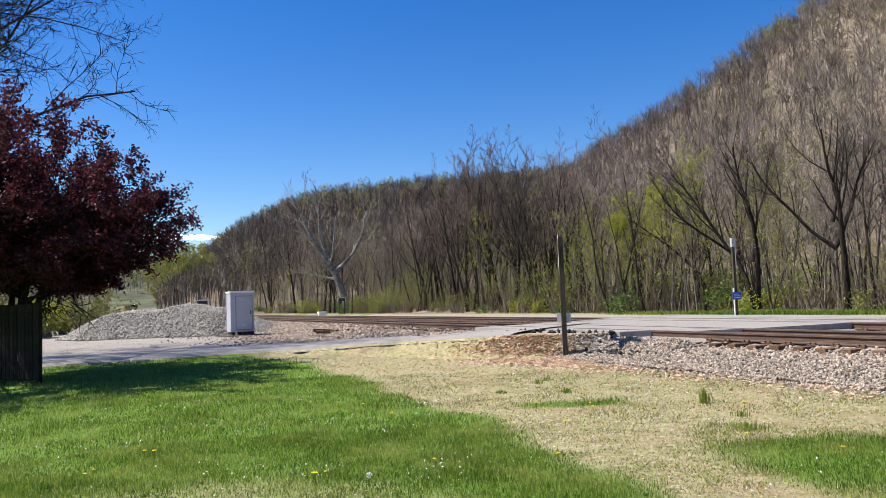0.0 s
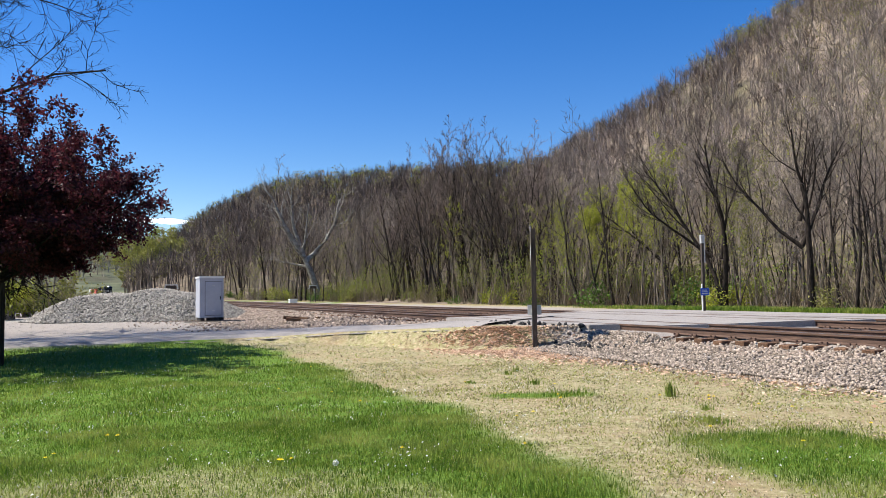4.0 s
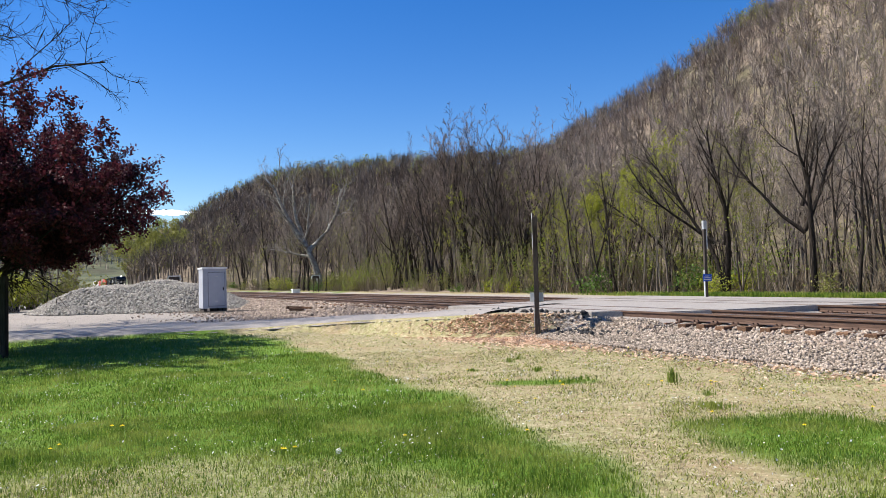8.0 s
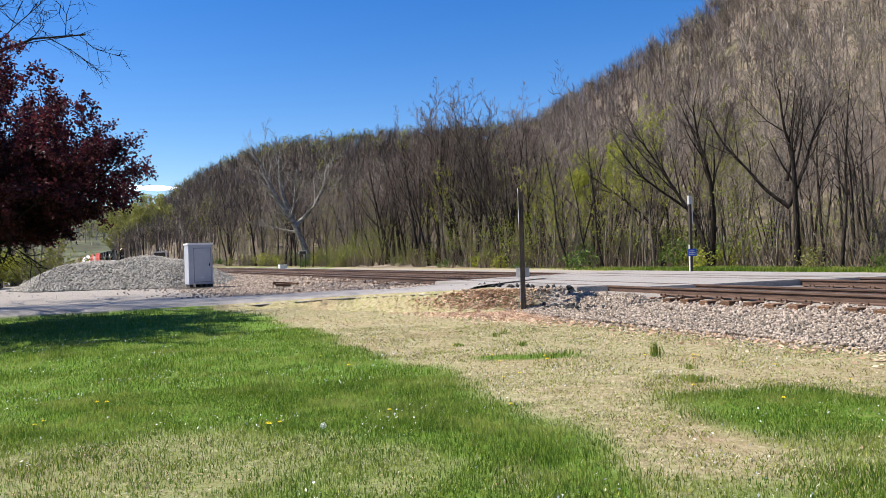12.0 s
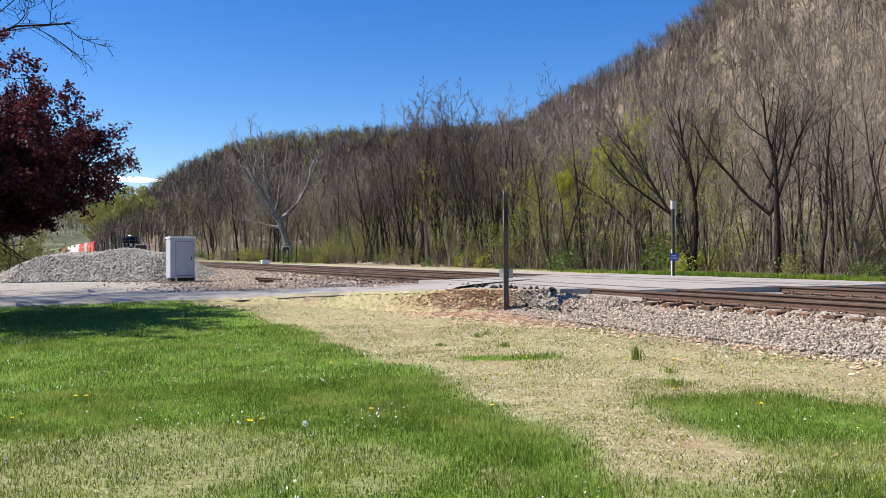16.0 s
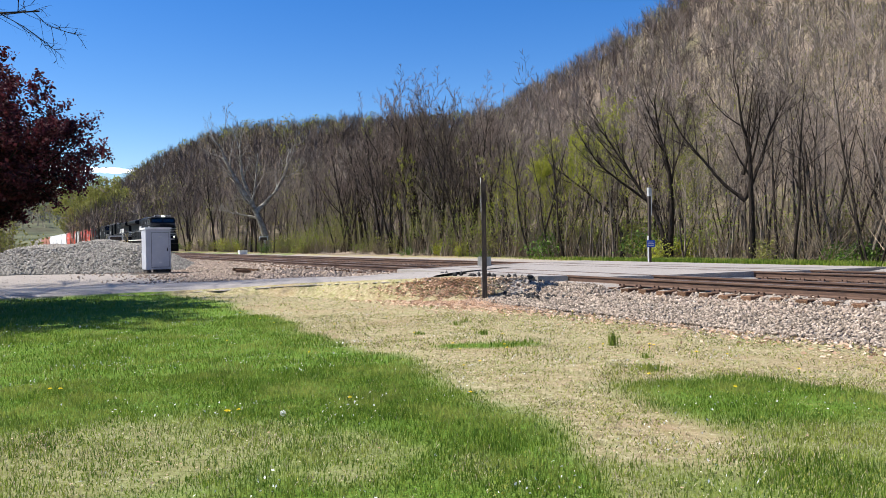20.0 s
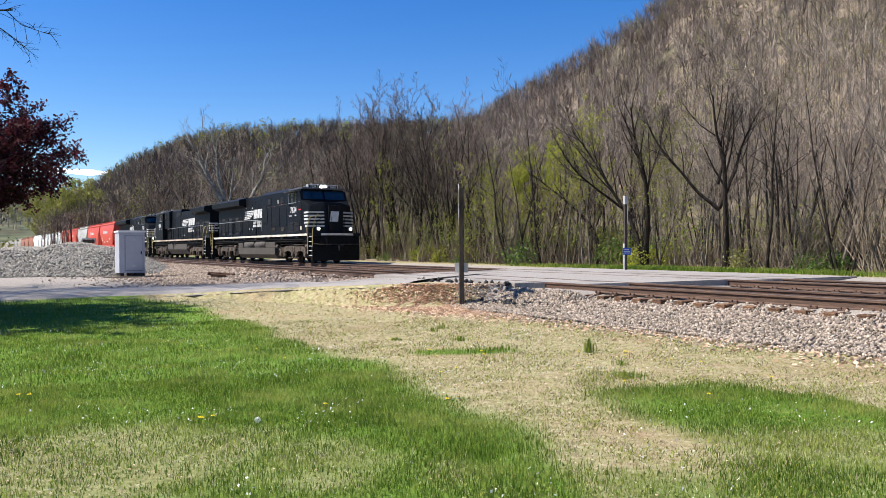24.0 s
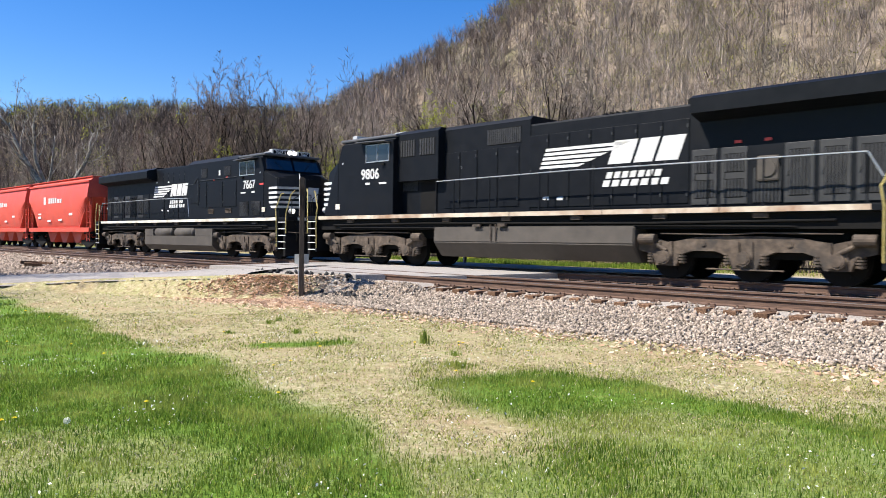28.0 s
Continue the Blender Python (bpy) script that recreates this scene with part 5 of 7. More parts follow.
def loco_truck(parent, x):
    """Three-axle truck: a cast side frame each side, journal boxes, springs, brake cylinders."""
    bm = bmesh.new()
    box(bm, x - 2.3, x + 2.3, -0.95, 0.95, 0.55, 0.95)
    truck = part("truck", bm, M_GRIME, parent, "dusty three-axle truck")
    for side in (-1, 1):
        y0, y1 = (side * 1.06, side * 1.22) if side > 0 else (side * 1.22, side * 1.06)
        top = [(-2.75, 0.98), (-2.35, 1.02), (-1.9, 0.92), (-1.2, 1.05), (-0.45, 1.08), (0.45, 1.08), (1.2, 1.05), (1.9, 0.92), (2.35, 1.02), (2.75, 0.98)]
        low = [(2.75, 0.72), (2.35, 0.62), (2.25, 0.34), (1.72, 0.34), (1.62, 0.62), (1.3, 0.72), (0.7, 0.72), (0.38, 0.60), (0.28, 0.33), (-0.28, 0.33), (-0.38, 0.60), (-0.7, 0.72),
               (-1.3, 0.72), (-1.62, 0.62), (-1.72, 0.34), (-2.25, 0.34), (-2.35, 0.62), (-2.75, 0.72)]
        bm = bmesh.new()
        prism(bm, [(x + a, b) for a, b in top + low], "y", y0, y1)
        for k in (-1, 0, 1):
            for dx in (-0.16, 0.16):
                box(bm, x + k * 2.0 + dx - 0.04, x + k * 2.0 + dx + 0.04, min(side * 1.2, side * 1.26), max(side * 1.2, side * 1.26), 0.4, 0.95)
        for dx in (-1.0, 1.0):
            rod(bm, (x + dx, side * 1.2, 0.90), (x + dx, side * 1.245, 0.90), 0.07, 10)
        frame_ob = part("side_frame", bm, M_DUST, truck, "dust-covered cast steel side frame")
        for k in (-1, 0, 1):
            bm = bmesh.new()
            rod(bm, (x + k * 2.0, side * 1.2, 0.55), (x + k * 2.0, side * 1.33, 0.55), 0.17, 16)
            rod(bm, (x + k * 2.0, side * 1.33, 0.55), (x + k * 2.0, side * 1.35, 0.55), 0.12, 16)
            part("journal_box", bm, M_DUST, truck)
        for k in (-1, 0, 1):
            for dx in (-0.42, 0.42):
                bm = bmesh.new()
                rod(bm, (x + k * 2.0 + dx, side * 1.14, 0.40), (x + k * 2.0 + dx, side * 1.14, 0.68), 0.055, 8)
                for zz in (0.42, 0.49, 0.56, 0.63):
                    rod(bm, (x + k * 2.0 + dx, side * 1.14, zz), (x + k * 2.0 + dx, side * 1.14, zz + 0.045), 0.10, 10)
                part("spring", bm, M_DUST, truck)
        for dx in (-2.55, 2.45):
            bm = bmesh.new()
            rod(bm, (x + dx - 0.22, side * 1.30, 1.0), (x + dx + 0.22, side * 1.30, 1.0), 0.13, 14)
            rod(bm, (x + dx, side * 1.30, 1.0), (x + dx - 0.5 * dx / abs(dx), side * 1.28, 0.72), 0.05, 8)
            part("brake_cylinder", bm, M_DUST, truck)
        bm = bmesh.new()
        chain(bm, [(x - 2.1, side * 1.27, 1.14), (x - 0.3, side * 1.27, 1.16), (x + 0.4, side * 1.27, 1.12), (x + 2.1, side * 1.27, 1.14)], 0.022)
        rod(bm, (x - 0.9, side * 1.24, 0.3), (x + 0.9, side * 1.24, 0.3), 0.02, 6)
        part("brake_pipe", bm, M_DUST, truck)
    return truck


def handrail(loco, pts, stanchions, side, deck, mat):
    """A rail along the walkway with its upright posts, each a part."""
    bm = bmesh.new()
    chain(bm, [(x, side * y, z) for x, y, z in pts], 0.019)
    part("handrail", bm, mat, loco, "slim steel handrail")
    for x, y, z in stanchions:
        bm = bmesh.new()
        rod(bm, (x, side * y, deck - 0.1), (x, side * y, z), 0.02, 6)
        box(bm, x - 0.035, x + 0.035, side * y - 0.02, side * y + 0.02, deck - 0.12, deck + 0.06)
        part("stanchion", bm, M_BLACK, loco)


def stairs(loco, x, facing, side):
    """A step well at a corner: back plate, five treads with pale edges, two grab rails."""
    y0, y1 = (0.75, 1.5) if side > 0 else (-1.5, -0.75)
    bm = bmesh.new()
    a, b = sorted((x, x + facing * 0.06))
    box(bm, a, b, y0, y1, 0.42, 1.72)
    a, b = sorted((x + facing * 0.72, x + facing * 0.76))
    box(bm, *sorted((x, x + facing * 0.10)), side * 1.47 if side > 0 else -1.53, side * 1.53 if side > 0 else -1.47, 0.40, 1.74)
    well = part("step_well", bm, M_BLACK, loco)
    for k in range(5):
        z = 0.46 + k * 0.27
        bm = bmesh.new()
        box(bm, *sorted((x + facing * 0.05, x + facing * 0.62)), y0 + (0.1 if side < 0 else 0.0), y1 - (0.1 if side > 0 else 0.0), z, z + 0.03)
        tread = part("tread", bm, M_GRIME, well)
        bm = bmesh.new()
        box(bm, *sorted((x + facing * 0.05, x + facing * 0.62)), y1 - 0.02 if side > 0 else y0 - 0.005, y1 + 0.005 if side > 0 else y0 + 0.02, z + 0.001, z + 0.034)
        part("tread_edge", bm, M_WHITE, well, "pale painted tread edge")
    bm = bmesh.new()
    chain(bm, [(x + facing * 0.02, side * 1.53, 0.55), (x + facing * 0.02, side * 1.55, 1.7), (x - facing * 0.05, side * 1.54, 2.1), (x + facing * 0.25, side * 1.45, 2.75), (x + facing * 0.38, side * 1.40, 2.72)], 0.021)
    part("grab_rail", bm, M_YELLOW, loco, "pale yellow grab rail at the steps")
    bm = bmesh.new()
    chain(bm, [(x + facing * 0.66, side * 1.50, 1.1), (x + facing * 0.66, side * 1.50, 1.9), (x + facing * 0.85, side * 1.38, 2.7), (x + facing * 1.0, side * 1.30, 2.86)], 0.021)
    part("grab_rail", bm, M_YELLOW, loco, "pale yellow grab rail at the steps")


def loco_mark(loco, x, y, side, scale):
    """Company mark: a flag of slanted stripes, a plain slab of its height, and two bars of writing under it."""
    def flip(bm, m=None):
        for v in bm.verts:
            v.co = Vector((x - side * v.co.x * scale, side * y + side * v.co.y * 0.006, v.co.z))
        bmesh.ops.recalc_face_normals(bm, faces=bm.faces)
        return bm
    z0, h = 3.0, 0.62
    for k in range(5):
        za = z0 + h * k / 5
        zb = za + h / 5 * 0.66
        bm = bmesh.new()
        sl = 0.22
        lead = 1.55 + 0.32 * k
        pts = [(-1.95 + sl * (za - z0) / h, za), (-1.95 + lead - 0.35, za), (-1.95 + lead - 0.15, zb), (-1.95 + sl * (zb - z0) / h, zb)]
        prism(bm, [(a, b) for a, b in pts], "y", 0, 1)
        part("stripe", flip(bm), M_WHITE, loco, "white flag stripe")
    for pts in ([(0.10, z0), (0.72, z0), (0.92, z0 + h), (0.30, z0 + h)], [(0.80, z0), (1.28, z0), (1.48, z0 + h), (1.00, z0 + h)], [(1.36, z0), (1.92, z0), (2.12, z0 + h), (1.56, z0 + h)]):
        bm = bmesh.new()
        prism(bm, pts, "y", 0, 1)
        part("company_mark", flip(bm), M_WHITE, loco, "plain white company mark")
    for za, a, b in ((2.62, 0.05, 1.55), (2.40, -0.05, 1.75)):
        n = 7
        for k in range(n):
            bm = bmesh.new()
            p = a + (b - a) * k / n
            q = a + (b - a) * (k + 0.72) / n
            prism(bm, [(p, za), (q, za), (q + 0.05, za + 0.17), (p + 0.05, za + 0.17)], "y", 0, 1)
            part("lettering_bar", flip(bm), M_WHITE, loco)


def flat_plate(loco, name, x0, x1, z0, z1, y, side, material, label=""):
    bm = bmesh.new()
    box(bm, x0, x1, min(side * y, side * (y + 0.008)), max(side * y, side * (y + 0.008)), z0, z1)
    return part(name, bm, material, loco, label)


def louvre(loco, x0, x1, z0, z1, y, side, upright=True, n=8, mat=None):
    """A dark opening with its own slats in a frame."""
    bm = bmesh.new()
    box(bm, x0, x1, min(side * (y - 0.03), side * (y + 0.004)), max(side * (y - 0.03), side * (y + 0.004)), z0, z1)
    g = part("grille", bm, M_GRIME, loco)
    bm = bmesh.new()
    for k in range(n):
        if upright:
            xa = x0 + (x1 - x0) * (k + 0.2) / n
            box(bm, xa, xa + (x1 - x0) / n * 0.5, min(side * y, side * (y + 0.018)), max(side * y, side * (y + 0.018)), z0 + 0.02, z1 - 0.02)
        else:
            za = z0 + (z1 - z0) * (k + 0.2) / n
            box(bm, x0 + 0.02, x1 - 0.02, min(side * y, side * (y + 0.018)), max(side * y, side * (y + 0.018)), za, za + (z1 - z0) / n * 0.45)
    part("slat", bm, mat or M_GRILLE, g)
    return g


def panel(loco, x0, x1, z0, z1, y, side, material=None, name="hood_door"):
    """A raised door with hinges and a latch."""
    bm = bmesh.new()
    ya, yb = sorted((side * (y - 0.01), side * (y + 0.022)))
    box(bm, x0 + 0.012, x1 - 0.012, ya, yb, z0, z1, 0.008)
    ob = part(name, bm, material or M_BLACK, loco)
    for zz in (z0 + 0.18, z1 - 0.22):
        bm = bmesh.new()
        box(bm, x0 + 0.03, x0 + 0.07, *sorted((side * (y + 0.02), side * (y + 0.04))), zz, zz + 0.09)
        part("hinge", bm, M_GRILLE, ob)
    bm = bmesh.new()
    box(bm, x1 - 0.10, x1 - 0.06, *sorted((side * (y + 0.02), side * (y + 0.045))), (z0 + z1) / 2 - 0.05, (z0 + z1) / 2 + 0.05)
    part("latch", bm, M_GRILLE, ob)
    return ob


def underframe(loco, stripe=None):
    bm = bmesh.new()
    box(bm, -10.2, 10.2, -1.35, 1.35, 1.25, 1.62)
    box(bm, -9.6, 9.6, -0.8, 0.8, 0.95, 1.3)
    part("underframe", bm, M_GRIME, loco)
    bm = bmesh.new()
    box(bm, -10.5, 10.5, -1.5, 1.5, 1.62, 1.77, 0.01)
    part("walkway", bm, M_BLACK, loco)
    for side in (-1, 1):
        for k in range(6):
            bm = bmesh.new()
            box(bm, -9.5 + k * 3.19 + 0.01, -9.5 + (k + 1) * 3.19 - 0.01, *sorted((side * 1.495, side * 1.515)), 1.632, 1.757)
            part("sill_stripe", bm, stripe or M_SILL, loco, "off-white sill stripe, chipped and rust-streaked")
        for k in range(7):
            bm = bmesh.new()
            x = -7.4 + k * 2.5
            box(bm, x, x + 0.34, *sorted((side * 1.30, side * 1.44)), 1.50, 1.62, 0.01)
            part("jacking_pad", bm, M_DUST, loco)
        bm = bmesh.new()
        chain(bm, [(-8.8, side * 1.4, 1.44), (-4.5, side * 1.4, 1.40), (3.8, side * 1.4, 1.46), (8.8, side * 1.4, 1.42)], 0.03)
        chain(bm, [(-8.0, side * 1.38, 1.30), (-4.0, side * 1.38, 1.34), (4.5, side * 1.38, 1.30), (8.4, side * 1.38, 1.33)], 0.02)
        part("air_pipe", bm, M_GRIME, loco)
    for e in (-1, 1):
        bm = bmesh.new()
        box(bm, *sorted((e * 10.2, e * 10.75)), -0.3, 0.3, 0.72, 1.1, 0.03)
        box(bm, *sorted((e * 10.7, e * 11.12)), -0.14, 0.14, 0.74, 1.04, 0.04)
        part("coupler", bm, M_GRIME, loco)
        for y in (-0.55, 0.5):
            bm = bmesh.new()
            chain(bm, [(e * 10.6, y, 1.1), (e * 10.85, y * 0.9, 0.6), (e * 11.05, y * 0.7, 0.62)], 0.03)
            part("air_hose", bm, M_GRIME, loco)


def wheels_of(loco, xs):
    return [wheelset("wheelset", loco, x, 0.533, 0.533) for x in xs]


def plow(loco, e):
    bm = bmesh.new()
    prism(bm, [(e * 10.35, -1.5), (e * 10.95, -0.1), (e * 10.95, 0.1), (e * 10.35, 1.5), (e * 10.2, 1.5), (e * 10.2, -1.5)], "z", 0.16, 1.0)
    part("pilot_plow", bm, M_GRIME, loco)
    bm = bmesh.new()
    prism(bm, [(e * 10.35, -1.48), (e * 10.62, -0.5), (e * 10.62, 0.5), (e * 10.35, 1.48), (e * 10.2, 1.48), (e * 10.2, -1.48)], "z", 1.0, 1.77)
    deck = part("end_platform", bm, M_GRIME, loco)
    for a, b in (((10.36, -1.47), (10.63, -0.5)), ((10.63, -0.5), (10.63, 0.5)), ((10.63, 0.5), (10.36, 1.47))):
        bm = bmesh.new()
        prism(bm, [(e * a[0], a[1]), (e * b[0], b[1]), (e * (b[0] + 0.012), b[1]), (e * (a[0] + 0.012), a[1])], "z", 1.64, 1.755)
        bmesh.ops.recalc_face_normals(bm, faces=bm.faces)
        part("deck_stripe", bm, M_SILL, deck, "pale stripe along the deck's edge")


def end_rails(loco, e, mat):
    for side in (-1, 1):
        bm = bmesh.new()
        chain(bm, [(e * 10.55, side * 0.35, 1.77), (e * 10.55, side * 0.35, 2.75), (e * 10.5, side * 1.15, 2.75), (e * 10.5, side * 1.15, 1.77)], 0.02)
        rod(bm, (e * 10.53, side * 0.35, 2.25), (e * 10.5, side * 1.15, 2.25), 0.016, 6)
        part("end_handrail", bm, mat, loco)


def front_gear(loco, e):
    """Hoses, uncoupling lever and slim rails across the front platform."""
    for y in (-1.15, -0.95, -0.8, 0.8, 0.95, 1.15):
        bm = bmesh.new()
        x = 10.62 if abs(y) < 0.9 else 10.5
        chain(bm, [(e * x, y, 1.5), (e * (x + 0.12), y, 1.35), (e * (x + 0.14), y * 0.97, 1.0), (e * (x + 0.05), y * 0.95, 0.8)], 0.024)
        part("brake_hose", bm, M_GRIME, loco)
    bm = bmesh.new()
    chain(bm, [(e * 10.5, -1.45, 1.15), (e * 10.72, -1.2, 1.12), (e * 10.85, -0.3, 1.12), (e * 10.85, 0.3, 1.12), (e * 10.72, 1.2, 1.12), (e * 10.5, 1.45, 1.15)], 0.018)
    part("uncoupling_lever", bm, M_DUST, loco)
    for side in (-1, 1):
        bm = bmesh.new()
        chain(bm, [(e * 10.58, side * 0.42, 1.77), (e * 10.58, side * 0.42, 2.7), (e * 10.5, side * 0.9, 2.7), (e * 10.42, side * 1.25, 2.45), (e * 10.42, side * 1.25, 1.77)], 0.019)
        part("front_handrail", bm, M_GRIME, loco)
        bm = bmesh.new()
        box(bm, *sorted((e * 10.50, e * 10.58)), *sorted((side * 0.55, side * 1.05)), 1.12, 1.5, 0.02)
        part("step_pocket", bm, M_BLACK, loco)


def nose_stripes(loco, xf, top, y, side, reach):
    """Five white bands wrapping the nose, each a little shorter."""
    for k in range(5):
        z = top - k * 0.2
        bm = bmesh.new()
        box(bm, xf - reach + k * 0.10, xf, *sorted((side * y, side * (y + 0.008))), z - 0.10, z)
        part("nose_stripe", bm, M_WHITE, loco, "white nose band")


def wide_cab(loco, front, rear, roof, number, gx):
    """Wide-nosed cab: shell, sloping nose, roof, windows, number boards, headlight, ditch lights."""
    ws, ns = front - 1.05, front
    bm = bmesh.new()
    prism(bm, [(rear, 1.77), (ws + 0.15, 1.77), (ws + 0.15, 3.80), (ws - 0.12, roof - 0.14), (rear, roof - 0.14)], "y", -1.5, 1.5)
    bmesh.ops.bevel(bm, geom=[e for e in bm.edges if abs(e.verts[0].co.x - e.verts[1].co.x) > 0.5 and min(v.co.z for v in e.verts) > 4], offset=0.12, segments=3, affect="EDGES")
    part("cab", bm, M_BLACK, loco)
    bm = bmesh.new()
    low = [(ws + 0.15, -1.5), (ws + 0.15, 1.5), (ns + 0.10, 1.42), (ns + 0.55, 0.55), (ns + 0.55, -0.55), (ns + 0.10, -1.42)]
    lows = [bm.verts.new((a, b, 1.77)) for a, b in low]
    highs = [bm.verts.new((a - (0.0 if i < 2 else 0.18), b * (1 if i < 2 else 0.94), 3.78 if i < 2 else (3.42 if abs(b) > 1 else 3.60))) for i, (a, b) in enumerate(low)]
    bm.faces.new(lows)
    bm.faces.new(highs)
    for i in range(6):
        bm.faces.new((lows[i], lows[i - 1], highs[i - 1], highs[i]))
    bmesh.ops.recalc_face_normals(bm, faces=bm.faces)
    bmesh.ops.bevel(bm, geom=[e for e in bm.edges], offset=0.035, segments=2, affect="EDGES")
    nose = part("nose", bm, M_BLACK, loco)
    bm = bmesh.new()
    box(bm, ns + 0.40, ns + 0.56, -0.36, 0.36, 1.85, 3.4, 0.02)
    nose_door = part("nose_door", bm, M_BLACK, loco)
    bm = bmesh.new()
    prism(bm, [(-0.30, 2.45), (0.22, 2.45), (0.30, 3.05), (-0.22, 3.05)], "x", ns + 0.56, ns + 0.568)
    part("company_mark", bm, M_WHITE, nose_door, "plain white mark on the nose door")
    bm = bmesh.new()
    box(bm, rear - 0.05, ws + 0.12, -1.42, 1.42, roof - 0.16, roof - 0.06, 0.04)
    prism(bm, [(-1.2, roof - 0.08), (1.2, roof - 0.08), (0.9, roof + 0.05), (-0.9, roof + 0.05)], "x", rear + 0.1, ws - 0.1)
    part("cab_roof", bm, M_ROOF, loco, "grey cab roof")
    bm = bmesh.new()
    box(bm, rear + 0.5, rear + 1.1, -0.5, 0.5, roof + 0.05, roof + 0.16, 0.04)
    rod(bm, (rear + 1.5, -0.5, roof + 0.04), (rear + 1.5, -0.5, roof + 0.22), 0.03, 6)
    rod(bm, (rear + 1.5, 0.3, roof + 0.04), (rear + 1.5, 0.3, roof + 0.3), 0.015, 6)
    for k in range(3):
        rod(bm, (ws - 0.45, -0.25 + k * 0.2, roof + 0.12), (ws - 0.1, -0.25 + k * 0.2, roof + 0.12), 0.04, 8, 0.07)
    part("roof_gear", bm, M_ALU, loco, "air-conditioner hump, aerials and horn")
    for side in (-1, 1):
        for a, b in ((rear + 0.24, rear + 0.82), (rear + 0.86, rear + 1.45)):
            bm = bmesh.new()
            box(bm, a, b, *sorted((side * 1.49, side * 1.508)), 3.66, 4.22)
            w = part("side_window", bm, M_GLASS, loco, "dark cab window")
            bm = bmesh.new()
            for x0, x1, z0, z1 in ((a - 0.03, a, 3.63, 4.25), (b, b + 0.03, 3.63, 4.25), (a - 0.03, b + 0.03, 3.62, 3.66), (a - 0.03, b + 0.03, 4.22, 4.25)):
                box(bm, x0, x1, *sorted((side * 1.497, side * 1.522)), z0, z1)
            part("window_frame", bm, M_CHROME, w)
        bm = bmesh.new()
        prism(bm, [(rear + 0.1, 4.32), (rear + 1.75, 4.36), (rear + 1.75, 4.33), (rear + 0.1, 4.28)], "y", *sorted((side * 1.45, side * 1.78)))
        part("sun_visor", bm, M_ROOF, loco, "grey sun shade over the cab window")
        flat_plate(loco, "nose_plate", ns - 1.0, ns - 0.75, 2.0, 2.2, 1.505, side, M_SILL, "cream plate")
        bm = bmesh.new()
        box(bm, ws - 0.28, ws - 0.02, *sorted((side * 0.30, side * 0.98)), roof - 0.12, roof + 0.14, 0.02)
        nb = part("number_board", bm, M_ALU, loco, "lit number board box")
        bm = bmesh.new()
        box(bm, ws - 0.022, ws - 0.008, *sorted((side * 0.36, side * 0.92)), roof - 0.08, roof + 0.10)
        part("number_glass", bm, M_GRIME, nb)
        letters("number", number, 0.19, M_WHITE, nb, pose(ws - 0.006, side * 0.64, roof + 0.01, 90, 0, 90))
        bm = bmesh.new()
        prism(bm, [(side * 0.06, 3.84), (side * 1.36, 3.84), (side * 1.28, 4.42), (side * 0.06, 4.46)], "x", 0, 0.02)
        wsd = part("windshield", bm, M_GLASS, loco, "dark windshield pane")
        wsd.matrix_basis = Matrix.Translation((ws + 0.155, 0, 0))
        for v in wsd.data.vertices:
            v.co.x += -(v.co.z - 3.84) * 0.42
        bm = bmesh.new()
        rod(bm, (ws + 0.17, side * 0.5, 3.84), (ws + 0.04, side * 0.9, 4.2), 0.012, 6)
        part("wiper", bm, M_GRIME, loco)
        bm = bmesh.new()
        rod(bm, (ns + 0.45, side * 1.02, 2.02), (ns + 0.62, side * 1.02, 2.02), 0.11, 16)
        dl = part("ditch_light", bm, M_ALU, loco)
        bm = bmesh.new()
        rod(bm, (ns + 0.62, side * 1.02, 2.02), (ns + 0.635, side * 1.02, 2.02), 0.09, 16)
        part("lens", bm, M_DITCH, dl, "glowing ditch light lens")
        bm = bmesh.new()
        box(bm, rear + 0.42, rear + 0.60, *sorted((side * 1.5, side * 1.58)), 3.5, 3.56)
        part("mirror_bracket", bm, M_GRIME, loco)
        flat_plate(loco, "small_plate", ws - 0.15, ws - 0.07, 3.66, 3.72, 1.503, side, M_ALU)
        nose_stripes(loco, ns + 0.07, 3.05, 1.43, side, 0.95)
        for k in range(5):
            z = 3.05 - k * 0.2
            bm = bmesh.new()
            a, b = Vector((ns + 0.10, side * 1.40, 0)), Vector((ns + 0.52, side * 0.60, 0))
            o = Vector((0.02, side * 0.012, 0))
            vs = [bm.verts.new((q.x + o.x - 0.06 * (zz - 1.77), q.y + o.y, zz)) for q, zz in ((a, z - 0.10), (b, z - 0.10), (b, z), (a, z))]
            f = bm.faces.new(vs)
            bmesh.ops.solidify(bm, geom=[f], thickness=0.008)
            part("nose_stripe", bm, M_WHITE, loco, "white nose band")
    bm = bmesh.new()
    box(bm, ws - 0.22, ws + 0.0, -0.26, 0.26, roof - 0.10, roof + 0.13, 0.03)
    hl = part("headlight", bm, M_GRIME, loco)
    for y in (-0.11, 0.11):
        bm = bmesh.new()
        rod(bm, (ws, y, roof + 0.01), (ws + 0.02, y, roof + 0.01), 0.10, 16)
        part("lens", bm, M_LAMP, hl, "glowing headlight lens")
    for side in (-1, 1):
        letters("number", number, 0.5, M_WHITE, loco, pose(gx, side * 1.506, 3.2, 90, 0, 0 if side < 0 else 180))
        flat_plate(loco, "lettering_bar", rear + 0.35, rear + 0.75, 2.84, 2.90, 1.503, side, M_WHITE)
        flat_plate(loco, "lettering_bar", rear + 1.25, rear + 1.5, 2.84, 2.92, 1.503, side, M_WHITE)


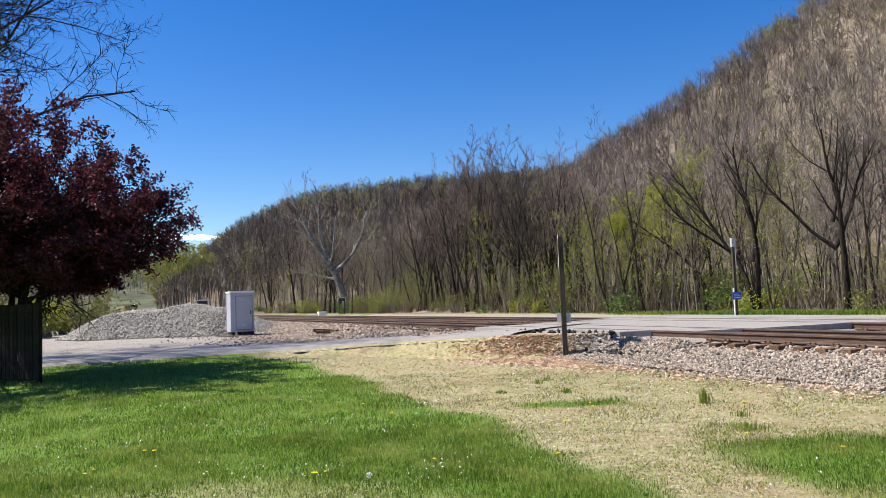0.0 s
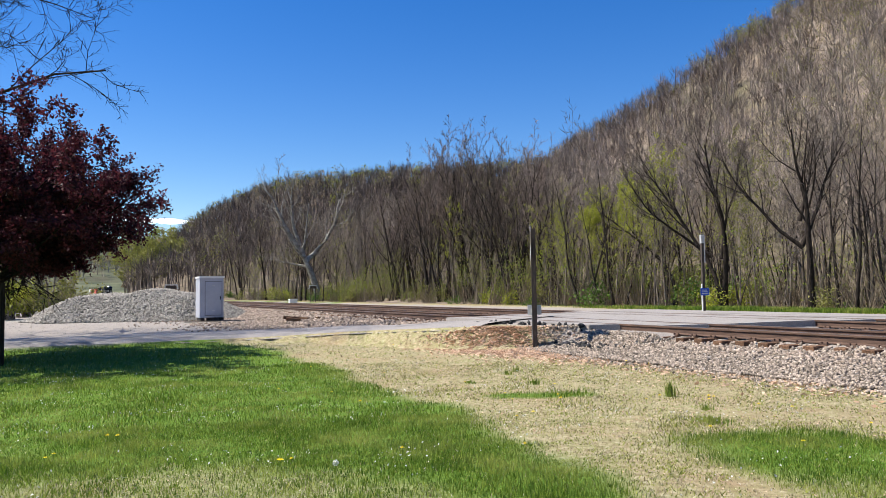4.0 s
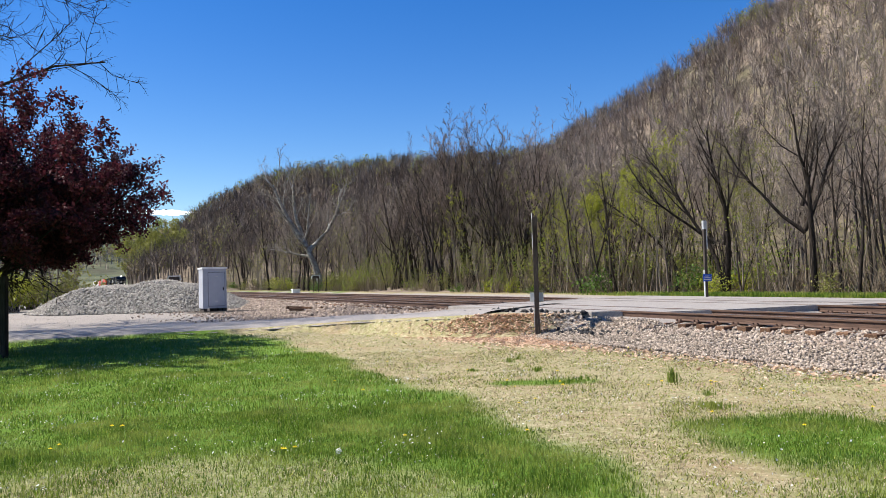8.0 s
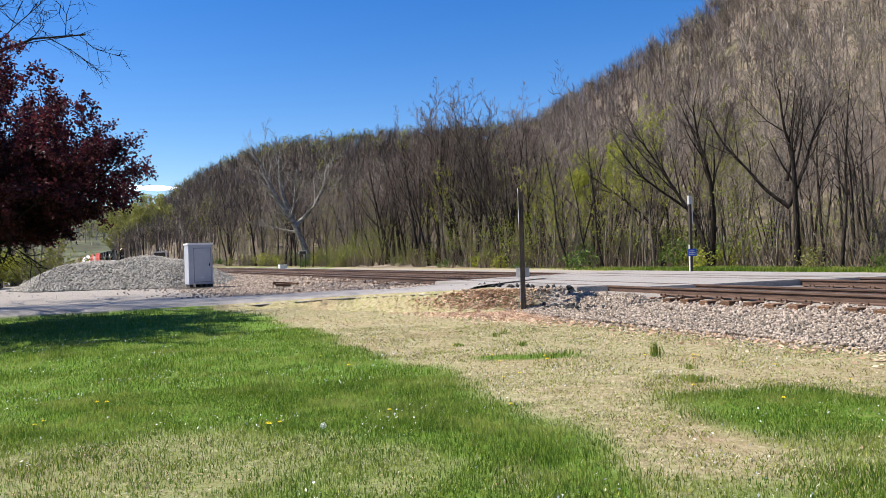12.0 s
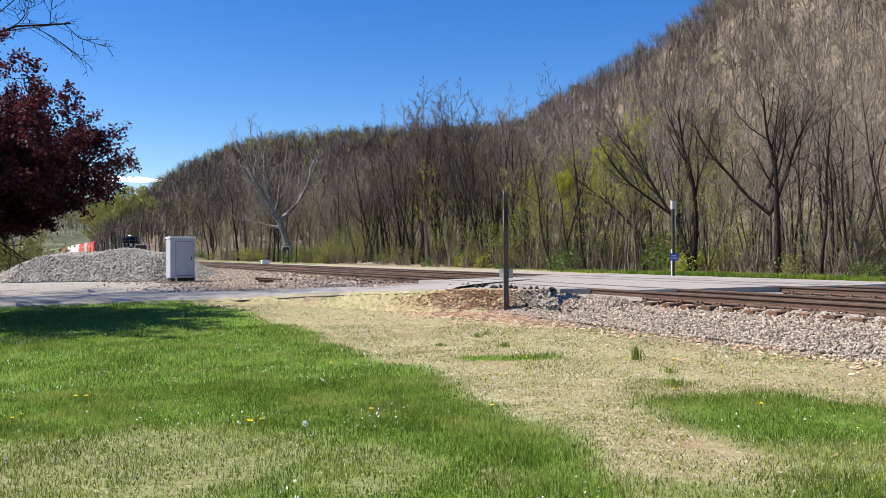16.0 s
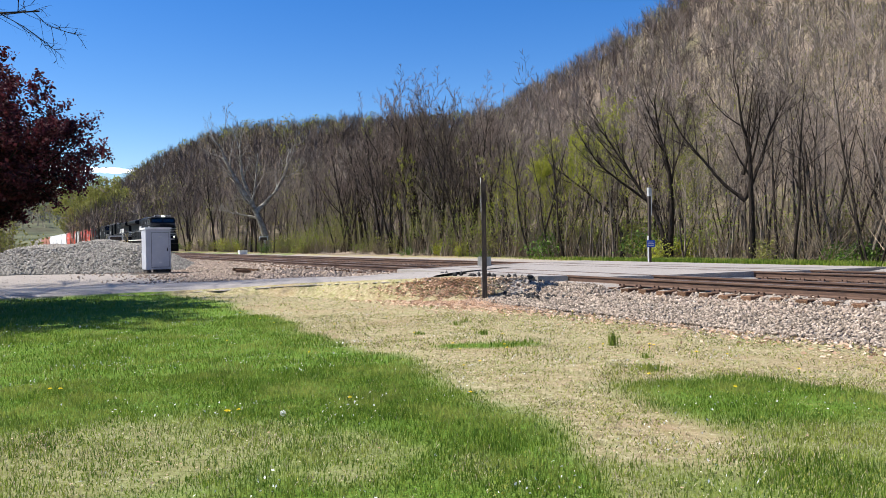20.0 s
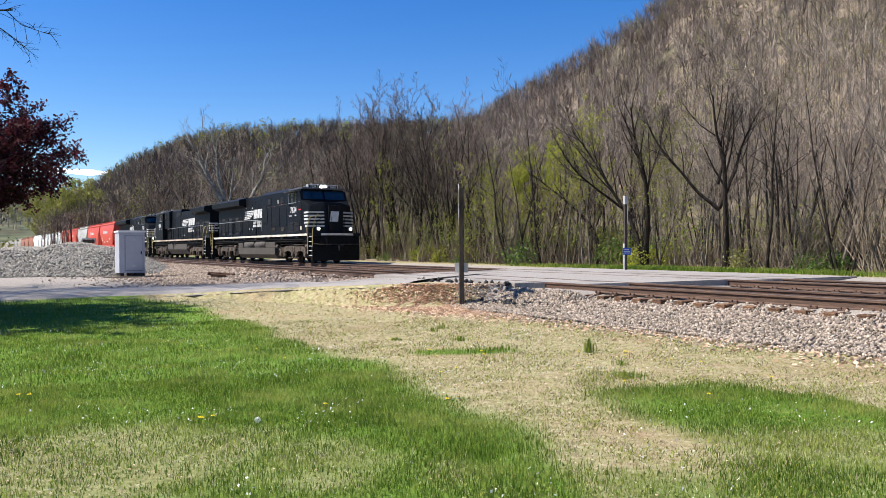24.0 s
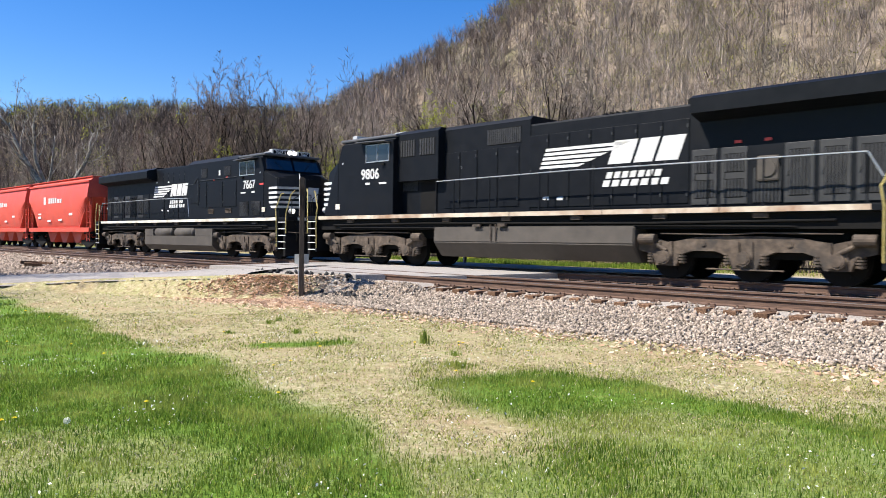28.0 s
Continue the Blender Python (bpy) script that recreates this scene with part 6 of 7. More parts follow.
def radiator_wings(loco, x0, x1, top):
    """Flared radiator housing over the rear of the hood."""
    for side in (-1, 1):
        bm = bmesh.new()
        prism(bm, [(side * 0.98, 3.86), (side * 1.10, 3.9), (side * 1.52, 4.02), (side * 1.54, 4.38), (side * 1.40, 4.46), (side * 0.98, 4.5)], "x", x0, x1)
        part("radiator_wing", bm, M_BLACK, loco)
    bm = bmesh.new()
    prism(bm, [(-1.35, 4.38), (1.35, 4.38), (0.9, top), (-0.9, top)], "x", x0 + 0.05, x1 - 0.1)
    part("radiator_roof", bm, M_BLACK, loco)


def evolution_locomotive(number):
    """Modern six-axle freight locomotive; x to its front, z from the rail head."""
    loco = thing("locomotive", Matrix.Identity(4), "", "locomotive")
    underframe(loco)
    wide_cab(loco, 9.55, 6.45, 4.60, number, 7.48)
    plow(loco, 1)
    front_gear(loco, 1)
    plow(loco, -1)
    end_rails(loco, -1, M_BLACK)
    for side in (-1, 1):
        stairs(loco, 9.72, 1, side)
        stairs(loco, -9.72, -1, side)
        handrail(loco, [(-9.7, 1.46, 2.3), (-9.4, 1.46, 2.83), (-2, 1.46, 2.86), (1.6, 1.46, 2.80), (1.75, 1.46, 1.9)], [(x, 1.46, 2.84) for x in (-9.4, -8.0, -6.4, -4.6, -2.8, -1.0, 0.6)], side, 1.77, M_CHROME)
    # long hood
    bm = bmesh.new()
    box(bm, -9.9, 1.05, -1.0, 1.0, 1.77, 4.52, 0.05)
    part("engine_hood", bm, M_BLACK, loco)
    bm = bmesh.new()
    prism(bm, [(-1.47, 1.77), (1.47, 1.77), (1.47, 4.42), (1.3, 4.6), (-1.3, 4.6), (-1.47, 4.42)], "x", 1.75, 6.44)
    prism(bm, [(-1.05, 1.77), (1.05, 1.77), (1.05, 4.3), (0.95, 4.62), (-0.95, 4.62), (-1.05, 4.3)], "x", 1.0, 1.8)
    part("equipment_hood", bm, M_BLACK, loco)
    radiator_wings(loco, -9.85, -3.0, 4.62)
    for side in (-1, 1):
        x = -2.75
        for w in (0.62, 0.62, 0.62, 0.62, 0.62, 0.6):
            panel(loco, x, x + w, 1.9, 4.25, 1.0, side)
            x += w
        for a, b, z0, z1 in ((1.9, 2.85, 2.55, 3.45), (2.9, 3.6, 2.3, 3.5), (3.65, 5.1, 2.3, 3.45), (5.15, 6.35, 2.3, 3.45)):
            panel(loco, a, b, z0, z1, 1.47, side)
        for a, b in ((3.75, 4.3), (5.35, 5.95)):
            louvre(loco, a, b, 2.0, 2.22, 1.475, side, False, 4, M_DUST)
        for a, b, z0, z1 in ((1.25, 1.72, 3.75, 4.2), (3.05, 3.62, 3.7, 4.15), (5.23, 5.83, 3.7, 4.15)):
            louvre(loco, a, b, z0, z1, 1.05 if b < 1.8 else 1.475, side, True, 8)
        louvre(loco, 6.7, 7.45, 1.86, 2.48, 1.505, side, False, 14)
        louvre(loco, 7.65, 8.42, 1.86, 2.48, 1.505, side, False, 14)
        for k in range(7):
            x = -9.7 + k * 0.85
            if k == 4:
                louvre(loco, x, x + 0.7, 2.0, 3.1, 1.005, side, True, 9, M_BLACK)
            else:
                panel(loco, x + 0.04, x + 0.74, 1.95, 3.2, 1.0, side, M_PANEL if k % 2 else M_BLACK, "radiator_door")
                louvre(loco, x + 0.12, x + 0.62, 2.1, 3.05, 1.022, side, True, 6)
        for a, c in ((4.2, 3.55), (5.4, 3.6)):
            flat_plate(loco, "warning_label", a, a + 0.16, c, c + 0.06, 1.475, side, M_REDTAG, "small red warning label")
        flat_plate(loco, "warning_label", 4.75, 4.88, 3.75, 3.98, 1.475, side, M_WHITE, "white service label")
        for a, c in ((-2.95, 3.76), (-1.55, 3.72), (1.2, 2.9), (-2.3, 2.25), (-1.6, 2.22)):
            flat_plate(loco, "small_label", a, a + 0.16, c, c + 0.08, 1.024, side, M_WHITE)
        flat_plate(loco, "warning_label", 8.35, 8.66, 3.16, 3.23, 1.505, side, M_REDTAG, "red and white builder's mark")
        loco_mark(loco, -1.35, 1.026, side, 1.0)
        bm = bmesh.new()
        chain(bm, [(1.4, side * 1.49, 3.42), (2.3, side * 1.49, 3.45), (2.7, side * 1.49, 3.75), (2.78, side * 1.49, 2.4)], 0.016)
        rod(bm, (2.8, side * 1.49, 3.58), (6.4, side * 1.49, 3.62), 0.014, 6)
        part("conduit", bm, M_GRILLE, loco)
        flat_plate(loco, "end_stripe", -9.9, -9.82, 2.5, 2.6, 1.005, side, M_WHITE)
    # fuel tank with air reservoirs
    bm = bmesh.new()
    prism(bm, [(-1.45, 0.95), (-1.45, 0.5), (-1.15, 0.22), (1.15, 0.22), (1.45, 0.5), (1.45, 0.95)], "x", -3.4, 4.1)
    part("fuel_tank", bm, M_TANK, loco, "dusty grey-brown fuel tank")
    for xa, xb, w in ((2.35, 4.1, 1.45), (-3.4, -2.35, 1.45), (-2.35, 2.35, 1.0)):
        bm = bmesh.new()
        box(bm, xa, xb, -w, w, 0.952, 1.3, 0.02)
        part("tank_box", bm, M_TANK, loco, "dusty box on the fuel tank")
    for side in (-1, 1):
        for a, b in ((-2.15, -0.15), (0.15, 2.2)):
            bm = bmesh.new()
            rod(bm, (a + 0.12, side * 1.25, 1.12), (b - 0.12, side * 1.25, 1.12), 0.26, 22)
            ball(bm, (a + 0.12, side * 1.25, 1.12), 0.26, 18, 10, (0.5, 1, 1))
            ball(bm, (b - 0.12, side * 1.25, 1.12), 0.26, 18, 10, (0.5, 1, 1))
            res = part("air_reservoir", bm, M_TANK, loco, "cylindrical air reservoir", True)
            bm = bmesh.new()
            for dx in (0.35, b - a - 0.35):
                rod(bm, (a + dx, side * 1.34, 0.80), (a + dx, side * 1.34, 0.92), 0.05, 8)
            part("drain_valve", bm, M_DUST, res)
    bm = bmesh.new()
    box(bm, -8.6, -7.6, -0.55, 0.55, 4.6, 4.66, 0.02)
    box(bm, -2.0, -1.2, -0.35, 0.35, 4.52, 4.66, 0.03)
    box(bm, -0.2, 0.8, -0.5, 0.5, 4.52, 4.72, 0.05)
    part("exhaust_stack", bm, M_GRIME, loco)
    for x in (-6.8, 6.8):
        loco_truck(loco, x)
    return loco, wheels_of(loco, (-8.8, -6.8, -4.8, 4.8, 6.8, 8.8))


def dash_locomotive(number):
    """Older six-axle freight locomotive with a wide cab, taller hood and a plain fuel tank."""
    loco = thing("locomotive", Matrix.Identity(4), "", "locomotive")
    underframe(loco, M_SILL_RUST)
    wide_cab(loco, 9.3, 5.3, 4.62, number, 6.54)
    plow(loco, 1)
    front_gear(loco, 1)
    plow(loco, -1)
    end_rails(loco, -1, M_BLACK)
    for side in (-1, 1):
        stairs(loco, 9.72, 1, side)
        stairs(loco, -9.72, -1, side)
        handrail(loco, [(-9.7, 1.46, 2.3), (-9.4, 1.46, 2.83), (-2, 1.46, 2.86), (3.2, 1.46, 2.80)], [(x, 1.46, 2.84) for x in (-9.4, -8.4, -7.3, -6.0, -4.5, -2.8, -1.0, 0.9, 2.4, 3.2)], side, 1.77, M_CHROME)
    bm = bmesh.new()
    box(bm, -9.9, -0.2, -1.0, 1.0, 1.77, 4.36, 0.06)
    part("engine_hood", bm, M_BLACK, loco)
    bm = bmesh.new()
    prism(bm, [(-1.02, 1.77), (1.02, 1.77), (1.02, 4.5), (0.9, 4.62), (-0.9, 4.62), (-1.02, 4.5)], "x", -0.3, 3.6)
    prism(bm, [(-1.3, 2.9), (1.3, 2.9), (1.3, 4.5), (1.15, 4.62), (-1.15, 4.62), (-1.3, 4.5)], "x", 3.3, 5.3)
    box(bm, 3.6, 5.3, -1.05, 1.05, 1.77, 2.9)
    part("equipment_hood", bm, M_BLACK, loco)
    radiator_wings(loco, -10.1, -5.55, 4.56)
    for side in (-1, 1):
        x = -5.3
        for w in (0.72,) * 7:
            panel(loco, x, x + w, 1.9, 4.0, 1.0, side)
            x += w
        for a, b in ((0.1, 0.9), (0.95, 1.75), (1.8, 2.5), (2.55, 3.25)):
            panel(loco, a, b, 1.95, 3.75, 1.02, side, M_BLACK)
        louvre(loco, 0.05, 1.4, 3.85, 4.35, 1.022, side, True, 16)
        for a, b in ((3.45, 4.2), (4.4, 5.15)):
            louvre(loco, a, b, 3.72, 4.3, 1.305, side, True, 6)
        louvre(loco, 4.5, 5.25, 2.55, 3.15, 1.06, side, True, 12)
        bm = bmesh.new()
        box(bm, 3.62, 4.35, *sorted((side * 1.05, side * 1.062)), 1.8, 2.88)
        part("doorway", bm, M_GRIME, loco)
        for k in range(6):
            x = -9.75 + k * 0.74
            if k == 3:
                louvre(loco, x, x + 0.66, 1.85, 2.7, 1.01, side, True, 8)
                bm = bmesh.new()
                box(bm, x + 0.05, x + 0.55, *sorted((side * 1.0, side * 1.07)), 2.35, 2.95, 0.05)
                rod(bm, (x + 0.3, side * 1.05, 2.65), (x + 0.3, side * 1.10, 2.65), 0.2, 12)
                part("fan_housing", bm, M_TANK, loco, "dusty fan housing")
            else:
                panel(loco, x + 0.03, x + 0.69, 1.85, 3.2, 1.0, side, M_PANEL, "radiator_door")
                if k > 3:
                    louvre(loco, x + 0.12, x + 0.6, 2.0, 2.45, 1.022, side, True, 6)
                    louvre(loco, x + 0.12, x + 0.6, 2.6, 3.05, 1.022, side, True, 6)
                else:
                    louvre(loco, x + 0.14, x + 0.58, 2.0, 3.05, 1.022, side, True, 6)
        for a, c in ((2.0, 3.4), (2.9, 3.42), (-6.6, 3.28), (-7.3, 3.28)):
            flat_plate(loco, "warning_label", a, a + 0.16, c, c + 0.07, 1.024, side, M_REDTAG, "small red warning label")
        for a, c in ((2.3, 3.2), (-1.0, 2.1), (-1.5, 2.08), (1.2, 2.2)):
            flat_plate(loco, "small_label", a, a + 0.2, c, c + 0.1, 1.024, side, M_WHITE)
        loco_mark(loco, -2.85, 1.026, side, 1.12)
        for k in range(4):
            flat_plate(loco, "end_stripe", -9.9, -9.5, 2.35 + k * 0.2, 2.46 + k * 0.2, 1.006, side, M_WHITE)
    for k in range(4):
        for side in (-1, 1):
            bm = bmesh.new()
            box(bm, -9.915, -9.9, *sorted((side * 0.35, side * 1.0)), 2.35 + k * 0.2, 2.46 + k * 0.2)
            part("end_stripe", bm, M_WHITE, loco, "white band on the hood end")
    letters("number", number, 0.24, M_WHITE, loco, pose(-9.92, -0.62, 3.72, 90, 0, -90))
    bm = bmesh.new()
    prism(bm, [(-1.45, 1.33), (-1.48, 0.85), (-1.1, 0.38), (1.1, 0.38), (1.48, 0.85), (1.45, 1.33)], "x", -4.05, 3.3)
    bmesh.ops.bevel(bm, geom=[e for e in bm.edges], offset=0.03, segments=2, affect="EDGES")
    part("fuel_tank", bm, M_TANK, loco, "plain dusty grey-brown fuel tank")
    bm = bmesh.new()
    for y in (-1.5, 1.5):
        rod(bm, (0.6, y, 0.9), (0.6, y, 1.4), 0.02, 6)
        rod(bm, (0.8, y, 0.9), (0.8, y, 1.4), 0.02, 6)
        box(bm, 0.2, 0.5, y - 0.05, y + 0.05, 1.33, 1.42)
        box(bm, 1.2, 1.5, y - 0.05, y + 0.05, 1.33, 1.40)
    part("fuel_filler", bm, M_DUST, loco)
    bm = bmesh.new()
    box(bm, -5.5, -4.9, -0.4, 0.4, 4.36, 4.62, 0.05)
    box(bm, -3.3, -2.3, -0.5, 0.5, 4.36, 4.44, 0.03)
    for k in range(5):
        rod(bm, (-3.2 + k * 0.2, -0.35, 4.44), (-3.2 + k * 0.2, 0.35, 4.50), 0.05, 8)
    part("exhaust_stack", bm, M_GRIME, loco)
    for x in (-6.8, 6.8):
        loco_truck(loco, x)
    return loco, wheels_of(loco, (-8.8, -6.8, -4.8, 4.8, 6.8, 8.8))


def freight_truck(car, x):
    bm = bmesh.new()
    for side in (-1, 1):
        prism(bm, [(x - 1.15, 0.62), (x - 0.6, 0.62), (x - 0.35, 0.82), (x + 0.35, 0.82), (x + 0.6, 0.62), (x + 1.15, 0.62), (x + 1.15, 0.40), (x + 0.7, 0.34), (x + 0.4, 0.2), (x - 0.4, 0.2), (x - 0.7, 0.34), (x - 1.15, 0.40)], "y", *sorted((side * 0.98, side * 1.1)))
    box(bm, x - 0.25, x + 0.25, -1.0, 1.0, 0.45, 0.75)
    t = part("truck", bm, M_GRIME, car)
    return t


def covered_hopper(length, material, label, fancy=True, lettering=False):
    """Covered hopper: rounded body with sloped ends, roof walk, side sill, end ladders, discharge gates."""
    car = thing("hopper_car", Matrix.Identity(4), label, "hopper car", "train of hopper cars")
    h = length / 2 - 0.45
    n = 14
    prof = []
    for k in range(n + 1):
        z = 1.35 + (4.35 - 1.35) * k / n
        prof.append((1.38 + 0.22 * math.sin(math.pi * min(1.0, (z - 1.35) / 3.0)) ** 0.7, z))
    outline = [(-a, b) for a, b in prof][::-1] + [(a, b) for a, b in prof] + [(1.15, 4.58), (-1.15, 4.58)]
    outline = [(-1.38, 1.35)] + [(a, b) for a, b in prof] + [(1.12, 4.58), (-1.12, 4.58)] + [(-a, b) for a, b in prof[::-1][:-1]]
    bm = bmesh.new()
    # body in slices: the side sheets are cut back low at both ends
    cut = 1.7
    stations = [(-h, 3.3), (-h + 0.05, 3.3), (-h + cut, 1.35), (h - cut, 1.35), (h - 0.05, 3.3), (h, 3.3)]
    rings = []
    for xs, zmin in stations:
        rings.append([bm.verts.new((xs, y, max(z, zmin) if z < 4.2 else z)) for y, z in outline])
    for a, b in zip(rings, rings[1:]):
        for i in range(len(outline)):
            bm.faces.new((a[i - 1], a[i], b[i], b[i - 1]))
    bm.faces.new(rings[0])
    bm.faces.new(rings[-1][::-1])
    bmesh.ops.remove_doubles(bm, verts=bm.verts, dist=0.001)
    bmesh.ops.recalc_face_normals(bm, faces=bm.faces)
    part("body", bm, material, car)
    bm = bmesh.new()
    box(bm, -h - 0.1, h + 0.1, -1.3, 1.3, 4.575, 4.62)
    for y in (-1.47, 1.47):
        box(bm, -h - 0.1, h + 0.1, y - 0.05, y + 0.05, 4.24, 4.34)
    part("roof", bm, material, car)
    bm = bmesh.new()
    for y in (-1, 1):
        box(bm, -h - 0.1, h + 0.1, *sorted((y * 1.36, y * 1.52)), 1.12, 1.40, 0.02)
    part("side_sill", bm, material, car)
    bm = bmesh.new()
    box(bm, -h - 0.2, h + 0.2, -0.35, 0.35, 0.85, 1.2)
    for e in (-1, 1):
        box(bm, *sorted((e * (h + 0.1), e * (length / 2))), -0.14, 0.14, 0.75, 1.02)
        box(bm, *sorted((e * (h - 1.2), e * (h + 0.15))), -1.35, 1.35, 1.0, 1.16)
    part("centre_sill", bm, M_GRIME, car)
    if fancy:
        bm = bmesh.new()
        for k in (-1, 0, 1):
            xk = k * h * 0.42
            prism(bm, [(xk - h * 0.2, 1.3), (xk + h * 0.2, 1.3), (xk + 0.35, 0.42), (xk - 0.35, 0.42)], "y", -1.0, 1.0)
        part("discharge_hopper", bm, material, car)
        for e in (-1, 1):
            for y in (-1.42, 1.42):
                bm = bmesh.new()
                for dx in (0.0, 0.42):
                    rod(bm, (e * (h - 0.02 - dx), y, 0.55), (e * (h - 0.02 - dx), y, 4.3), 0.025, 6)
                for k in range(11):
                    rod(bm, (e * (h - 0.02), y, 0.7 + k * 0.34), (e * (h - 0.44), y, 0.7 + k * 0.34), 0.016, 5)
                part("ladder", bm, material, car)
            bm = bmesh.new()
            for y in (-1.3, -0.5, 0.5, 1.3):
                rod(bm, (e * (h - 0.05), y, 1.1), (e * (h - 0.05), y, 3.4), 0.05, 6)
            prism(bm, [(e * (h - 0.1), 3.3), (e * (h - 1.75), 1.3), (e * (h - 1.85), 1.3), (e * (h - 0.2), 3.4)], "y", -1.45, 1.45)
            part("end_frame", bm, material, car)
    if lettering:
        for side in (-1, 1):
            for a, b, z0, z1 in ((-2.35, -1.75, 3.0, 3.5), (-1.35, 0.35, 3.05, 3.4), (0.45, 1.35, 3.05, 3.32)):
                n = max(1, int((b - a) / 0.36))
                for k in range(n):
                    bm = bmesh.new()
                    box(bm, a + (b - a) * k / n, a + (b - a) * (k + 0.75) / n, *sorted((side * 1.59, side * 1.612)), z0, z1)
                    part("lettering_bar", bm, M_WHITE, car)
            for a, z in ((-3.6, 2.6), (-3.6, 2.3), (-3.6, 2.05), (-1.6, 1.8), (0.6, 1.85), (2.6, 2.2)):
                flat_plate(car, "lettering_bar", a, a + 0.6, z, z + 0.14, 1.575, side, M_HOPPER_WHITE)
    for e in (-1, 1):
        freight_truck(car, e * (h - 1.2))
    r = 0.457
    ws = [wheelset("wheelset", car, e * (h - 1.2) + d, r, r) for e in (-1, 1) for d in (-0.88, 0.88)]
    return car, ws


LEAD, LEAD_WHEELS = evolution_locomotive("7634")
tagged(LEAD, "black lead freight locomotive with white nose bands and lit headlights", "locomotive", "locomotives")
SECOND, SECOND_WHEELS = dash_locomotive("9806")
tagged(SECOND, "black second locomotive coupled back to front, dusty fuel tank", "locomotive", "locomotives")
THIRD, THIRD_WHEELS = evolution_locomotive("7667")
tagged(THIRD, "black third locomotive facing forward ahead of red hoppers", "locomotive", "locomotives")
TRAIN = [(LEAD, -11.15, 0), (SECOND, -33.45, 180), (THIRD, -55.75, 0)]
SPINNING = [(LEAD_WHEELS, 0.533, 1), (SECOND_WHEELS, 0.533, -1), (THIRD_WHEELS, 0.533, 1)]
pos = -66.9
red_label = "bright red covered hopper car with white lettering"
red, red_wheels = covered_hopper(12.5, M_HOPPER_RED, red_label, True, True)
TRAIN.append((red, pos - 6.25, 0))
SPINNING.append((red_wheels, 0.457, 1))
grey, _w = covered_hopper(12.5, M_HOPPER_GREY, "pale grey covered hopper car with rust stains", True, True)
white, _w = covered_hopper(17.8, M_HOPPER_WHITE, "long white covered hopper car")
rusty, _w = covered_hopper(17.8, M_HOPPER_RUST, "rust-brown covered hopper car")
tan, _w = covered_hopper(17.8, M_HOPPER_TAN, "weathered tan-grey covered hopper car", False)
pos -= 12.5
used = set()
for model, length in [(red, 12.5), (grey, 12.5), (red, 12.5), (red, 12.5)] + [(white, 17.8)] * 4 + [(rusty, 17.8)] * 3 + [(tan, 17.8)] * 24:
    if model is red or model in used:
        car = copy_thing(model, Matrix.Identity(4))
    else:
        car = model
        used.add(model)
    TRAIN.append((car, pos - length / 2, 0))
    pos -= length

# where the train's front stands, along the line, by time
FRONT = [(0.0, -373.0), (4.0, -321.0), (8.0, -269.5), (12.5, -205.5), (17.0, -140.0), (20.0, -96.3), (22.0, -67.5), (24.0, -39.0), (25.0, -25.2), (26.0, -10.8), (27.0, 4.2), (28.0, 19.5)]

# ---- things on the ground ----
# equipment cabinet on blocks
cab = thing("equipment_cabinet", pose(-11.2, 41.0, 0.07, 0, 0, 27), "pale grey steel equipment cabinet with a closed door on short blocks", "cabinet")
bm = bmesh.new()
box(bm, -0.63, 0.63, -0.55, 0.55, 0.16, 2.28, 0.015)
part("body", bm, M_CABINET, cab)
bm = bmesh.new()
prism(bm, [(-0.60, 2.38), (0.60, 2.36), (0.60, 2.28), (-0.60, 2.28)], "x", -0.67, 0.67)
part("roof", bm, M_CABINET_ROOF, cab, "white overhanging roof")
bm = bmesh.new()
box(bm, -0.33, 0.52, -0.575, -0.55, 0.30, 2.08, 0.008)
cab_door = part("door", bm, M_CABINET, cab)
bm = bmesh.new()
for x0, x1, z0, z1 in ((-0.36, -0.335, 0.27, 2.11), (0.525, 0.55, 0.27, 2.11), (-0.36, 0.55, 2.085, 2.115), (-0.36, 0.55, 0.265, 0.295)):
    box(bm, x0, x1, -0.562, -0.55, z0, z1)
part("door_frame", bm, surface("door_seal", [(0.3, (0.14, 0.14, 0.15)), (0.7, (0.2, 0.2, 0.21))], 5, 0.8), cab)
bm = bmesh.new()
box(bm, 0.42, 0.47, -0.60, -0.575, 1.12, 1.30, 0.008)
rod(bm, (0.445, -0.60, 1.24), (0.445, -0.63, 1.24), 0.02, 10)
part("handle", bm, M_GRIME, cab_door, "dark door handle")
for z in (0.5, 1.85):
    bm = bmesh.new()
    box(bm, 0.0, 0.16, -0.583, -0.575, z, z + 0.06)
    part("vent_slot", bm, M_ALU, cab_door)
for x in (-0.48, 0.02, 0.3, 0.55):
    bm = bmesh.new()
    box(bm, x - 0.09, x + 0.09, -0.5, 0.5, -0.02, 0.16, 0.01)
    part("foot", bm, M_POST, cab, "dark support block")

# soil patch beside the cabinet, painting its shadow on the ground too
prng = random.Random(12)
bm = bmesh.new()
rim = [bm.verts.new((math.cos(k * 0.209) * 1.9 * prng.uniform(0.82, 1.1), math.sin(k * 0.209) * 1.0 * prng.uniform(0.82, 1.1), 0.0)) for k in range(30)]
mid = bm.verts.new((0, 0, 0.05))
for k in range(30):
    bm.faces.new((rim[k - 1], rim[k], mid))
pad = tagged(new("soil_pad", finish(bm, "soil_pad", M_SOIL_SHADOW)), "dark soil and painted cast shadow round the equipment cabinet", "ground", kind="structure")
pad.matrix_world = pose(-10.75, 40.7, 0.035, 0, 0, 8)

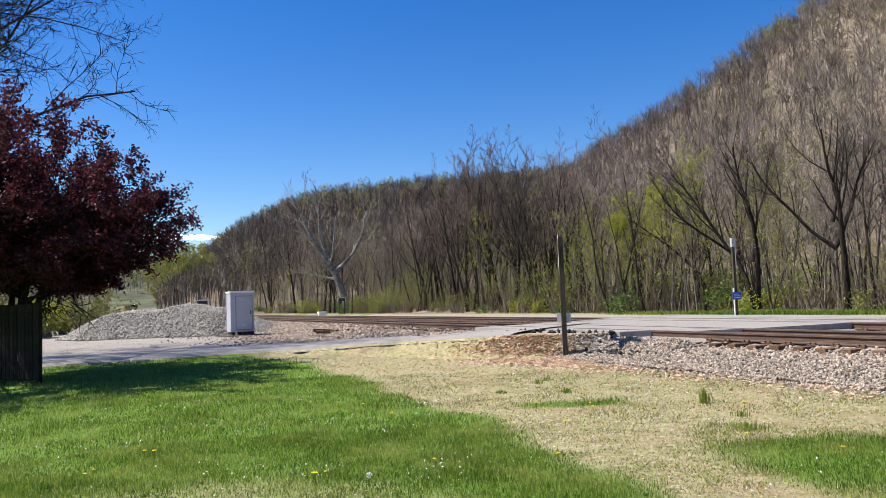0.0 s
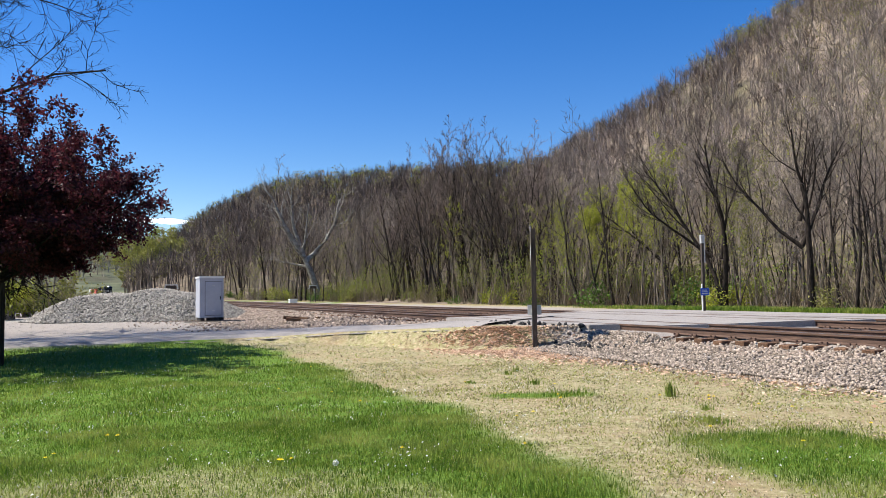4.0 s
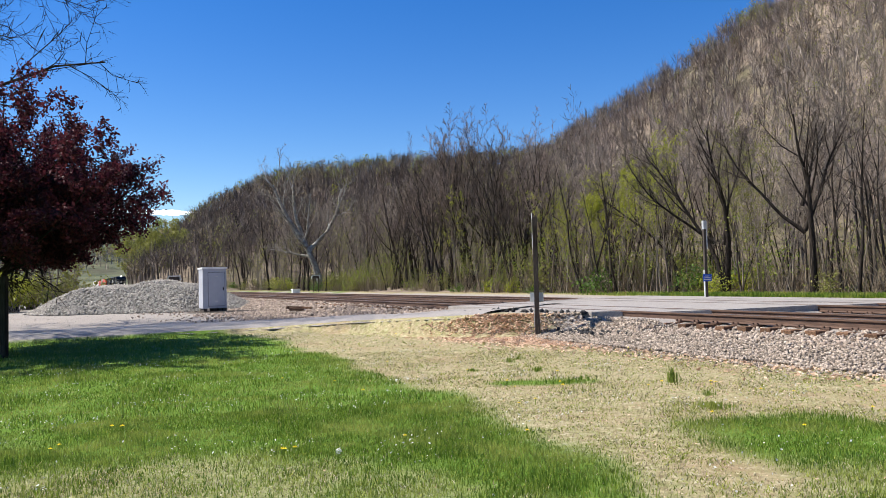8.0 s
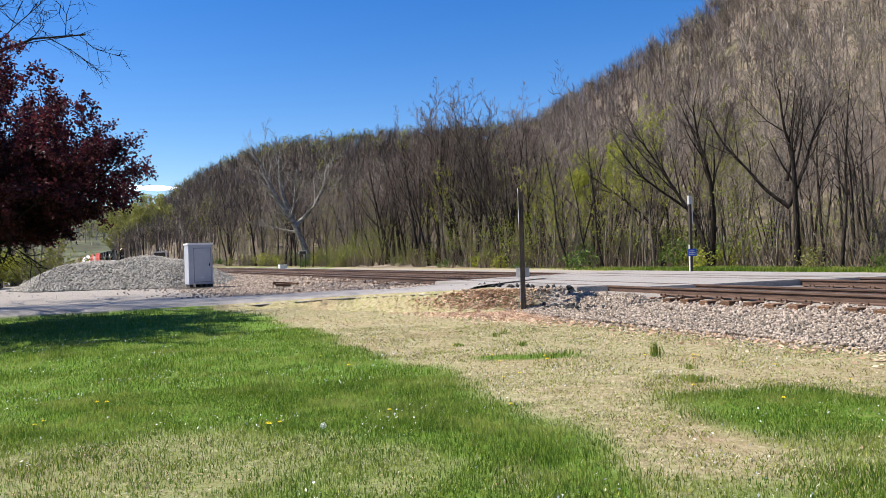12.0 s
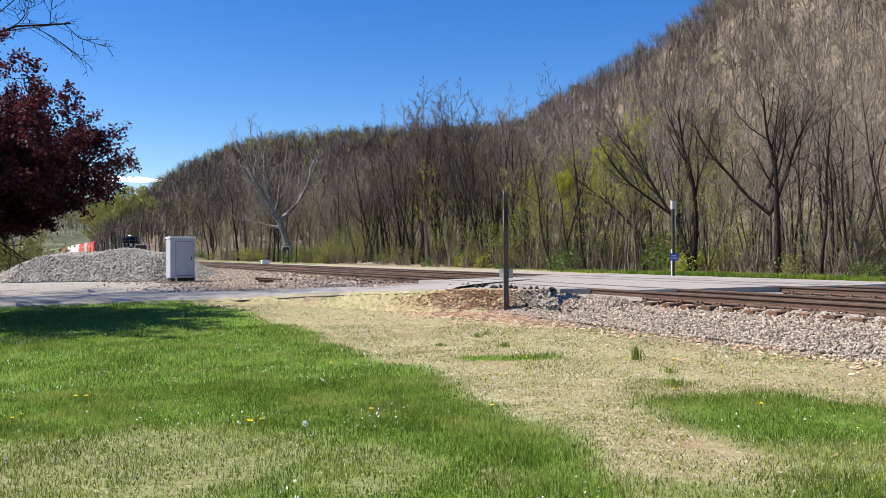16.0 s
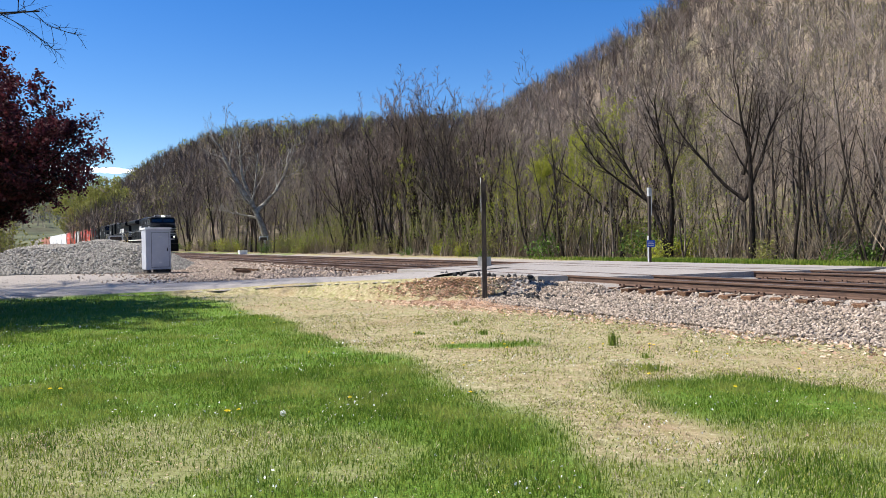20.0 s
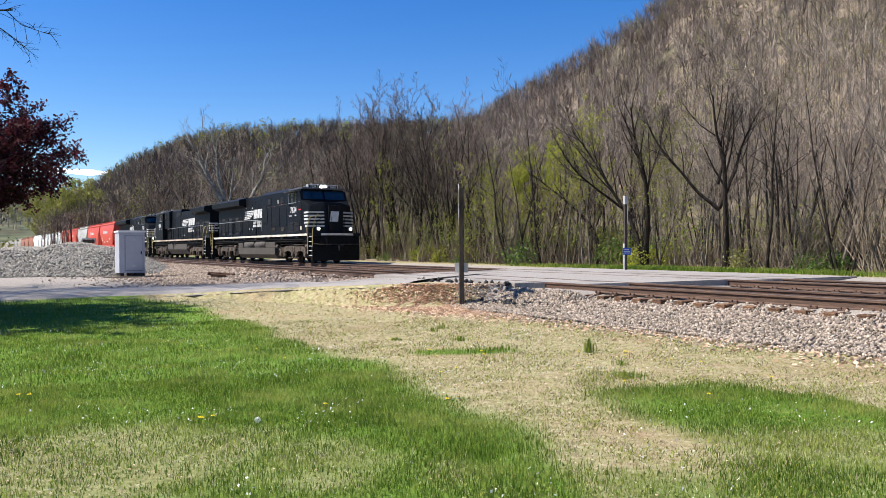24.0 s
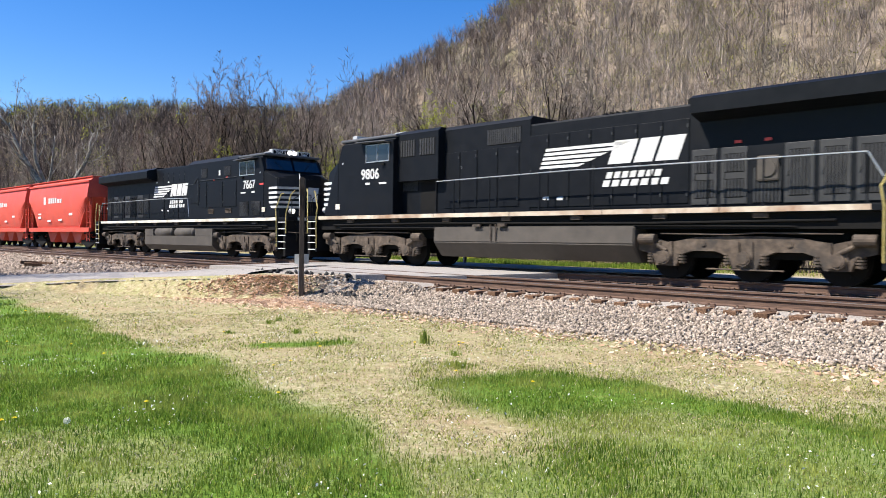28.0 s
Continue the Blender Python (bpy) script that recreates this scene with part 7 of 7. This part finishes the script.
# sign post seen edge-on, near side of the crossing
post = thing("crossing_post", pose(2.95, 18.31, 0.0, 0, 0, -9.2), "weathered brown post with sign blades seen edge-on", "sign post")
bm = bmesh.new()
box(bm, -0.06, 0.06, -0.06, 0.06, -0.1, 2.98, 0.008)
part("shaft", bm, M_POST, post)
bm = bmesh.new()
for a in (-45, 45):
    box(bm, -0.60, 0.60, -0.012, 0.0, -0.11, 0.11, 0.0, Matrix.Translation((-0.07, 0, 2.55)) @ pose(0, 0, 0, 0, 0, 90) @ pose(0, 0, 0, 0, a, 0))
part("sign_blade", bm, M_ALU, post, "thin aluminium sign blades edge-on")
bm = bmesh.new()
box(bm, -0.075, -0.062, -0.05, 0.05, 0.25, 1.0)
part("reflector_strip", bm, M_WHITE, post, "white reflective strip")
bm = bmesh.new()
box(bm, -0.17, 0.17, 0.064, 0.078, 0.86, 1.10, 0.004, pose(0, 0, 0, 0, 0, 0))
part("plate", bm, M_ALU, post, "plain aluminium plate seen from the back")

# far sign post with the blue plate
post = thing("crossing_post", pose(11.0, 27.94, 0.5, 0, 0, 12), "brown and white post with a small blue plate", "sign post")
bm = bmesh.new()
box(bm, -0.05, 0.05, -0.05, 0.05, -0.1, 3.0, 0.006)
part("shaft", bm, M_POST, post)
for x, z0, z1 in ((-0.056, -0.05, 1.1), (0.085, 1.9, 2.95)):
    bm = bmesh.new()
    box(bm, x - 0.02, x + 0.02, -0.03, 0.03, z0, z1)
    part("reflector_strip", bm, M_WHITE, post, "white reflective strip")
bm = bmesh.new()
box(bm, -0.06, 0.06, -0.06, 0.06, 2.65, 2.98)
part("bracket", bm, M_ALU, post)
bm = bmesh.new()
box(bm, -0.17, 0.20, -0.075, -0.062, 0.66, 0.94, 0.004)
plate = part("plate", bm, M_BLUE, post, "blue notice plate with white writing")
for k in range(3):
    bm = bmesh.new()
    box(bm, -0.13, 0.15 - 0.05 * (k == 2), -0.079, -0.075, 0.72 + k * 0.065, 0.745 + k * 0.065)
    part("writing_bar", bm, M_WHITE, plate)

# board fence, its wood coloured dark for the plum tree's shade
fence = thing("board_fence", pose(-9.2, 16.9, 0.0, 0, 0, 158) @ Matrix.Diagonal((0.82, 0.82, 0.82, 1)), "weathered board fence with the plum tree's shade put into its dark colour", "fence")
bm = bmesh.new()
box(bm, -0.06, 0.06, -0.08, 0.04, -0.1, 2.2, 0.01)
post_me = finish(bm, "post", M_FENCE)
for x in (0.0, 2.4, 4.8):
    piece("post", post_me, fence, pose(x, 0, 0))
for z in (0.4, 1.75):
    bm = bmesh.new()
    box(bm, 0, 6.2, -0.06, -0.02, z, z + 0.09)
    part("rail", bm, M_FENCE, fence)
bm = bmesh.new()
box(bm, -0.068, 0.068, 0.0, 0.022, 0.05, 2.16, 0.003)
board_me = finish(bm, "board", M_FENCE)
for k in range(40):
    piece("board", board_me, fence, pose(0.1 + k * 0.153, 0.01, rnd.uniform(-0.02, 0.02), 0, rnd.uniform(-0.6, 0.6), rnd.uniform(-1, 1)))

# trackside panels on posts, and a low white box
def trackside_panel(x, y, base, top, w, turn):
    ob = thing("trackside_panel", pose(x, y, base, 0, 0, turn), "grey-tan tilted panel on two thin posts by the track", "panel", "trackside panels")
    h = top - base
    for sx in (-0.3, 0.3):
        bm = bmesh.new()
        rod(bm, (sx * w, 0, -0.1), (sx * w, 0, h), 0.035, 8)
        part("post", bm, M_POST, ob)
    bm = bmesh.new()
    prism(bm, [(-w / 2 - 0.08, h - 0.38), (-w / 2 + 0.05, h), (w / 2, h), (w / 2 + 0.05, h - 0.38), (w / 2 - 0.03, h - 0.38), (w / 2 - 0.07, h - 0.08), (-w / 2 + 0.1, h - 0.08), (-w / 2, h - 0.38)], "y", -0.25, 0.25)
    part("hood", bm, M_ALU, ob)
    bm = bmesh.new()
    box(bm, -w / 2 + 0.08, w / 2 - 0.08, -0.2, 0.2, h - 0.36, h - 0.1)
    part("box", bm, M_POST, ob)


trackside_panel(-10.25, 75.3, 0.35, 2.25, 0.8, 10)
trackside_panel(-19.1, 59.0, 0.1, 2.3, 0.95, 15)
ob = thing("relay_box", pose(-12.64, 77.5, 0.35, 0, 0, THETA), "low white box on the ground beside the far track", "box")
bm = bmesh.new()
box(bm, -0.25, 0.25, -0.4, 0.4, -0.1, 0.42, 0.02)
part("body", bm, M_CABINET_ROOF, ob)
bm = bmesh.new()
prism(bm, [(-0.45, 0.42), (0.45, 0.42), (0.38, 0.52), (-0.38, 0.52)], "x", -0.3, 0.3)
part("lid", bm, M_CABINET_ROOF, ob)

# broken timber on the stone slope, tar lumps by the post
for k, (x, y, z, l, t) in enumerate(((-6.1, 37.3, 0.22, 0.9, 20), (-5.5, 37.0, 0.2, 0.6, -30), (-5.9, 36.4, 0.18, 0.7, 5), (-4.6, 36.2, 0.2, 0.45, 50))):
    ob = thing("timber_scrap", pose(x, y, z, 0, 4, t), "dark broken tie timber lying on stones", "timber", "timber scraps")
    bm = bmesh.new()
    box(bm, -l / 2, l / 2, -0.1, 0.1, -0.04, 0.09, 0.015)
    for v in bm.verts:
        v.co += Vector((rnd.uniform(-0.02, 0.02), rnd.uniform(-0.02, 0.02), rnd.uniform(-0.015, 0.015)))
    part("beam", bm, M_TIE, ob)
# these first lumps also black in the sign's shadow beside the post
lump_rng = np.random.default_rng(77)
for k in range(60):
    s, o = lump_rng.normal(-14.1, 0.55), lump_rng.normal(11.05, 0.14)
    p = at(s, o)
    v, f = stones(lump_rng, np.zeros((1, 3)), lump_rng.uniform(0.03, 0.075))
    ob = tagged(new("tar_lump", array_mesh("tar_lump", v, f, M_TAR)), "black lump of broken tarmac beside the post, also filling in the sign's shadow", "rubble", "tar lumps")
    ob.matrix_world = pose(p.x, p.y, float(max(ground_height(np.array([p.x]), np.array([p.y]))[0], np.interp(o, [10.3, 11.7], [0.02, 0.23]))) + 0.02)
for k in range(40):
    s = -14.6 - lump_rng.uniform(0, 5.0)
    o = 11.95 - 0.28 * (-14.75 - s) + lump_rng.normal(0, 0.1)
    p = at(s, o)
    v, f = stones(lump_rng, np.zeros((1, 3)), lump_rng.uniform(0.04, 0.09))
    ob = tagged(new("tar_lump", array_mesh("tar_lump", v, f, M_TAR)), "black crumbling edge lump of the crossing's tarmac", "rubble", "tar lumps")
    ob.matrix_world = pose(p.x, p.y, float(ground_height(np.array([p.x]), np.array([p.y]))[0]) + 0.03)

# thin streak of cloud low over the valley, a flat sheet that glows as if sunlit
bm = bmesh.new()
crng = random.Random(3)
top, low = [], []
for k in range(41):
    b = radians(-24 + 8.2 * k / 40)
    e = 5.42 - 0.1 * k / 40
    w = 0.19 * min(1, (40 - k) / 10, (k + 4) / 12) * (1 + 0.25 * crng.uniform(-1, 1)) + 0.01
    for lst, ang in ((top, e + w), (low, e - w * 0.9)):
        lst.append(bm.verts.new((math.sin(b) * 2200, math.cos(b) * 2200, 2200 * math.tan(radians(ang)))))
for k in range(40):
    bm.faces.new((low[k], low[k + 1], top[k + 1], top[k]))
tagged(new("cloud", finish(bm, "cloud", M_CLOUD)), "thin white streak of cloud over the ridge", "cloud", kind="structure")

# ---- stones: ballast, heap, lot ----
srng = np.random.default_rng(500)


def bed_height(o):
    return np.interp(o, [10.3, 11.7, 12.2, 12.4, 13.1, 20.2, 21.5], [0.02, 0.23, 0.25, 0.28, 0.32, 0.32, 0.15])


def ballast(name, label, s0, s1, o0, o1, n, size, material, lift=0.0):
    s, o = srng.uniform(s0, s1, n), srng.uniform(o0, o1, n)
    x, y = s * U.x + o * N.x, s * U.y + o * N.y
    z = np.maximum(bed_height(o), ground_height(x, y)) + size * 0.25 + lift + srng.uniform(-0.4, 0.6, n) * size
    keep = np.ones(n, bool)
    for c in (NEAR, FAR):
        for g in (-GAUGE, GAUGE):
            keep &= np.abs(o - c - g) > 0.11
    cross = (s > -24.2) & (s < -12.6) & (o > 12.1)
    cross |= (s < -15.4) & (s > -22.5) & (o > 11.2)
    keep &= ~cross
    c = np.column_stack([x, y, z])[keep]
    tagged(new(name, array_mesh(name, *stones(srng, c, size), material)), label, "ballast", kind="stuff")


ballast("ballast_stones", "loose pale crushed stone on the track shoulder", -15.5, 10, 10.15, 12.35, 44000, 0.026, M_BALLAST)
ballast("ballast_stones", "pale crushed stone between the ties", -13, 8, 12.3, 17.2, 9000, 0.045, M_BALLAST, -0.035)
ballast("ballast_stones", "rust-tinted crushed stone on the shoulder near the rail", -15, 10, 11.4, 12.5, 1800, 0.042, M_BALLAST_RUST)
ballast("ballast_stones", "rust-tinted crushed stone beyond the crossing", -75, -21.5, 9.8, 12.6, 12000, 0.07, M_BALLAST_RUST)
ballast("ballast_stones", "rust-tinted crushed stone between far ties", -60, -24, 12.3, 20.5, 6500, 0.06, M_BALLAST_RUST, -0.035)
ballast("ballast_stones", "crushed stone beyond the far track", -12, 8, 17, 21.2, 3000, 0.05, M_BALLAST_RUST, -0.03)
# strays below the shoulder's foot
n = 2600
s, o = srng.uniform(-15.5, 10, n), 10.25 - np.abs(srng.normal(0, 0.33, n))
x, y = s * U.x + o * N.x, s * U.y + o * N.y
c = np.column_stack([x, y, ground_height(x, y) + 0.012])
tagged(new("stray_stones", array_mesh("stray_stones", *stones(srng, c, 0.026), M_BALLAST)), "pale stones strayed from the track shoulder onto the grass", "gravel", kind="stuff")
# stones spilled over the slope of the lot
n = 5200
s, o = srng.uniform(-46, -24, n), 10.4 - np.abs(srng.normal(0, 2.0, n))
x, y = s * U.x + o * N.x, s * U.y + o * N.y
keep = (np.hypot(x + 10.9, y - 40.6) > 2.0) & (np.hypot(s + 21.0, o - 11.3) > 4.0) & ~((s > -31) & (o < 9.6) & (s > -30.2 + (o - 3) * 0.2))
c = np.column_stack([x, y, ground_height(x, y) + 0.015])[keep]
tagged(new("slope_stones", array_mesh("slope_stones", *stones(srng, c, 0.055), M_BALLAST_RUST)), "loose stones spilled down the slope of the gravel lot", "gravel", kind="stuff")
# pebbles on the lot
n = 3200
s, o = srng.uniform(-75, -25.5, n), srng.uniform(-9, 9, n)
x, y = s * U.x + o * N.x, s * U.y + o * N.y
keep = np.abs(s + 27.45) > 3.4
c = np.column_stack([x, y, ground_height(x, y) + 0.008])[keep]
tagged(new("lot_pebbles", array_mesh("lot_pebbles", *stones(srng, c, 0.017), M_PILE)), "scattered pebbles on the gravel lot", "gravel", kind="stuff")


def heap_height(x, y):
    """Long tipped heap at its angle of rest, with an uneven crest."""
    px, py = x + 17.0, y - 47.6
    a, b = px, py
    crest = 1.66 + 0.13 * np.sin(a * 1.05 + 0.6) + 0.07 * np.sin(a * 2.3) - 0.35 * smooth(2.0, 5.0, a)
    h = np.minimum.reduce([crest - 0.03 * b * b, 0.42 * (5.8 - np.abs(b)), 0.50 * (6.1 - np.abs(a)), 0.50 * (7.6 - 0.8 * np.abs(a) - 0.8 * np.abs(b))])
    return h + 0.05 * wave(x, y, 1.7, 40)


hx, hy = np.meshgrid(np.linspace(-25, -9, 90), np.linspace(40, 55, 60))
hz = heap_height(hx, hy) - 0.06
c = (np.arange(59)[:, None] * 90 + np.arange(89)[None]).ravel()
heap = tagged(new("stone_heap", array_mesh("stone_heap", np.column_stack([hx.ravel(), hy.ravel(), hz.ravel()]), np.column_stack([c, c + 1, c + 91, c + 90]), M_PILE, True)), "long heap of grey crushed stone on the lot", "stone heap")
n = 52000
x, y = srng.uniform(-25, -9, n), srng.uniform(40, 52, n)
z = heap_height(x, y)
keep = z > 0.02
c = np.column_stack([x, y, z])[keep][:24000]
stone_part = new("loose_stone", array_mesh("loose_stone", *stones(srng, c, 0.064), M_PILE))
stone_part.parent = heap
tagged(stone_part, kind="stuff")

# ---- grass ----
grng = np.random.default_rng(600)


def scatter(n, r0, r1, b0=-36, b1=56):
    r = np.sqrt(grng.uniform(r0 * r0, r1 * r1, n))
    b = np.radians(grng.uniform(b0, b1, n))
    x, y = r * np.sin(b), r * np.cos(b)
    s, o = track_axes(x, y)
    ok = (o < 10.3) & (lot_zone(x, y) < 0.3)
    d2 = np.full(n, 99.0)
    for q in lane[::3]:
        d2 = np.minimum(d2, np.hypot(s - q[0], o - q[1]) - q[2])
    ok &= d2 > 0.0
    return x[ok], y[ok]


def turf(name, label, bands, want, height, width, material, lean=0.5):
    parts = []
    for n, r0, r1, k in bands:
        x, y = scatter(n, r0, r1)
        g = green_zone(x, y)
        patch = 0.55 + 0.45 * wave(x, y, 2.6, 50) + 0.2 * wave(x, y, 7.0, 51)
        ok = grng.random(len(x)) < (np.clip(g * (0.55 + 0.6 * patch), 0, 1) if want == "green" else np.clip((1 - g * 0.8) * patch, 0, 1) if want == "dry" else np.clip(patch * 0.95 - 0.12, 0, 1) * (1 - 0.4 * g))
        x, y = x[ok], y[ok]
        h = height * k ** 0.4 * (0.75 + 0.35 * wave(x, y, 1.8, 52))
        parts.append(blades(grng, np.column_stack([x, y]), ground_height(x, y) - 0.005, np.maximum(h, height * 0.3), width * k, lean))
    tagged(new(name, array_mesh(name, *join(*parts), material)), label, "grass", kind="stuff")


turf("lawn_grass", "lush green grass blades of the lawn", [(190000, 3.6, 9, 1.0), (130000, 9, 16, 1.4), (60000, 16, 28, 2.2)], "green", 0.066, 0.0058, M_BLADE)
turf("dry_grass", "short straw-coloured grass of the dry lawn", [(120000, 3.6, 9, 1.0), (110000, 9, 16, 1.4), (45000, 16, 28, 2.0)], "dry", 0.036, 0.006, M_BLADE_DRY, 1.4)
turf("clover", "low lime-green clover and moss among the dry grass", [(110000, 3.6, 9, 1.0), (80000, 9, 16, 1.4), (24000, 16, 28, 2.2)], "mixed", 0.034, 0.010, M_BLADE_LIME, 1.6)

# verge across the tracks
n = 15000
s, o = grng.normal(-19.5, 4.5, n), 22.9 + np.abs(grng.normal(0, 1.0, n))
x, y = s * U.x + o * N.x, s * U.y + o * N.y
tagged(new("verge_grass", array_mesh("verge_grass", *blades(grng, np.column_stack([x, y]), ground_height(x, y), np.full(n, 0.16), np.full(n, 0.018)), M_BLADE)), "bright green verge grass beyond the far track", "grass", kind="stuff")

# tufts
def tuft(x, y, n, r, h, label):
    a, q = grng.uniform(0, 6.28, n), np.abs(grng.normal(0, r, n))
    px, py = x + np.cos(a) * q, y + np.sin(a) * q
    tagged(new("grass_tuft", array_mesh("grass_tuft", *blades(grng, np.column_stack([px, py]), ground_height(px, py), np.full(n, h), np.full(n, 0.009), 0.35), M_BLADE)), label, "grass", "grass tufts", "stuff")


tuft(3.46, 10.1, 90, 0.05, 0.20, "upright green tuft standing in the dry lawn")
tuft(3.19, 8.05, 320, 0.12, 0.07, "low dark green tuft in the dry lawn")
for k in range(7):
    x, y = grng.uniform(-3.5, 5.5), grng.uniform(5, 15)
    if float(green_zone(np.array([x]), np.array([y]))[0]) < 0.5:
        tuft(x, y, 70, 0.07, grng.uniform(0.05, 0.11), "small green tuft in the dry lawn")

# fallen leaves
n = 15000
s, o = grng.normal(-16.6, 1.7, n), grng.normal(9.9, 0.6, n)
s2, o2 = grng.uniform(-15, 8, 2600), 10.3 - np.abs(grng.normal(0, 0.7, 2600))
s, o = np.concatenate([s, s2]), np.concatenate([o, o2])
x, y = s * U.x + o * N.x, s * U.y + o * N.y
d2 = np.full(len(s), 99.0)
for q in lane[::2]:
    d2 = np.minimum(d2, np.hypot(s - q[0], o - q[1]) - q[2])
ok = (d2 > 0.05) & (o < 12.1)
c = np.column_stack([x, y, ground_height(x, y) + 0.02])[ok]
tagged(new("leaf_litter", array_mesh("leaf_litter", *leaves(grng, c, 0.042, 0.7), M_DEADLEAF)), "brown fallen leaves banked beside the crossing", "leaves", kind="stuff")

# bits of straw, leaf and thatch on the dry turf
x, y = scatter(52000, 3.8, 20)
k = grng.random(len(x)) > green_zone(x, y) * 0.9 + 0.25
x, y = x[k], y[k]
c = np.column_stack([x, y, ground_height(x, y) + 0.018])
far = np.hypot(x, y)
tone = grng.random(len(x))
for m, sel, what in ((M_DEADLEAF, tone < 0.3, "brown leaf bits"), (M_BLADE_DRY, (tone >= 0.3) & (tone < 0.8), "pale straw bits")):
    tagged(new("thatch", array_mesh("thatch", *leaves(grng, c[sel], 0.008 + 0.0006 * far[sel], 0.85), m)), what + " strewn over the dry lawn", "thatch", kind="stuff")

# tiny white flowers
n = 9000
x, y = scatter(n, 4.0, 17)
k = wave(x, y, 2.2, 60) > 0.25
x, y = x[k], y[k]
c = np.column_stack([x, y, ground_height(x, y) + 0.06])
tagged(new("clover_flowers", array_mesh("clover_flowers", *leaves(grng, c, 0.011), M_PETAL)), "tiny white flowers in the grass", "flowers", kind="stuff")


def dandelion_mesh():
    bm = bmesh.new()
    rod(bm, (0, 0, 0), (0, 0, 0.075), 0.003, 5)
    stem = finish(bm, "stem", M_BLADE)
    bm = bmesh.new()
    for ring, r, zz in ((12, 0.022, 0.078), (9, 0.015, 0.084), (6, 0.008, 0.089)):
        for k in range(ring):
            a = k * 6.283 / ring
            p = [bm.verts.new(v) for v in ((0, 0, 0.076), (math.cos(a - 0.2) * r * 0.8, math.sin(a - 0.2) * r * 0.8, zz), (math.cos(a) * r, math.sin(a) * r, zz + 0.002), (math.cos(a + 0.2) * r * 0.8, math.sin(a + 0.2) * r * 0.8, zz))]
            bm.faces.new(p)
    return stem, finish(bm, "petals", M_DANDELION)


DANDY = dandelion_mesh()
spots = [(-3.07, 7.6), (-2.95, 7.55), (-3.0, 7.68), (-3.31, 6.85), (-3.28, 6.95), (-1.15, 6.35), (-1.05, 6.38), (-1.12, 6.28), (3.75, 9.47), (3.83, 9.52), (3.79, 9.58), (4.09, 8.81), (4.35, 8.54), (2.97, 9.57), (1.2, 10.1), (1.9, 10.0), (-3.9, 26.0), (-1.2, 21), (-1.0, 21.2), (-0.6, 20.2), (0.4, 14.5)]
for k in range(22):
    spots.append((grng.uniform(-3, 5.2), grng.uniform(6, 16)))
for x, y in spots:
    z = float(ground_height(np.array([x]), np.array([y]))[0])
    size = grng.uniform(0.8, 1.25)
    ob = thing("dandelion", pose(x, y, z, 0, 0, grng.uniform(0, 360)) @ Matrix.Diagonal((size, size, size, 1)), "yellow dandelion in flower in the lawn", "flower", "dandelions")
    piece("stem", DANDY[0], ob, Matrix.Identity(4))
    piece("petals", DANDY[1], ob, Matrix.Identity(4))
ob = thing("dandelion_clock", pose(-0.65, 6.08, 0.0), "white dandelion seed head on a thin stem", "flower")
bm = bmesh.new()
rod(bm, (0, 0, 0), (0, 0, 0.11), 0.003, 5)
part("stem", bm, M_BLADE, ob)
v, f = leaves(grng, grng.normal(size=(160, 3)) * 0.0001 + norm(grng.normal(size=(160, 3))) * 0.022 + np.array([0, 0, 0.125]), 0.006)
seed = new("seed_head", array_mesh("seed_head", v, f, M_PETAL))
seed.parent = ob


# ---- what moves: the train on the far track, its wheels ----
def front_at(t):
    return float(np.interp(t, [a for a, b in FRONT], [b for a, b in FRONT]))


def motions():
    for car, offset, turn in TRAIN:
        walk(car, [(t, rail_pose(s + offset, FAR, RAIL, turn)) for t, s in FRONT])
    step = 1 / FPS
    times = [k * step for k in range(28 * FPS + 1)]
    for wheels, r, sense in SPINNING:
        for w in wheels:
            x, z = w.matrix_basis.translation.x, w.matrix_basis.translation.z
            walk(w, [(t, pose(x, 0, z, 0, math.degrees(sense * (front_at(t) + 373.0) / r) % 360.0, 0)) for t in times])


motions()
